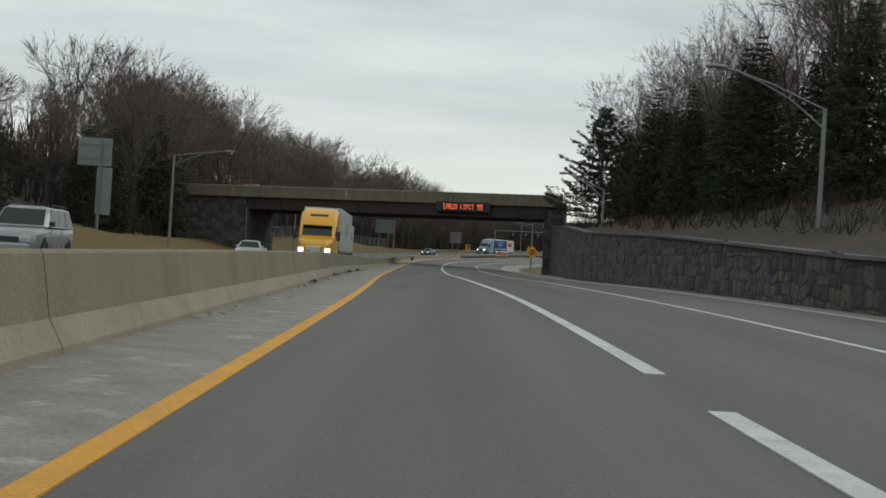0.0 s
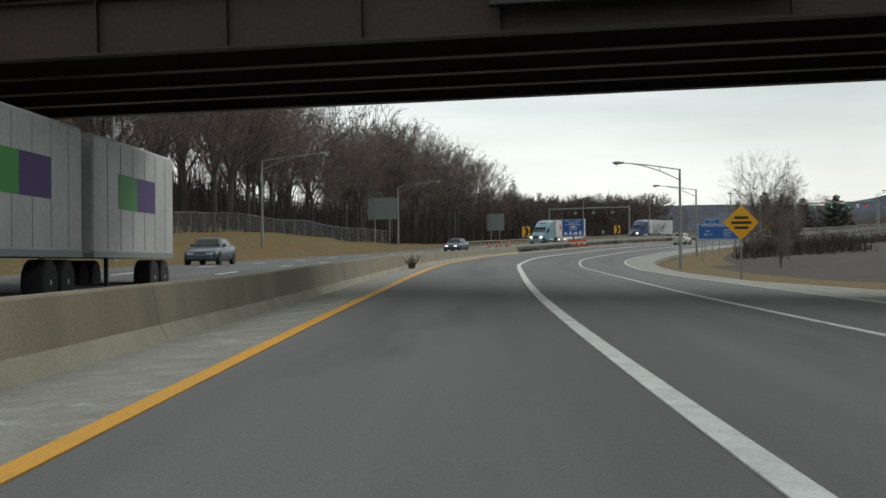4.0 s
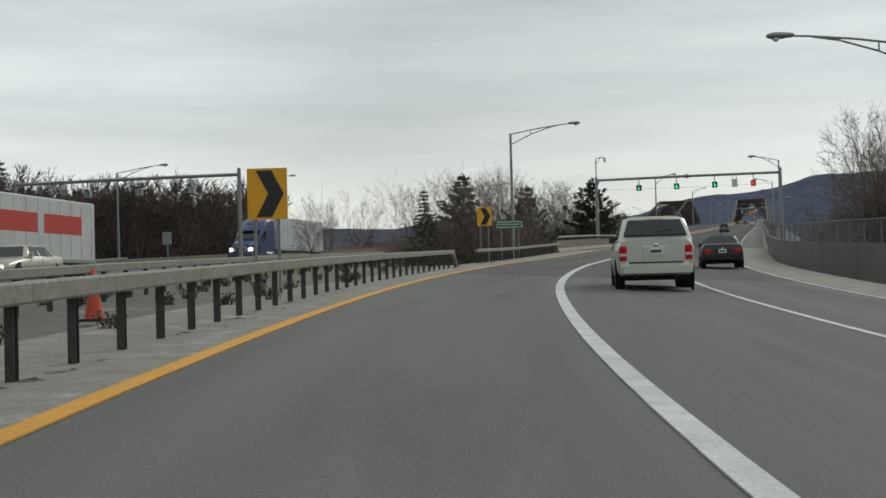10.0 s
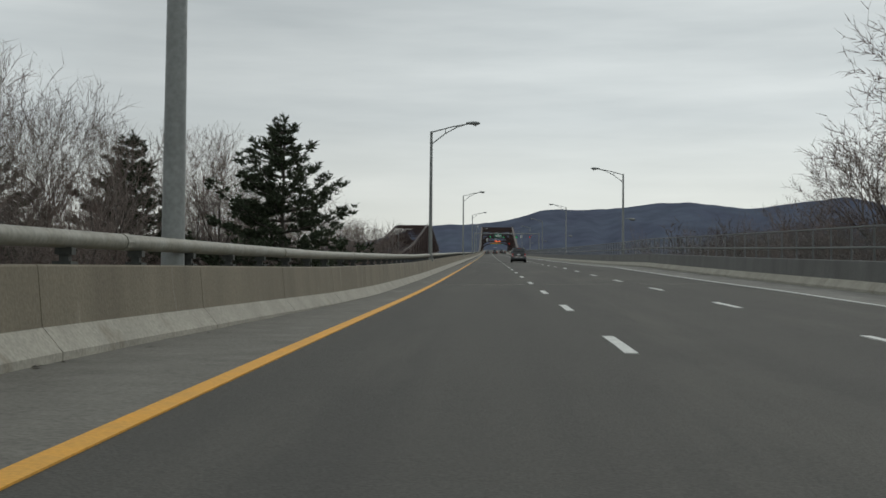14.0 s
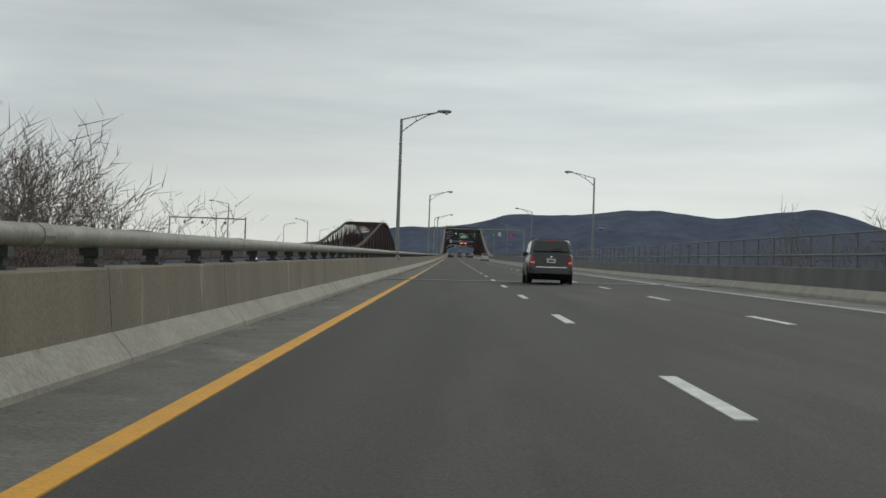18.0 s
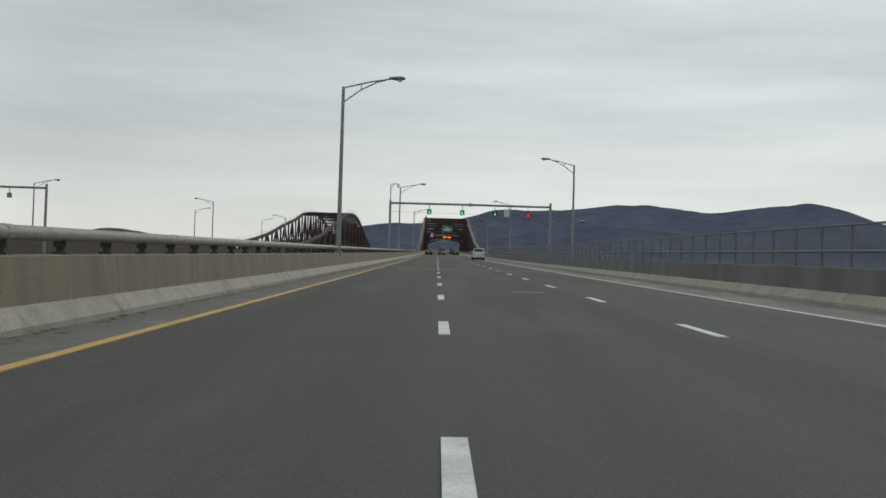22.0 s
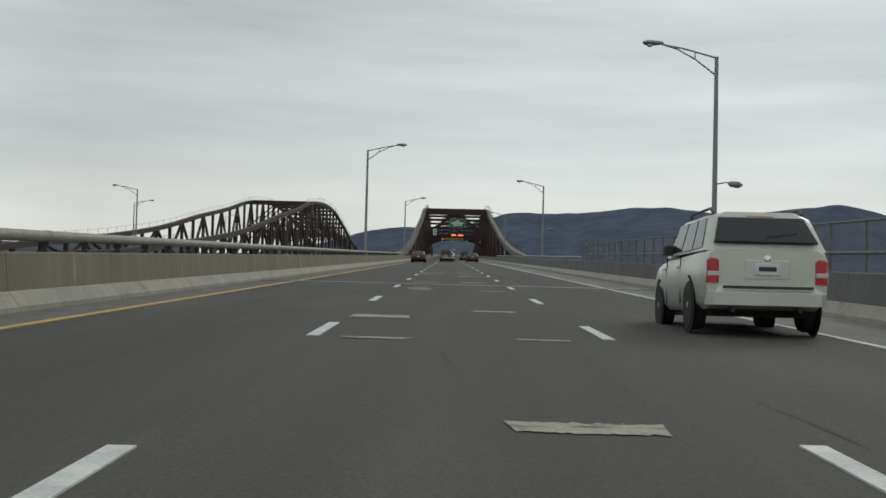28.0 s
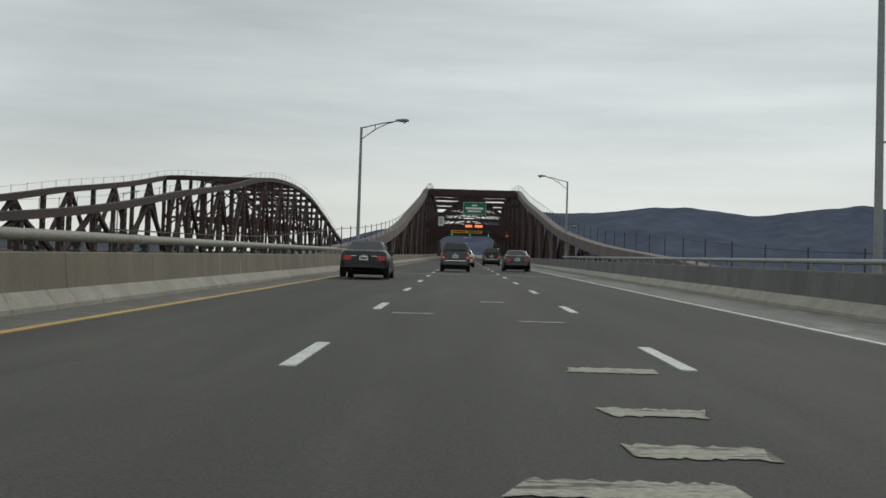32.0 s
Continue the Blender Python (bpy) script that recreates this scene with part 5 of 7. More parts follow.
sign_back(-70, -28.8, 5.5, 4.3, 2.9, 2)
sign_back(-22, -33.5, 3.8, 3.2, 2.9, 2)
tall = thing("road_sign_back", "back of a tall two-panel grey road sign on one post", "sign", station(-234, -21.6), "sign backs")
part("upper_panel", Shape().box(-1.7, .75, -.03, .02, 6.2, 8.2, cut=.01), SIGNBACK, tall)
part("lower_panel", Shape().box(-.25, .85, -.03, .02, 2.7, 6.1, cut=.01), SIGNBACK, tall)
for z in (6.7, 7.7):
    part("stiffener", Shape().box(-1.7, .75, -.08, -.03, z - .04, z + .04), STEEL, tall)
part("post", Shape().box(-.09, .09, -.2, -.05, -1.0, 8.0), STEEL, tall)
ss = board("small_sign", "small dark sign plate on a thin post in the median", -15, -16.5, 1.7, .45, .6, SIGNBACK)
posts(ss, (0,), -2.2, .2, .025)

# cones and barricades in the median
def cone(y, u):
    t = thing("traffic_cone", "orange traffic cone with a white band", "traffic cone", station(y, u, 0), "traffic cones")
    part("base", Shape().box(-.17, .17, -.17, .17, 0, .04, cut=.01), BLACK, t)
    part("body", Shape().lathe([(.13, .04), (.085, .3), (.06, .45), (.03, .7), (.02, .71)], 12), ORANGE, t, smooth=True)
    part("band", Shape().lathe([(.078, .36), (.066, .46)], 12), SIGNWHITE, t)


for y, u in ((-52, -17.3), (-54, -17.0), (-57, -16.7), (-59.5, -16.4), (-48, -17.6), (-64, -15.9), (-66.8, -2.6), (-64.2, -2.9), (-60, -3.3), (-57, -2.9)):
    cone(y, u)
for y, u, tn in ((-66, -3.2, 10), (-63.5, -3.6, -20), (-61, -3.8, 15)):
    t = thing("barricade", "red and white plastic barricade in the median", "barricade", station(y, u, -0.06, tn), "barricades")
    part("body", Shape().box(-.8, .8, -.22, .22, .05, .62, cut=.06), ORANGE, t)
    part("top_rail", Shape().box(-.75, .75, -.1, .1, .62, .95, cut=.04), ORANGE, t)
    for x in (-.5, 0, .5):
        part("white_panel", Shape().box(x - .14, x + .14, -.228, -.221, .25, .55), SIGNWHITE, t)
    for x in (-.55, .55):
        part("foot", Shape().box(x - .15, x + .15, -.26, .26, 0, .06), BLACK, t)

# weed at the barrier foot and tufts along the median
weed_r = random.Random(8)


def tuft(y, u, h, n, mat, label):
    s = Shape()
    for k in range(n):
        a, l = weed_r.uniform(0, 6.28), weed_r.uniform(.3, 1) * h
        p = Vector((weed_r.uniform(-.12, .12), weed_r.uniform(-.12, .12), 0))
        q = p + Vector((math.cos(a) * l * .6, math.sin(a) * l * .6, l))
        s.tube([p, p.lerp(q, .5) + Vector((0, 0, l*.1)), q], .008, .002, 3)
        for j in range(3):
            c = p.lerp(q, .5 + .2*j)
            d = Vector((weed_r.uniform(-1, 1), weed_r.uniform(-1, 1), weed_r.uniform(0, 1))) * .05
            s.add([c, c + d, c + Vector((d.y, -d.x, d.z))], [(0, 1, 2)])
    o = part("weed", s, mat)
    o.matrix_basis = station(y, u, -0.03)
    tagged(o, label, "weed", "weeds")


WEED = material("dry_weed", (0.085, 0.07, 0.042), .95, vary=.3, size=.3, fine=20)
tuft(-174, -0.9, .65, 90, WEED, "dark green weed against the barrier foot")
for k in range(130):
    y = weed_r.uniform(-104, 20)
    tuft(y, weed_r.uniform(far_u(y) - 1.0, rail_u(y) - .4), .26, 34, WEED, "dry weed tuft on the median paving")
for k in range(5):
    y = weed_r.uniform(-300, -230)
    tuft(y, median_u(y) + .38, .12, 14, WEED, "small weed in the barrier joint")

# ---- trees ----
def bare_tree(seed, height=15.0, spread=0.6, low=0.3, stems=1, light=False, blade_w=0.017):
    """Trunk and forking limbs as one mesh, the fine twigs as another; the crown rounds off where all the forks end."""
    r = random.Random(seed)
    wood, twig = Shape(), Shape()
    last = 4 if light else 5

    def blade(a, b, w):
        s = (b - a).cross(Vector((r.uniform(-1, 1), r.uniform(-1, 1), r.uniform(-.3, .3))))
        s = s.normalized() * w if s.length > 1e-6 else Vector((w, 0, 0))
        twig.add([a - s, a + s, b], [(0, 1, 2)])

    def away(d, angle, turn):
        side = d.orthogonal().normalized()
        side.rotate(Matrix.Rotation(turn, 3, d))
        return (d * math.cos(angle) + side * math.sin(angle)).normalized()

    def grow(p, d, length, rad, level):
        n = 3 if level < 3 else 2
        pts, q, dd = [p], p, d.copy()
        for k in range(n):
            wob = (0.04, 0.13, 0.17, 0.2, 0.22, 0.24)[level]
            dd = (dd + Vector((r.uniform(-1, 1), r.uniform(-1, 1), r.uniform(-.6, .6))) * wob + Vector((0, 0, 0.07))).normalized()
            q = q + dd * length / n
            pts.append(q)
        tip = rad * (0.78 if level == 0 else 0.62)
        if level < 3:
            wood.tube(pts, rad, tip, (7, 5, 4)[level], caps=False)
        elif level == 3:
            twig.tube(pts, rad, tip, 3, caps=False)
        else:
            for k in range(n):
                blade(pts[k], pts[k+1], blade_w * (1.25 if level == 4 else 1.0))
        if level >= 3:
            m = (3, 5, 7)[level - 3] if not light else (3, 7)[level - 3]
            for k in range(m):
                f = (k + r.random()) / m
                i = min(int(f * n), n - 1)
                b = pts[i].lerp(pts[i+1], f * n - i)
                blade(b, b + away(dd, r.uniform(.4, .95), r.uniform(0, 6.28)) * length * r.uniform(.28, .55), blade_w)
        if level >= last:
            return
        turn = r.uniform(0, 6.28)
        forks = 3 if level in (0, 2) or r.random() < .35 else 2
        for k in range(forks):
            a = spread * r.uniform(.5, .95) * (1.0 if level else .85)
            grow(pts[-1], away(dd, a if k or level == 0 else a * .5, turn + 6.283 * k / forks + r.uniform(-.4, .4)), length * r.uniform(.68, .86) * (.95 if level else 1.0 - low * .6), max(tip * r.uniform(.62, .82), .012), level + 1)
        for k in range((3, 2, 2, 1, 1, 0)[level]):
            f = r.uniform(max(low, .35), .95) if level == 0 else r.uniform(.3, .9)
            i = min(int(f * n), n - 1)
            grow(pts[i].lerp(pts[i+1], f * n - i), away(dd, spread * r.uniform(.9, 1.5), r.uniform(0, 6.28)), length * r.uniform(.42, .66), max(rad * r.uniform(.3, .45), .012), level + 1)

    for k in range(stems):
        a = 6.28 * k / stems
        lean = Vector((math.cos(a), math.sin(a), 0)) * (0.0 if stems == 1 else 0.3)
        grow(Vector((0, 0, -0.3)), (Vector((r.uniform(-.06, .06), r.uniform(-.06, .06), 1)) + lean).normalized(), height * (.26 + .2 * low), height * (0.0145 if stems == 1 else 0.008), 0 if stems == 1 else 1)
    return wood, twig


def spray(leaf, r, c, way, w, n):
    """A tuft of needle blades round a twig's end."""
    for _ in range(n):
        d = (way + Vector((r.uniform(-1, 1), r.uniform(-1, 1), r.uniform(-.7, .7))) * 0.9) * w
        e = Vector((r.uniform(-1, 1), r.uniform(-1, 1), r.uniform(-1, 1))) * w * 0.24
        leaf.add([c - e * .4, c + d, c + d * .45 + e], [(0, 1, 2)])


def fir_tree(seed, height=12.0, width=0.28, droop=0.2, ragged=0.28, first=0.05):
    """A dense conical spruce, ragged at its edge."""
    r = random.Random(seed)
    wood, leaf = Shape(), Shape()
    wood.tube([(0, 0, -.3), (0, 0, height*.5), (0, 0, height)], height*.014, .02, 7)
    z = height * first
    while z < height * 0.985:
        f = (z - height * first) / (height * (1 - first))
        reach = height * width * ((1 - f) ** 0.9) * (0.8 + 0.2 * min(1, f * 6)) + 0.15
        n = 8 if f < .8 else 5
        off = r.uniform(0, 6.28)
        for k in range(n):
            a = off + 6.283 * k / n + r.uniform(-.3, .3)
            l = reach * r.uniform(1 - ragged, 1 + ragged * .4)
            out = Vector((math.cos(a), math.sin(a), 0))
            base = Vector((0, 0, z))
            mid = base + out * l * .6 - Vector((0, 0, l * droop))
            tip = base + out * l + Vector((0, 0, -l * droop + l * .08))
            wood.tube([base, mid, tip], .035, .008, 3, caps=False)
            m = max(4, int(l / .2))
            for j in range(m):
                g = .12 + .88 * (j + r.random()) / m
                c = base.lerp(mid, g / .6) if g < .6 else mid.lerp(tip, (g - .6) / .4)
                side = Vector((-out.y, out.x, 0)) * r.uniform(-1, 1) * l * .3 * (1 - g * .6)
                spray(leaf, r, c + side, out * .5 + Vector((0, 0, -.15)), r.uniform(.3, .55) * min(1, .45 + l * .35), 5)
        z += height * r.uniform(.022, .034)
    return wood, leaf


def pine_tree(seed, height=17.0, bare=0.1, full=1.0):
    """A layered pine: long boughs that sweep up at the ends, dense tufts on them, gaps between the layers."""
    r = random.Random(seed)
    wood, leaf = Shape(), Shape()
    wood.tube([(0, 0, -.3), (.1, 0, height*.5), (0, .1, height)], height*.015, .03, 7)
    z = height * bare
    while z < height * .97:
        f = (z / height - bare) / (1 - bare)
        reach = height * (.36 * (1 - f) ** .85 + .02) * r.uniform(.75, 1.12) * full
        off = r.uniform(0, 6.28)
        n = 5
        for k in range(n):
            a = off + 6.283 * k / n + r.uniform(-.4, .4)
            l = reach * r.uniform(.55, 1.15)
            out = Vector((math.cos(a), math.sin(a), 0))
            base = Vector((0, 0, z))
            mid = base + out * l * .6 + Vector((0, 0, l * r.uniform(-.05, .2) * (.3 + f)))
            tip = mid + out * l * .45 + Vector((0, 0, l * r.uniform(.12, .38)))
            wood.tube([base, mid, tip], .06, .014, 4, caps=False)
            for j in range(max(8, int(l * 15))):
                g = .22 + .78 * r.random() ** .8
                c = base.lerp(mid, g / .6) if g < .6 else mid.lerp(tip, (g - .6) / .4)
                c = c + Vector((-out.y, out.x, 0)) * r.uniform(-1, 1) * (.12 + .22 * l * (1 - abs(g - .55))) + Vector((0, 0, r.uniform(-.1, .3)))
                spray(leaf, r, c, out * .4 + Vector((0, 0, .45)), r.uniform(.2, .36), 12)
        z += height * r.uniform(.03, .048)
    for k in range(10):
        spray(leaf, r, Vector((0, .1, height * (1 - .006 * k))), Vector((0, 0, .6)), .35, 8)
    return wood, leaf


def tree_model(name, shapes, leafmat, label, category="tree"):
    t = thing(name, label, category)
    me = shapes[0].mesh("trunk", BARK)
    part("trunk", me, BARK, t)
    c = bpy.data.meshes.new("crown")
    c.from_pydata(shapes[1].v, [], shapes[1].f)
    c.materials.append(leafmat)
    part("crown", c, leafmat, t)
    return t


BARE = [tree_model("bare_tree", bare_tree(11 + k, 15, (.62, .55, .7, .6, .42)[k], (.25, .35, .2, .3, .3)[k], (1, 1, 1, 1, 4)[k], False, (.008, .008, .008, .008, .009)[k]), TWIG, "leafless grey-brown tree with fine twigs") for k in range(5)]
HIGH = {id(b): max(v.co.z for c in b.children for v in c.data.vertices) for b in BARE}
WOODED = [tree_model("bare_tree", bare_tree(81 + k, 15, (.6, .68, .55)[k], (.2, .3, .25)[k], 1, False, 0.0115), TWIG, "leafless brown woodland tree with a rounded crown") for k in range(3)]
HIGH |= {id(b): max(v.co.z for c in b.children for v in c.data.vertices) for b in WOODED}
FIRS = [tree_model("spruce_tree", fir_tree(31 + k, 12, (.27, .32, .24)[k], (.25, .18, .12)[k]), NEEDLE, "dark green spruce with drooping boughs") for k in range(3)]
PINES = [tree_model("pine_tree", pine_tree(41 + k, 17, (.05, .12)[k], (1.28, 1.05)[k]), NEEDLE, "dark green layered pine with open boughs") for k in range(2)]
used = set()
tr_r = random.Random(77)


def plant(models, y, u, top, group, k=None):
    """top: the tip's height over the road at that station, or a height of its own when given as a string."""
    i = tr_r.randrange(len(models)) if k is None else k
    ob = models[i]
    tall = HIGH | {id(b): 12.0 for b in FIRS} | {id(b): 17.0 for b in PINES}
    p = land_place(y, u)
    road = at(min(max(y, -420), 1400), u if abs(u) < 300 else 0).z
    h = top if isinstance(top, float) and top < 0 else None
    want = -top if h is not None else road + top - p.z
    s = want / tall[id(ob)]
    m = Matrix.Translation(p) @ Matrix.Rotation(tr_r.uniform(0, 6.28), 4, "Z") @ Matrix.Diagonal((s * tr_r.uniform(.9, 1.15), s * tr_r.uniform(.9, 1.15), s, 1))
    if id(ob) in used:
        m = m @ Matrix.Diagonal((1 / ob.scale.x, 1 / ob.scale.y, 1 / ob.scale.z, 1))
    else:
        used.add(id(ob))
        ob.matrix_basis = m
        tagged(ob, group=group)
        return ob
    return tagged(copy_thing(ob, m), group=group)


DEEPWOOD = material("deep_wood_twigs", (0.115, 0.095, 0.083), 0.95, vary=0.25, size=5, fine=4, second=(0.055, 0.038, 0.032))
# the depth of the woods: joined, behind the trees that can be told apart
DEEP = []
for k in range(3):
    a, b = bare_tree(61 + k, 15, (.6, .7, .55)[k], (.3, .25, .4)[k], 1, True, 0.02)
    v = np.array(a.v + b.v)
    DEEP.append((v / v[:, 2].max(), a.f + [tuple(i + len(a.v) for i in f) for f in b.f]))
a, b = bare_tree(71, 15, .65, .2, 1, True, 0.03)
keep = b.f
v = np.array(b.v)
THIN = [(v / v[:, 2].max(), keep)]
deep_v, deep_f = [], []


def deepen(y, u, top, models=DEEP):
    """One more tree in the joined woods; top as in plant()."""
    p = land_place(y, u)
    h = -top if top < 0 else at(min(max(y, -420), 1400), u).z + top - p.z
    v, f = tr_r.choice(models)
    w = tr_r.uniform(0, 6.28)
    c, s = math.cos(w) * h, math.sin(w) * h
    n = sum(len(q) for q in deep_v)
    deep_v.append(v @ np.array(((c, s, 0), (-s, c, 0), (0, 0, h))) + np.array(p))
    deep_f.extend(tuple(i + n for i in q) for q in f)


# by the bridge
G = "trees below the bridge"
plant(FIRS, 91.2, -30.2, 8.1, G, 0)
plant(PINES, 104.6, -9.6, 8.8, G, 0)
plant(PINES, 105, -28, 10.2, G, 1)
plant(PINES, 111, -20, 8.4, G, 1)
plant(BARE, 21.7, -21.2, 4.3, G, 2)
for y, u, top, k in ((165, -11.5, 4.9, 1), (169, -11.8, 5.2, 0), (172, -12.0, 5.4, 3), (176, -12.2, 5.2, 2), (180, -12.4, 4.8, 1), (166, -12, 5.4, 3), (172, -12.5, 5.6, 0), (180, -13, 5.2, 2), (184, -14, 5.4, 1), (160, -14, 6.2, 0)):
    plant(BARE, y, u, top, G, k)
for y, u, top, k in ((99, -21, 11.5, 4), (110, -36, 12.0, 4), (80, -38, 9, 4), (128, -15, 7.0, 0), (111, -14.5, 9.5, 1)):
    plant(BARE, y, u, top, G, k)
plant(WOODED, 95.9, 26.5, 17.0, G, 1)
plant(WOODED, 103, 32, 15.5, G, 0)
plant(WOODED, 110, 27, 9.5, G, 2)
for k in range(26):
    deepen(tr_r.uniform(118, 215), tr_r.uniform(25, 40), tr_r.uniform(4.0, 5.6))
for y, u, top, k in ((88, -23, 11.8, 4), (104, -24.5, 12.6, 4), (96, -17.5, 8.6, 1), (120, -22, 10.5, 4), (118, -16.5, 10.0, 1), (126, -13.5, 8.5, 4)):
    plant(BARE, y, u, top, G, k)
plant(FIRS, 104, 29.5, 10.8, G, 1)
plant(FIRS, 112, 33, 9.0, G, 0)
plant(FIRS, 98, 31, 8.0, G, 2)
for k in range(16):
    plant(BARE, tr_r.uniform(110, 230), tr_r.uniform(24, 48), tr_r.uniform(4, 7.5), G)
for k in range(14):
    plant(BARE, tr_r.uniform(80, 150), tr_r.uniform(-36, -14), tr_r.uniform(2.5, 6), G)
# wooded bank beyond the opposite road: a close front row, then the depth of the wood
G = "bare woodland beyond the opposite road"
def edge(y): return float(np.interp(y, [-130, -75, -40, -12, 5], [1.13, 1.1, 1.02, 0.97, 0.85]))


for k in range(52):
    y = -202 + 4.0 * k + tr_r.uniform(-1.5, 1.5)
    plant(WOODED, y, opposite(y) - 18 - tr_r.uniform(0, 5), tr_r.uniform(16.5, 20.5) * edge(y), G)
for k in range(60):
    y = tr_r.uniform(-215, 3)
    deepen(y, opposite(y) - 23 - tr_r.uniform(0, 30), tr_r.uniform(18.5, 24) * edge(y))
for k in range(260):
    y = tr_r.uniform(-5, 210)
    u = tr_r.uniform(-120, -58)
    if line_x(y) + u < 4 - .5 * (y + 21):
        deepen(y, u, tr_r.uniform(8.5, 12), THIN)
plant(FIRS, 119.6, -111, 17.0, G, 1)
# around the overpass
G = "trees on the bank by the overpass"
for y, u, top, k in ((-200.6, -26.2, 14.0, 1), (-221, -24.5, 10.5, 0), (-214, -29, 11.5, 1), (-232, -31, 12.0, 0), (-246, -27, 13.5, 1), (-256, -33, 13.0, 0), (-240, -38, 12.0, 1)):
    plant(FIRS, y, u, top, G, k)
for k in range(30):
    y = tr_r.uniform(-300, -200)
    plant(WOODED, y, opposite(y) - tr_r.uniform(20, 32), tr_r.uniform(14, 18.5), G)
for k in range(40):
    y = tr_r.uniform(-310, -200)
    deepen(y, opposite(y) - tr_r.uniform(28, 55), tr_r.uniform(14.5, 19))
for y, u, top, k in ((-205.8, 18.8, 17.0, 0), (-194, 23, 16.0, 1), (-199, 27, 18, 0)):
    plant(PINES, y, u, top, G, k)
for y, u, top, k in ((-213, 20.5, 14.0, 1), (-219, 23, 15.5, 0), (-224.3, 20.5, 16.0, 1), (-230, 22.5, 15.0, 1), (-236, 20.5, 14.5, 0), (-242, 22.5, 16, 1), (-250, 21, 15.0, 1), (-260, 23, 15.0, 1), (-270, 22, 12.5, 0), (-226, 26, 17, 1), (-245, 27, 17.5, 1)):
    plant(FIRS, y, u, top, G, k)
for k in range(19):
    plant(WOODED, tr_r.uniform(-275, -192), tr_r.uniform(22, 36), tr_r.uniform(19, 25), G)
for k in range(9):
    deepen(tr_r.uniform(-285, -180), tr_r.uniform(30, 52), tr_r.uniform(19, 25))
G = "scrub beside the road"
plant(BARE, -87.5, 22, 12.5, G, 2)
plant(BARE, -80, 25, 10, G, 0)
plant(FIRS, -72, 24, 8.0, G, 1)
for k in range(22):
    plant(BARE, tr_r.uniform(-180, -60), tr_r.uniform(20, 34), tr_r.uniform(2.0, 5.5), G)
for k in range(16):
    plant(BARE, tr_r.uniform(-60, 60), tr_r.uniform(20, 42), tr_r.uniform(2.0, 5), G)
for b in BARE + FIRS + PINES + WOODED:
    if id(b) not in used:
        b.matrix_basis = Matrix.Translation(land_place(-150, -60))

dm_ = bpy.data.meshes.new("deep_woods")
dm_.from_pydata(np.concatenate(deep_v), [], deep_f)
dm_.materials.append(DEEPWOOD)
tagged(new("deep_woods", dm_), "leafless brown woodland standing behind the front trees", "woods", "", "stuff")

# far woods, one joined mass of bare crowns
far = Shape()
fr = random.Random(9)
for k in range(5200):
    band = fr.random()
    if band < .55:
        y, u = fr.uniform(-10, 300), -fr.uniform(58, 150)
        if u > 4 - .5 * (y + 21):
            continue
    elif band < .8:
        y, u = fr.uniform(-330, -60), -fr.uniform(70, 110)
    else:
        y, u = fr.uniform(-320, -170), fr.uniform(45, 80)
    p = land_place(y, u)
    h = fr.uniform(5, 15) if band > .55 else (line_z(y) + 10 - p.z) * fr.uniform(.45, .95)
    for j in range(7):
        a = p + Vector((fr.uniform(-2, 2), fr.uniform(-2, 2), h * fr.uniform(0, .55)))
        b = a + Vector((fr.uniform(-1.4, 1.4), fr.uniform(-1.4, 1.4), h * fr.uniform(.2, .45)))
        w = Vector((fr.uniform(-.2, .2), fr.uniform(-.2, .2), 0))
        far.add([a - w, a + w, b], [(0, 1, 2)])
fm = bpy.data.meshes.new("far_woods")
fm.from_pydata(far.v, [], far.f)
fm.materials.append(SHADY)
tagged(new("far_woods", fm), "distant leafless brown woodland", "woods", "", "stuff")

# undergrowth on the wooded banks
ug = Shape()
for k in range(17000):
    band = fr.random()
    if band < .22:
        y = fr.uniform(8, 62)
        u = rail_u(min(y, 30)) - fr.uniform(1.6, 9)
    elif band < .58:
        y = fr.uniform(-210, 5)
        u = opposite(y) - fr.uniform(16, 45)
    elif band < .8:
        y, u = fr.uniform(-320, -185), fr.uniform(16, 40)
    else:
        y, u = fr.uniform(-120, 40), fr.uniform(20, 32)
    p = land_place(y, u) - Vector((0, 0, .1))
    wide = 2.6 if .22 < band < .58 else 1
    h = fr.uniform(.8, 7) if .22 < band < .58 else fr.uniform(.5, 2.6) if band > .22 else fr.uniform(.3, 1.0)
    for j in range(4):
        b = p + Vector((fr.uniform(-.9, .9), fr.uniform(-.9, .9), h * fr.uniform(.5, 1)))
        w = Vector((fr.uniform(-.03, .03), fr.uniform(-.03, .03), 0)) * wide
        ug.add([p - w, p + w, b], [(0, 1, 2)])
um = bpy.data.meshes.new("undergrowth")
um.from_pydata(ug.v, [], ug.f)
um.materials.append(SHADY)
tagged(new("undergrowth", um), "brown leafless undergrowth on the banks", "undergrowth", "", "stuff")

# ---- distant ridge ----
# The haze of distance is put into these blue-grey base colours.
HILL = material("hazy_distant_forest", (0.094, 0.112, 0.15), 1.0, vary=0.12, size=160, fine=0.02, second=(0.078, 0.088, 0.125), spec=0.0)
LOWHILL = material("hazy_far_forest", (0.10, 0.11, 0.135), 1.0, vary=0.2, size=90, fine=0.03, second=(0.075, 0.08, 0.095), spec=0.0)


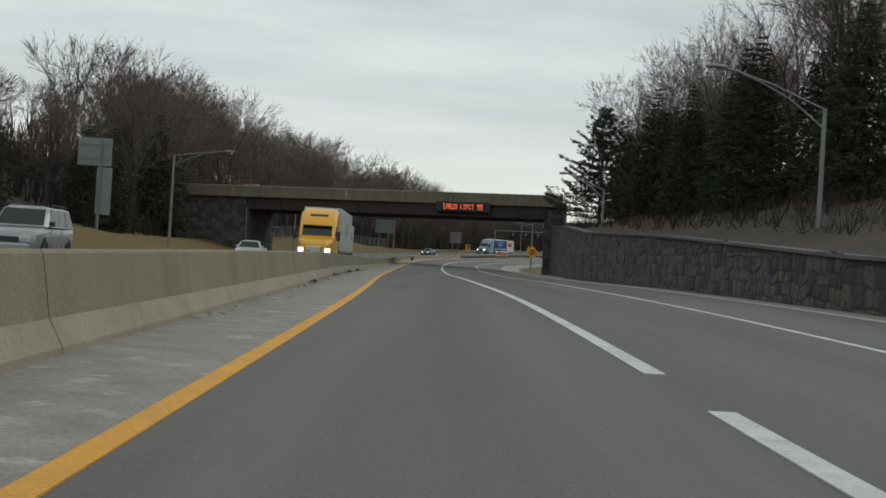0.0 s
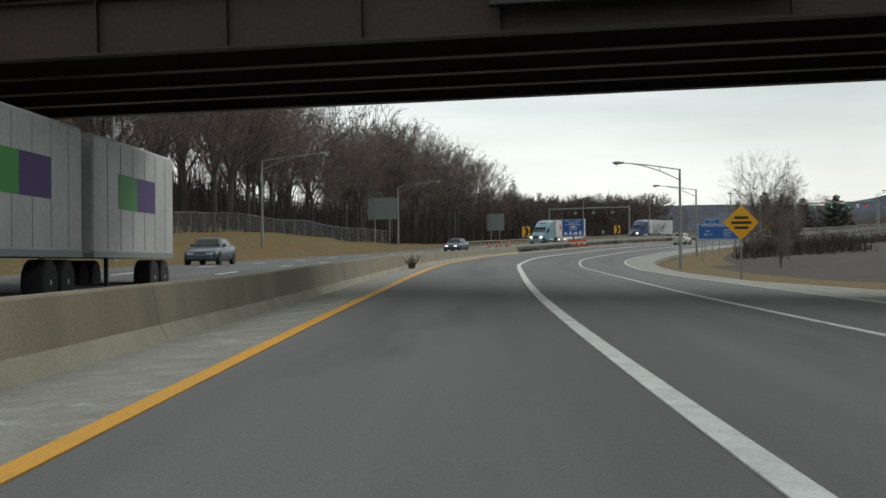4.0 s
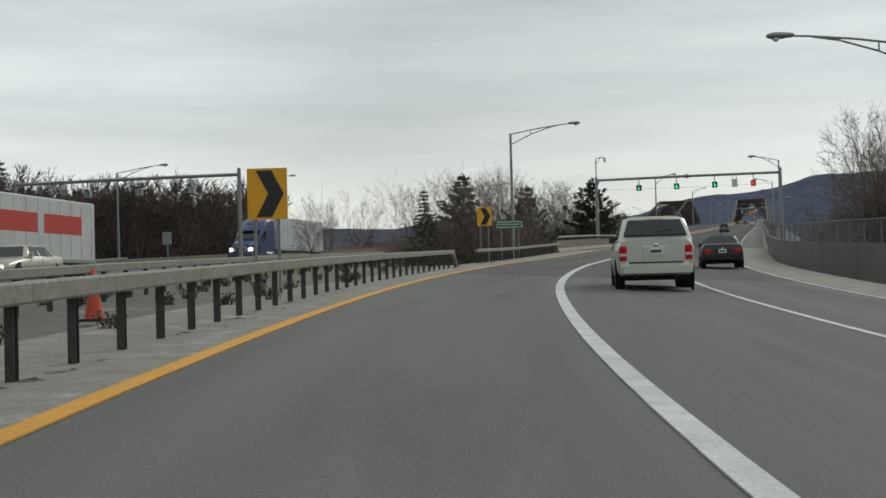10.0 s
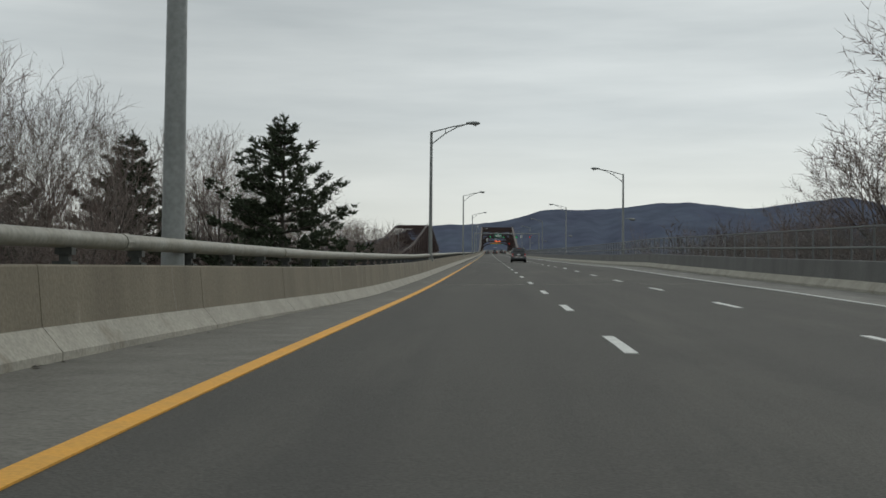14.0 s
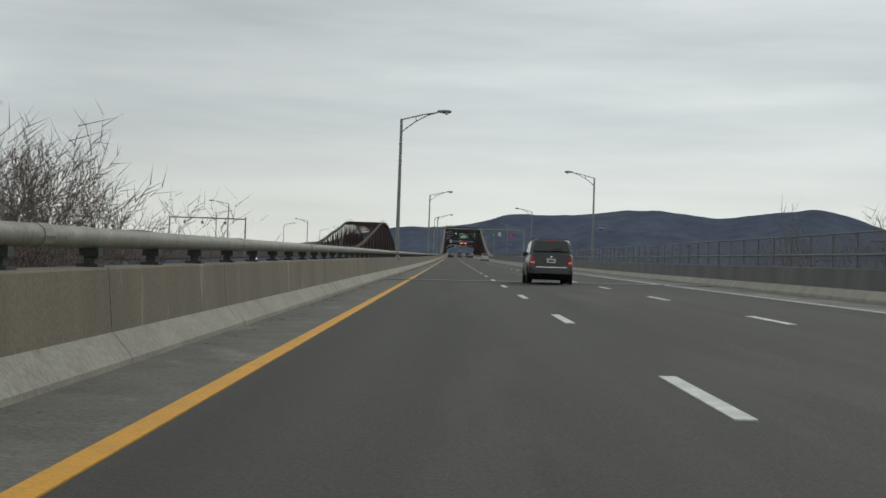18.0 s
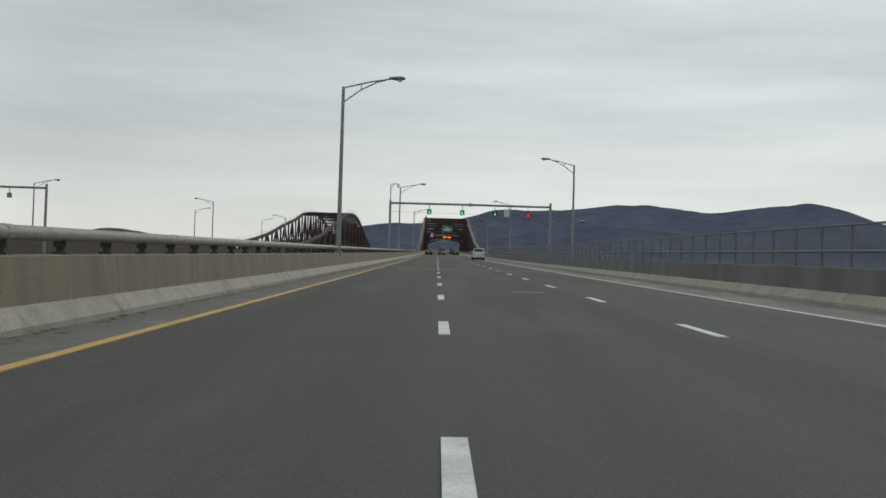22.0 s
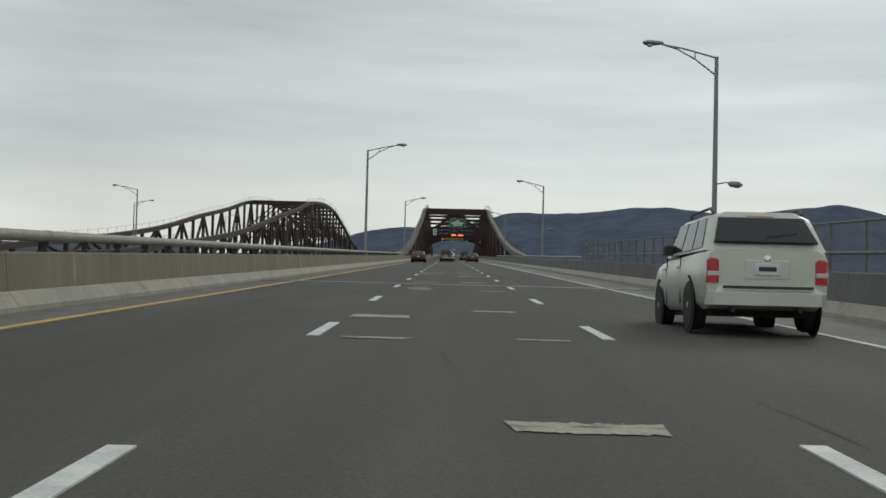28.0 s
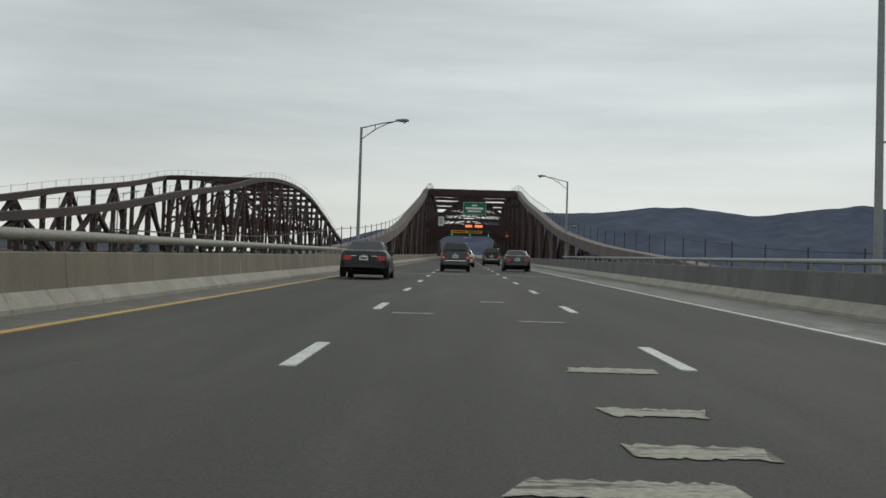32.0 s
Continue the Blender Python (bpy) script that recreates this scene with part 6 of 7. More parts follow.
def ridge(name, pts, dist, base, label, mat, y0):
    """A wooded ridge: (bearing in degrees to the right of the bridge's line, crest height)."""
    s = Shape()
    bs = np.arange(pts[0][0], pts[-1][0] + 0.01, 0.2)
    bx, hx = np.array([p[0] for p in pts], float), np.array([p[1] for p in pts], float)
    for b in bs:
        h = smooth_curve(b, bx, hx)
        h += noise.noise((b*1.3, dist, 0)) * 2.5 + noise.noise((b*6, dist, 0)) * 0.8
        for k in range(9):
            f = k / 8
            d = dist - 1100 * (1 - f) + 30 * noise.noise((b * 1, f * 5, 3))
            z = base + (h - base) * (f ** 0.8) * (1 if k == 8 else 1 - 0.03 * noise.noise((b, f * 4, 7)))
            s.v.append((math.sin(radians(b)) * d, y0 + math.cos(radians(b)) * d, z))
    for i in range(len(bs)-1):
        for k in range(8):
            a = i*9+k
            s.f.append((a, a+9, a+10, a+1))
    structure(name, s, mat, label, "hills", True)


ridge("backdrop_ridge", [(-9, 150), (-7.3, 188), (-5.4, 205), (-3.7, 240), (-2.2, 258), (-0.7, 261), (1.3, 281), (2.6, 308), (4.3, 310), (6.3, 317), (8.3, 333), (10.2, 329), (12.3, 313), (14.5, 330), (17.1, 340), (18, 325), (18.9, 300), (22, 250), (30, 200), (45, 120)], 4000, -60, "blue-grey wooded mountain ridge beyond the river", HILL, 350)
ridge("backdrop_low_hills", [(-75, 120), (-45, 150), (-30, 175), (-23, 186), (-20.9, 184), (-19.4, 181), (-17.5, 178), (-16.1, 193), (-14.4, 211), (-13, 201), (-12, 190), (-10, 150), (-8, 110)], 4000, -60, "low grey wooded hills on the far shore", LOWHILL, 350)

# ---- vehicles ----
def paint(name, c, metal=0.3, rough=0.32, coat=0.35):
    m = material(name, c, rough, metal, vary=0.04, size=0.8, fine=200)
    m.node_tree.nodes["Principled BSDF"].inputs["Coat Weight"].default_value = coat
    return m


HEADLIGHT = glow("headlight", (1.0, 0.95, 0.84), 2.2)
CHROME = plain("chrome_trim", (0.6, 0.6, 0.6), 0.15, 1.0)
TRIM = plain("dark_trim", (0.03, 0.03, 0.032), 0.6)
PLATE = plain("number_plate", (0.6, 0.62, 0.65), 0.4)
ARCH = plain("wheel_arch", (0.008, 0.008, 0.008), 0.9)
CLEAR = plain("clear_lamp_lens", (0.5, 0.5, 0.5), 0.1)


def wheel(t, x, y, r, w=0.22):
    s = 1 if x > 0 else -1
    m = Matrix.Translation((x, y, r)) @ Matrix.Rotation(radians(90 * s), 4, "Y")
    tyre = part("wheel", Shape().lathe([(r*.62, -w/2), (r*.93, -w/2), (r, -w/2 + .04), (r, w/2 - .04), (r*.93, w/2), (r*.62, w/2)], 24, m), RUBBER, t, "black tyre on an alloy rim", True)
    part("rim", Shape().lathe([(r*.62, w/2 - .03), (r*.6, w/2 - .01), (r*.54, w/2 - .05), (r*.16, w/2 - .03), (r*.12, w/2 + .005), (.02, w/2 + .005)], 20, m), RIM, tyre, smooth=True)
    for k in range(5):
        a = 2*math.pi*k/5
        part("spoke", Shape().box(-.035, .035, r*.12, r*.58, w/2 - .045, w/2 - .012, m @ Matrix.Rotation(a, 4, "Z")), RIM, tyre)


def panel(t, name, quad, mat, out=0.012, inset=0.0, label=""):
    """A flat pane or panel, a little proud of the four corners given."""
    q = [Vector(p) for p in quad]
    c = sum(q, Vector()) / 4
    n = (q[1] - q[0]).cross(q[3] - q[0]).normalized()
    q = [p + (c - p) * inset for p in q]
    s = Shape().add([p - n*.03 for p in q] + [p + n*out for p in q], [(3, 2, 1, 0), (4, 5, 6, 7), (0, 1, 5, 4), (1, 2, 6, 5), (2, 3, 7, 6), (3, 0, 4, 7)])
    return part(name, s, mat, t, label)


def blend(quad, a, b, c, d):
    """A sub-rectangle of a four-cornered face."""
    p = [Vector(x) for x in quad]
    f = lambda u, v: p[0].lerp(p[1], u).lerp(p[3].lerp(p[2], u), v)
    return [f(a, c), f(b, c), f(b, d), f(a, d)]


def car(name, label, category, m, L, W, H, body, cabin, mat, wheel_r=0.33, suv=False, lit=False, lower=None, group="", rails=False, brake=False):
    """body: (y, half width, underside, top) from the nose back; cabin: front foot, front top, rear top, rear foot (y), belt half width, roof half width."""
    t = thing(name, label, category, m, group)
    s = Shape()
    n = 12
    for y, w, zs, zb in body:
        mid = (zs + zb) / 2
        s.v += [(-.86*w, y, zs), (-.97*w, y, zs + .1), (-w, y, mid), (-.985*w, y, mid + (zb - mid)*.6), (-.94*w, y, zb - .05), (-.84*w, y, zb), (.84*w, y, zb), (.94*w, y, zb - .05), (.985*w, y, mid + (zb - mid)*.6), (w, y, mid), (.97*w, y, zs + .1), (.86*w, y, zs)]
    for i in range(len(body) - 1):
        s.f += [(i*n+j, i*n+(j+1) % n, (i+1)*n+(j+1) % n, (i+1)*n+j) for j in range(n)]
    s.f += [tuple(range(n)), tuple((len(body)-1)*n + j for j in range(n))]
    part("body", s, mat, t, smooth=True)
    y0, y1, y2, y3, wb, wt = cabin
    zb = [float(np.interp(-y, [-b[0] for b in body], [b[3] for b in body])) for y in (y0, y3)]
    belt = max(zb) - .02 if suv else float(np.interp(0, [-b[0] for b in body], [b[3] for b in body])) - .03
    c = Shape()
    rings = []
    for f in (0, .5, .85, 1.0):
        g = f if f < 1 else 1
        ww = wb + (wt - wb) * g
        ya, yb = y0 + (y1 - y0) * g, y3 + (y2 - y3) * g
        z = belt + (H - belt) * (g if f < 1 else 1.0)
        k = .10 if f < 1 else .22
        rings.append([(-ww + k, ya, z), (ww - k, ya, z), (ww, ya - k*1.6, z - (.0 if f < 1 else .05)), (ww, yb + k, z - (.0 if f < 1 else .05)), (ww - k, yb, z), (-ww + k, yb, z), (-ww, yb + k, z - (.0 if f < 1 else .05)), (-ww, ya - k*1.6, z - (.0 if f < 1 else .05))])
    for r in rings:
        c.v += r
    for i in range(len(rings) - 1):
        c.f += [(i*8+j, i*8+(j+1) % 8, (i+1)*8+(j+1) % 8, (i+1)*8+j) for j in range(8)]
    c.f.append(tuple(24 + j for j in range(8)))
    part("cabin", c, mat, t, smooth=True)
    q = lambda g: (y0 + (y1-y0)*g, y3 + (y2-y3)*g, wb + (wt-wb)*g, belt + (H-belt)*g)
    a0, b0, w0, z0 = q(.08)
    a1, b1, w1, z1 = q(.84)
    panel(t, "windscreen", [(w0-.1, a0, z0), (-w0+.1, a0, z0), (-w1+.12, a1, z1), (w1-.12, a1, z1)], GLASS)
    rear = part_rear = panel(t, "rear_window", [(-w0+.12, b0, z0 + (.08 if suv else 0)), (w0-.12, b0, z0 + (.08 if suv else 0)), (w1-.12, b1, z1), (-w1+.12, b1, z1)], GLASS)
    for sd in (1, -1):
        quad = [(sd*w0, b0 + .22, z0), (sd*w0, a0 - .42, z0), (sd*w1, a1 - .12, z1), (sd*w1, b1 + .12, z1)]
        cuts = ((0, .26), (.3, .62), (.66, 1)) if suv else ((.0, .14), (.18, .55), (.59, 1))
        for u0, u1 in cuts:
            f = blend(quad, u0, u1, 0, 1)
            panel(t, "side_window", f if sd > 0 else [f[1], f[0], f[3], f[2]], GLASS)
        for k, yy in enumerate((b0 + .5*(a0 - b0), a0 - .35)):
            wy = float(np.interp(-yy, [-b[0] for b in body], [b[1] for b in body]))
            part("door_seam", Shape().box(sd*wy*.985 - .008, sd*wy*.985 + .008, yy - .006, yy + .006, .38, belt - .02), ARCH, t)
            part("door_handle", Shape().box(sd*wy*.975 - .03, sd*wy*.975 + .03, yy + .12, yy + .32, belt - .2, belt - .16, cut=.01), mat, t)
        mir = part("mirror", Shape().box(sd*(w0 + .05) - .09, sd*(w0 + .05) + .12*0 + .09, a0 - .5, a0 - .36, belt + .02, belt + .19, cut=.03), TRIM if suv else mat, t)
        wf = body[2][1]
        for yy in (L/2 - wheel_r*2.5, -L/2 + wheel_r*2.6):
            wy = float(np.interp(-yy, [-b[0] for b in body], [b[1] for b in body]))
            part("wheel_arch", Shape().lathe([(wheel_r*1.16, -.02), (wheel_r*1.2, .012), (wheel_r*1.0, .012)], 24, Matrix.Translation((sd*wy*.985, yy, wheel_r*1.02)) @ Matrix.Rotation(radians(90*sd), 4, "Y")), ARCH, t)
            wheel(t, sd*(wy - .10), yy, wheel_r)
        # lamps
        yb_, wy, zt = body[-1][0], body[-1][1], body[-1][3]
        zl = zt - (.16 if suv else .12)
        lamp = part("tail_lamp", Shape().box(sd*wy*(.89 if suv else .78) - (.085 if suv else .14), sd*wy*(.89 if suv else .78) + (.085 if suv else .17), yb_ - .03, yb_ + .14, zl - (.3 if suv else .16), zl + (.04 if suv else .0), cut=.03), REDLAMP, t, "red tail lamp")
        if suv:
            part("reversing_lens", Shape().box(sd*wy*.89 - .075, sd*wy*.89 + .09, yb_ - .036, yb_ + .1, zl - .2, zl - .14, cut=.01), CLEAR, lamp, "clear reversing lens")
        yf, wfr, zf = body[0][0], body[0][1], body[0][3]
        part("headlamp", Shape().box(sd*wfr*.72 - .18, sd*wfr*.72 + .18, yf - .12, yf + .04, zf - .2, zf - .04, cut=.03), HEADLIGHT if lit else CLEAR, t, "lit headlamp" if lit else "")
        part("exhaust" if sd > 0 else "tow_eye", Shape().tube([(sd*wy*.55, yb_ - .02, .3), (sd*wy*.55, yb_ + .2, .3)], .035, n=8), TRIM, t)
        if rails:
            part("roof_rail", Shape().tube([(sd*(wt - .06), y1 - .35, H - .02), (sd*(wt - .06), y1 - .5, H + .06), (sd*(wt - .06), y2 + .25, H + .06), (sd*(wt - .06), y2 + .1, H - .02)], .02, n=6), TRIM, t)
    yb_, wy, zt = body[-1][0], body[-1][1], body[-1][3]
    zp = .86 if suv else .72
    pl = part("number_plate", Shape().box(-.17, .17, yb_ - .035, yb_ - .005, zp - .08, zp + .08, cut=.008), PLATE, t)
    part("plate_bar", Shape().box(-.12, .12, yb_ - .042, yb_ - .034, zp - .03, zp + .03), TRIM, pl)
    part("plate_recess", Shape().box(-.32, .32, yb_ - .012, yb_ + .02, zp - .13, zp + .13, cut=.02), lower or mat, t)
    part("rear_bumper", Shape().box(-wy*.98, wy*.98, yb_ - .09, yb_ + .25, .36, .62, cut=.09), lower or mat, t)
    part("bumper_strip", Shape().box(-wy*.74, wy*.74, yb_ - .098, yb_ - .08, .585, .625, cut=.005), CHROME if suv and lower is None else TRIM, t)
    part("badge", Shape().lathe([(.05, 0), (.055, .01), (.02, .015)], 14, Matrix.Translation((0, yb_ - .0, zt - .12)) @ Matrix.Rotation(radians(90), 4, "X")), CHROME, t)
    part("front_bumper", Shape().box(-body[0][1]*.97, body[0][1]*.97, body[0][0] - .2, body[0][0] + .09, .28, .56, cut=.06), lower or mat, t)
    part("grille", Shape().box(-.38, .38, body[0][0] - .05, body[0][0] + .02, body[0][3] - .24, body[0][3] - .06, cut=.02), TRIM, t)
    part("underside", Shape().box(-wy*.85, wy*.85, -L/2 + .35, L/2 - .35, .2, .36), ARCH, t)
    if suv:
        part("rear_wiper", Shape().bar((0, b0 - .03, z0 + .14), (.42, b0 - .02, z0 + .2), .02, .03), TRIM, t)
        part("high_brake_lamp", Shape().box(-.2, .2, y2 - .06, y2 + .02, H - .1, H - .06), REDLAMP, t)
    else:
        part("aerial_fin", Shape().box(-.02, .02, y2 - .02, y2 + .16, H - .03, H + .05, cut=.01), mat, t)
    return t


def sedan(label, m, colour, L=4.9, W=1.86, H=1.46, lit=False, name="sedan_car", lip=False):
    w = W/2
    body = [(L/2, w*.74, .34, .66), (L/2 - .12, w*.9, .26, .74), (L/2 - .6, w*.98, .22, .82), (L/2 - 1.25, w, .22, .93), (0.35, w, .22, .97), (-.9, w, .22, .99), (-L/2 + .95, w, .24, 1.02), (-L/2 + .3, w*.96, .28, 1.05), (-L/2 + .06, w*.93, .34, 1.0), (-L/2, w*.88, .40, .92)]
    cab = (L/2 - 1.45, .38, -1.02, -L/2 + .62, w*.9, w*.66)
    t = car(name, label, "car", m, L, W, H, body, cab, colour, .33, False, lit)
    if lip:
        part("boot_strip", Shape().box(-.5, .5, -L/2 - .012, -L/2 + .02, .79, .81), CHROME, t)
    return t


def suv(label, m, colour, L=4.4, W=1.8, H=1.74, lit=False, lower=None, name="suv_car", roof=.8, rake=.4):
    w = W/2
    body = [(L/2, w*.8, .4, .82), (L/2 - .1, w*.93, .32, .94), (L/2 - .5, w*.99, .28, 1.02), (L/2 - 1.05, w, .28, 1.08), (0.2, w, .28, 1.1), (-1.0, w, .28, 1.12), (-L/2 + .35, w*.98, .3, 1.14), (-L/2 + .08, w*.95, .36, 1.14), (-L/2, w*.92, .42, 1.12)]
    cab = (L/2 - 1.15, .42, -L/2 + rake, -L/2 + .04, w*.93, w*roof)
    return car(name, label, "car", m, L, W, H, body, cab, colour, .355, True, lit, lower, rails=True)


BLACKP = paint("black_car_paint", (0.004, 0.004, 0.006), 0.0, 0.3, 0.05)
GREYP = paint("dark_grey_car_paint", (0.028, 0.032, 0.038), 0.1)
SILVERP = paint("silver_beige_car_paint", (0.5, 0.53, 0.47), 0.25)
BLUEP = paint("slate_blue_car_paint", (0.06, 0.085, 0.11))
GOLDP = paint("champagne_car_paint", (0.42, 0.40, 0.34), 0.5)
REDP = paint("red_car_paint", (0.4, 0.02, 0.02))
GREENP = paint("dark_green_car_paint", (0.008, 0.014, 0.013), 0.0, 0.25)

suv("dark grey sport utility car with roof rails and chrome strip", station(188.9, 5.7), GREYP)
suv("silver sport utility car with red tail lamps and roof rails", station(441.1, 9.7), SILVERP, 4.35, 1.82, 1.68, lower=SILVERP, roof=.76, rake=.5)
sedan("black executive saloon with glowing red tail lamps", station(587.2, 1.5), BLACKP, 5.1, 1.9, 1.48, lip=True)
suv("dark grey sport utility car ahead on the bridge", station(615, 4.9), GREYP)
sedan("dark green saloon car on the bridge", station(624.5, 9.05), GREENP, 4.8, 1.82, 1.44)
sedan("champagne saloon car on the bridge", station(645.5, 5.5), GOLDP, 4.8, 1.8, 1.47)
suv("black boxy sport utility car on the bridge", station(669.5, 8.4), BLACKP, 4.3, 1.8, 1.75)
sedan("black saloon car in the outer lane", station(-15.5, 9.5), BLACKP, 4.7, 1.8, 1.44)
suv("pale silver sport utility car in the middle lane of the curve", station(-42.2, 5.8), SILVERP, 4.35, 1.82, 1.68, lower=SILVERP, roof=.76, rake=.5)
back = lambda y, u: station(y, u, 0, 180)
suv("silver sport utility car on the opposite carriageway", back(-277, -11.2), paint("silver_car_paint", (0.33, 0.35, 0.36), .5), 4.6, 1.85, 1.78)
sedan("white saloon car with headlamps lit on the opposite carriageway", back(-238, -9.8), paint("pearl_car_paint", (0.5, 0.52, 0.53), .2), lit=True)
sedan("slate blue saloon car on the opposite carriageway", back(-160.5, -13.0), BLUEP)
sedan("slate blue saloon car with headlamps lit before the lorry", back(-93, -10.8), BLUEP, lit=True)
sedan("pale saloon car with headlamps lit on the opposite carriageway", back(-25.5, -18.6), GOLDP, lit=True)


def pickup(label, m):
    t = sedan(label, m, REDP, 5.2, 1.9, 1.75, name="pickup_truck")
    return t


pickup("red pickup truck on the overpass", ov.matrix_basis @ Matrix.Translation((-18, -1.8, 6.52)) @ Matrix.Rotation(radians(90), 4, "Z"))


def lorry(label, m, cab, stripe_mat, trailers, marks):
    """A long-nosed tractor with a sleeper and one or two box trailers; local +y is ahead."""
    t = thing("lorry", label, "lorry", m)
    s = Shape()
    for y, w, z0, z1 in ((0, .55, .75, 1.35), (-.15, .85, .6, 1.55), (-.9, 1.05, .55, 1.75), (-1.7, 1.12, .55, 1.95)):
        s.v += [(-w, y, z0), (-w, y, z1 - .18), (-w*.8, y, z1), (w*.8, y, z1), (w, y, z1 - .18), (w, y, z0)]
    for i in range(3):
        s.f += [(i*6+j, i*6+(j+1) % 6, (i+1)*6+(j+1) % 6, (i+1)*6+j) for j in range(6)]
    s.f += [tuple(range(6)), tuple(18 + j for j in range(6))]
    part("bonnet", s, cab, t, smooth=True)
    c = Shape()
    for y, w, z0, z1 in ((-1.6, 1.14, .55, 1.98), (-2.3, 1.18, .55, 2.75), (-2.7, 1.2, .55, 3.15), (-3.6, 1.22, .55, 3.75), (-4.4, 1.22, .55, 3.9), (-5.0, 1.22, .55, 3.9)):
        c.v += [(-w, y, z0), (-w, y, z1 - .25), (-w*.82, y, z1), (w*.82, y, z1), (w, y, z1 - .25), (w, y, z0)]
    for i in range(5):
        c.f += [(i*6+j, i*6+(j+1) % 6, (i+1)*6+(j+1) % 6, (i+1)*6+j) for j in range(6)]
    c.f += [tuple(range(6)), tuple(30 + j for j in range(6))]
    part("cab", c, cab, t, smooth=True)
    panel(t, "windscreen", [(.98, -1.64, 2.03), (-.98, -1.64, 2.03), (-.95, -2.26, 2.68), (.95, -2.26, 2.68)], GLASS, .03)
    part("sun_visor", Shape().box(-.98, .98, -2.3, -2.02, 2.7, 2.78, cut=.02), cab, t)
    panel(t, "roof_vent", [(.6, -2.98, 3.32), (-.6, -2.98, 3.32), (-.6, -3.2, 3.46), (.6, -3.2, 3.46)], TRIM, .03)
    for sd in (1, -1):
        q = [(sd*1.2, -3.0, 2.0), (sd*1.18, -2.2, 2.0), (sd*1.2, -2.55, 2.65), (sd*1.22, -3.0, 2.65)]
        panel(t, "side_window", q if sd > 0 else [q[1], q[0], q[3], q[2]], GLASS, .02)
        part("headlamp", Shape().box(sd*.84 - .2, sd*.84 + .18, -.32, -.06, .92, 1.2, cut=.05), HEADLIGHT, t, "lit headlamp")
        part("mirror", Shape().box(sd*1.42 - .12, sd*1.42 + .12, -1.75, -1.6, 1.75, 2.35, cut=.03), TRIM, t)
        part("mirror_arm", Shape().bar((sd*1.18, -1.75, 2.2), (sd*1.4, -1.68, 2.2), .03, .03), TRIM, t)
        part("fuel_tank", Shape().tube([(sd*.98, -3.0, .72), (sd*.98, -4.5, .72)], .3, n=14), CHROME, t)
        wheel(t, sd*1.05, -.95, .5, .3)
        for yy in (-5.6, -6.8):
            wheel(t, sd*1.0, yy, .5, .5)
        part("fairing", Shape().box(sd*1.18 - .03, sd*1.18 + .03, -5.4, -3.2, .45, 1.0, cut=.01), cab, t)
    part("grille", Shape().box(-.5, .5, -.08, .06, .85, 1.3, cut=.03), CHROME, t, "chrome radiator grille")
    for k in range(5):
        part("grille_bar", Shape().box(-.46, .46, .055, .075, .9 + .08*k, .925 + .08*k), TRIM, t)
    part("bumper", Shape().box(-1.15, 1.15, -.25, .16, .35, .72, cut=.07), cab, t)
    part("chassis", Shape().box(-.45, .45, -7.6, -1.0, .7, .95), TRIM, t)
    y = -5.9
    for length in trailers:
        tr_ = part("trailer", Shape().box(-1.28, 1.28, y - length, y, 1.15, 4.05, cut=.05), TRAILER, t, "white box trailer")
        for k in range(int(length / 1.2)):
            for sd in (1, -1):
                part("panel_seam", Shape().box(sd*1.283 - .006, sd*1.283 + .006, y - 1.2*(k+1) - .01, y - 1.2*(k+1) + .01, 1.25, 3.95), SIGNBACK, tr_)
        part("skirt_rail", Shape().box(-1.29, 1.29, y - length, y, 1.05, 1.2), SIGNBACK, t)
        for yy in (y - length + 1.0, y - length + 2.2):
            for sd in (1, -1):
                wheel(t, sd*1.02, yy, .5, .5)
        part("landing_gear", Shape().box(-.9, -.8, y - 2.6, y - 2.5, .3, 1.1).box(.8, .9, y - 2.6, y - 2.5, .3, 1.1), TRIM, t)
        for x0, x1, z0, z1, mt in marks:
            for sd in (1, -1):
                a, b = y - length/2 - x1*sd, y - length/2 - x0*sd
                part("lettering_bar", Shape().box(sd*1.286 - .004, sd*1.286 + .004, min(a, b), max(a, b), z0, z1), mt, tr_, "plain bar where lettering stands")
        y -= length + .9
    return t


TRAILER = material("white_trailer_skin", (0.52, 0.54, 0.53), 0.5, 0.1, vary=0.08, size=1.5, fine=8, second=(0.42, 0.43, 0.42))
YCAB = paint("yellow_cab_paint", (0.78, 0.40, 0.01), 0.0, .35)
WCAB = paint("white_cab_paint", (0.6, 0.61, 0.6), 0.0, .35)
TCAB = paint("pale_blue_cab_paint", (0.16, 0.27, 0.34), 0.1, .35)
NCAB = paint("navy_cab_paint", (0.02, 0.04, 0.12), 0.1, .35)
REDMARK = plain("red_lettering", (0.45, 0.03, 0.02), .6)
PURPLE = plain("purple_lettering", (0.06, 0.02, 0.16), .6)
GREENMARK = plain("green_lettering", (0.05, 0.32, 0.06), .6)
GREYMARK = plain("grey_lettering", (0.2, 0.24, 0.22), .6)
lorry("yellow long-nosed lorry with a white box trailer, headlamps lit", back(-243, -5.0), YCAB, YCAB, (14.6,), ((-2.2, -.8, 2.3, 3.3, GREYMARK), (.2, 1.5, 2.0, 3.1, GREYMARK)))
lorry("white lorry pulling two short white trailers, headlamps lit", back(-206.5, -8.1), WCAB, WCAB, (8.2, 8.2), ((-1.9, .1, 2.3, 3.2, PURPLE), (.1, 1.9, 2.3, 3.2, GREENMARK)))
lorry("pale blue lorry with a white trailer bearing red lettering", back(-30, -22.3), TCAB, TCAB, (12.5,), ((-4.6, -.4, 2.4, 3.3, REDMARK), (.3, 4.6, 2.4, 3.3, REDMARK)))
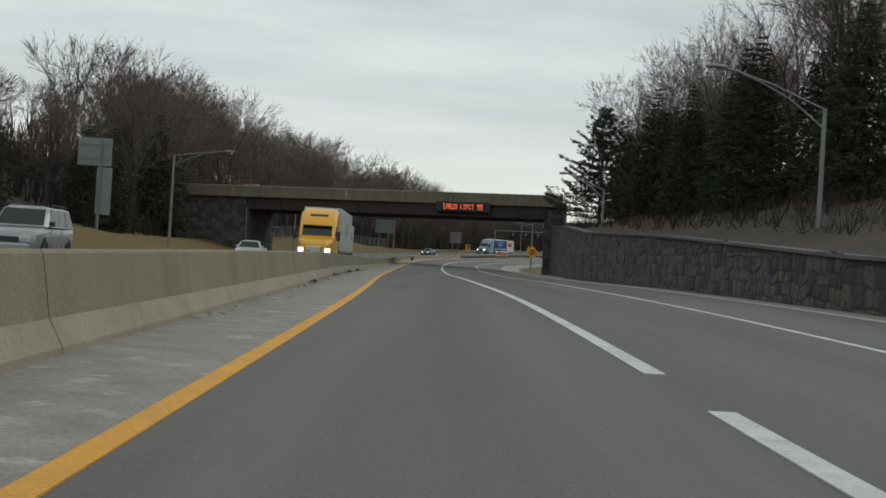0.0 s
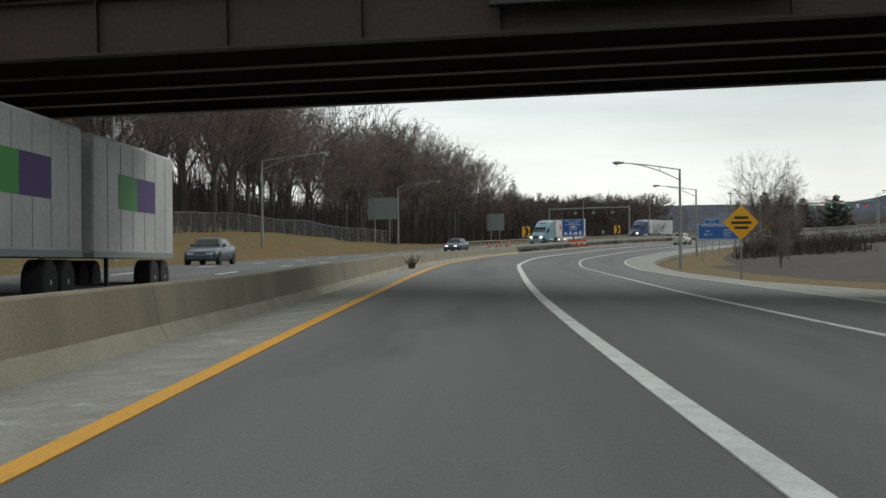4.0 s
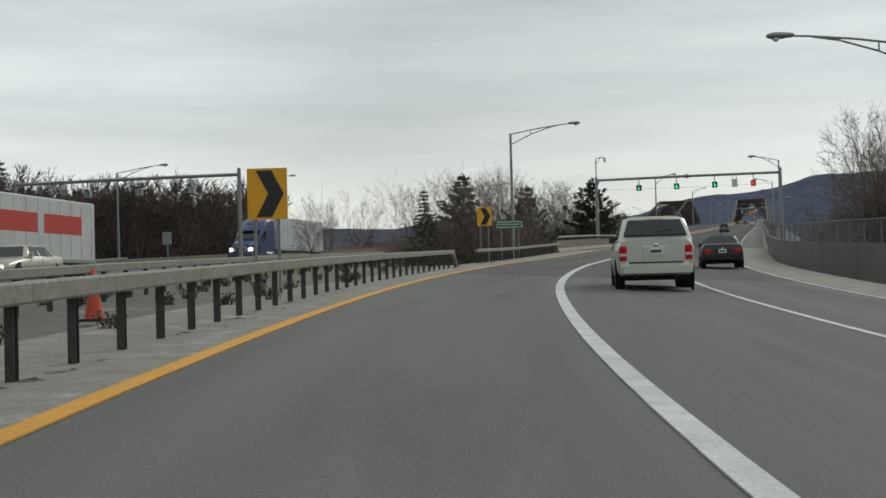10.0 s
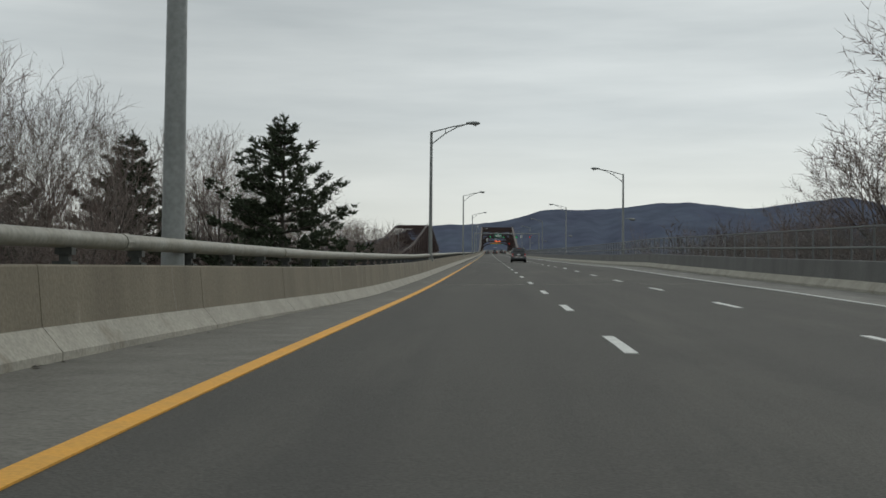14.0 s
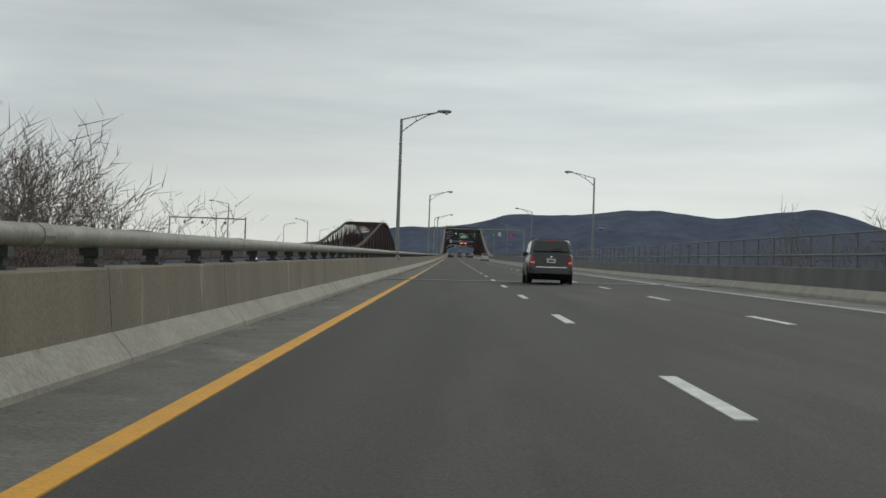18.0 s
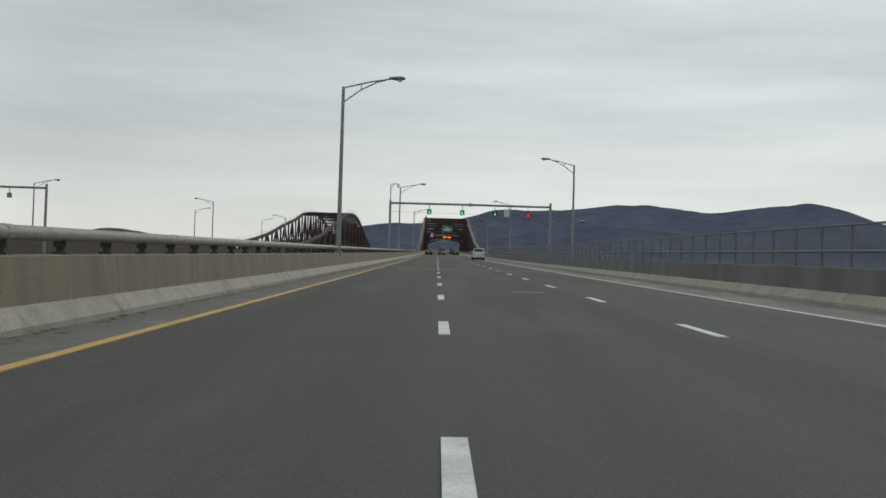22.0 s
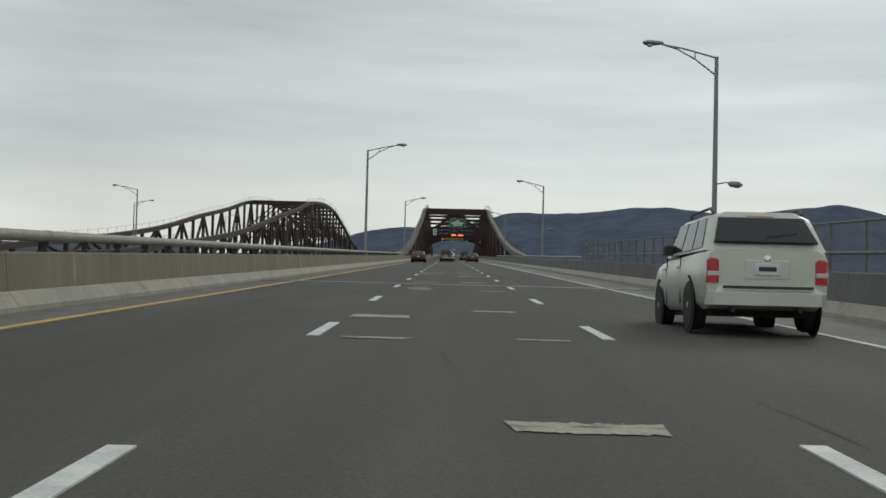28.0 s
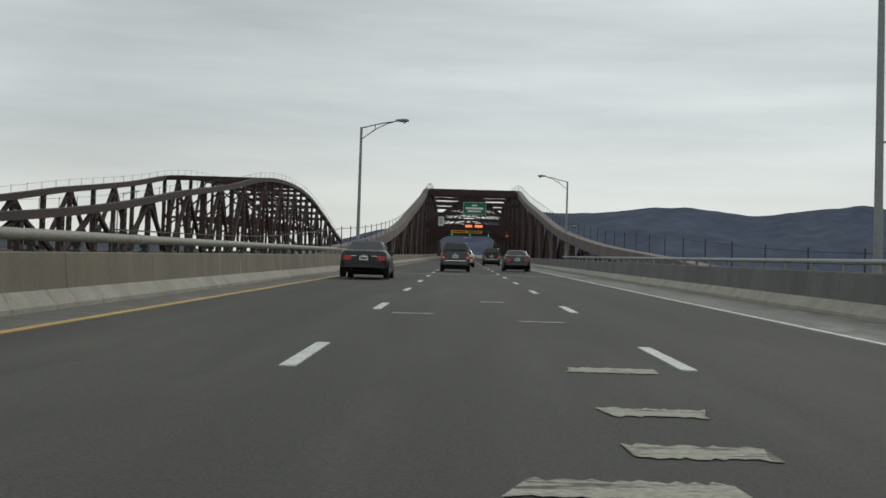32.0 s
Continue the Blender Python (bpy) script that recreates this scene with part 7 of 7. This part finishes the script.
lorry("navy blue lorry with a grey trailer on the opposite bridge approach", back(30, -30.5), NCAB, NCAB, (12.5,), ())
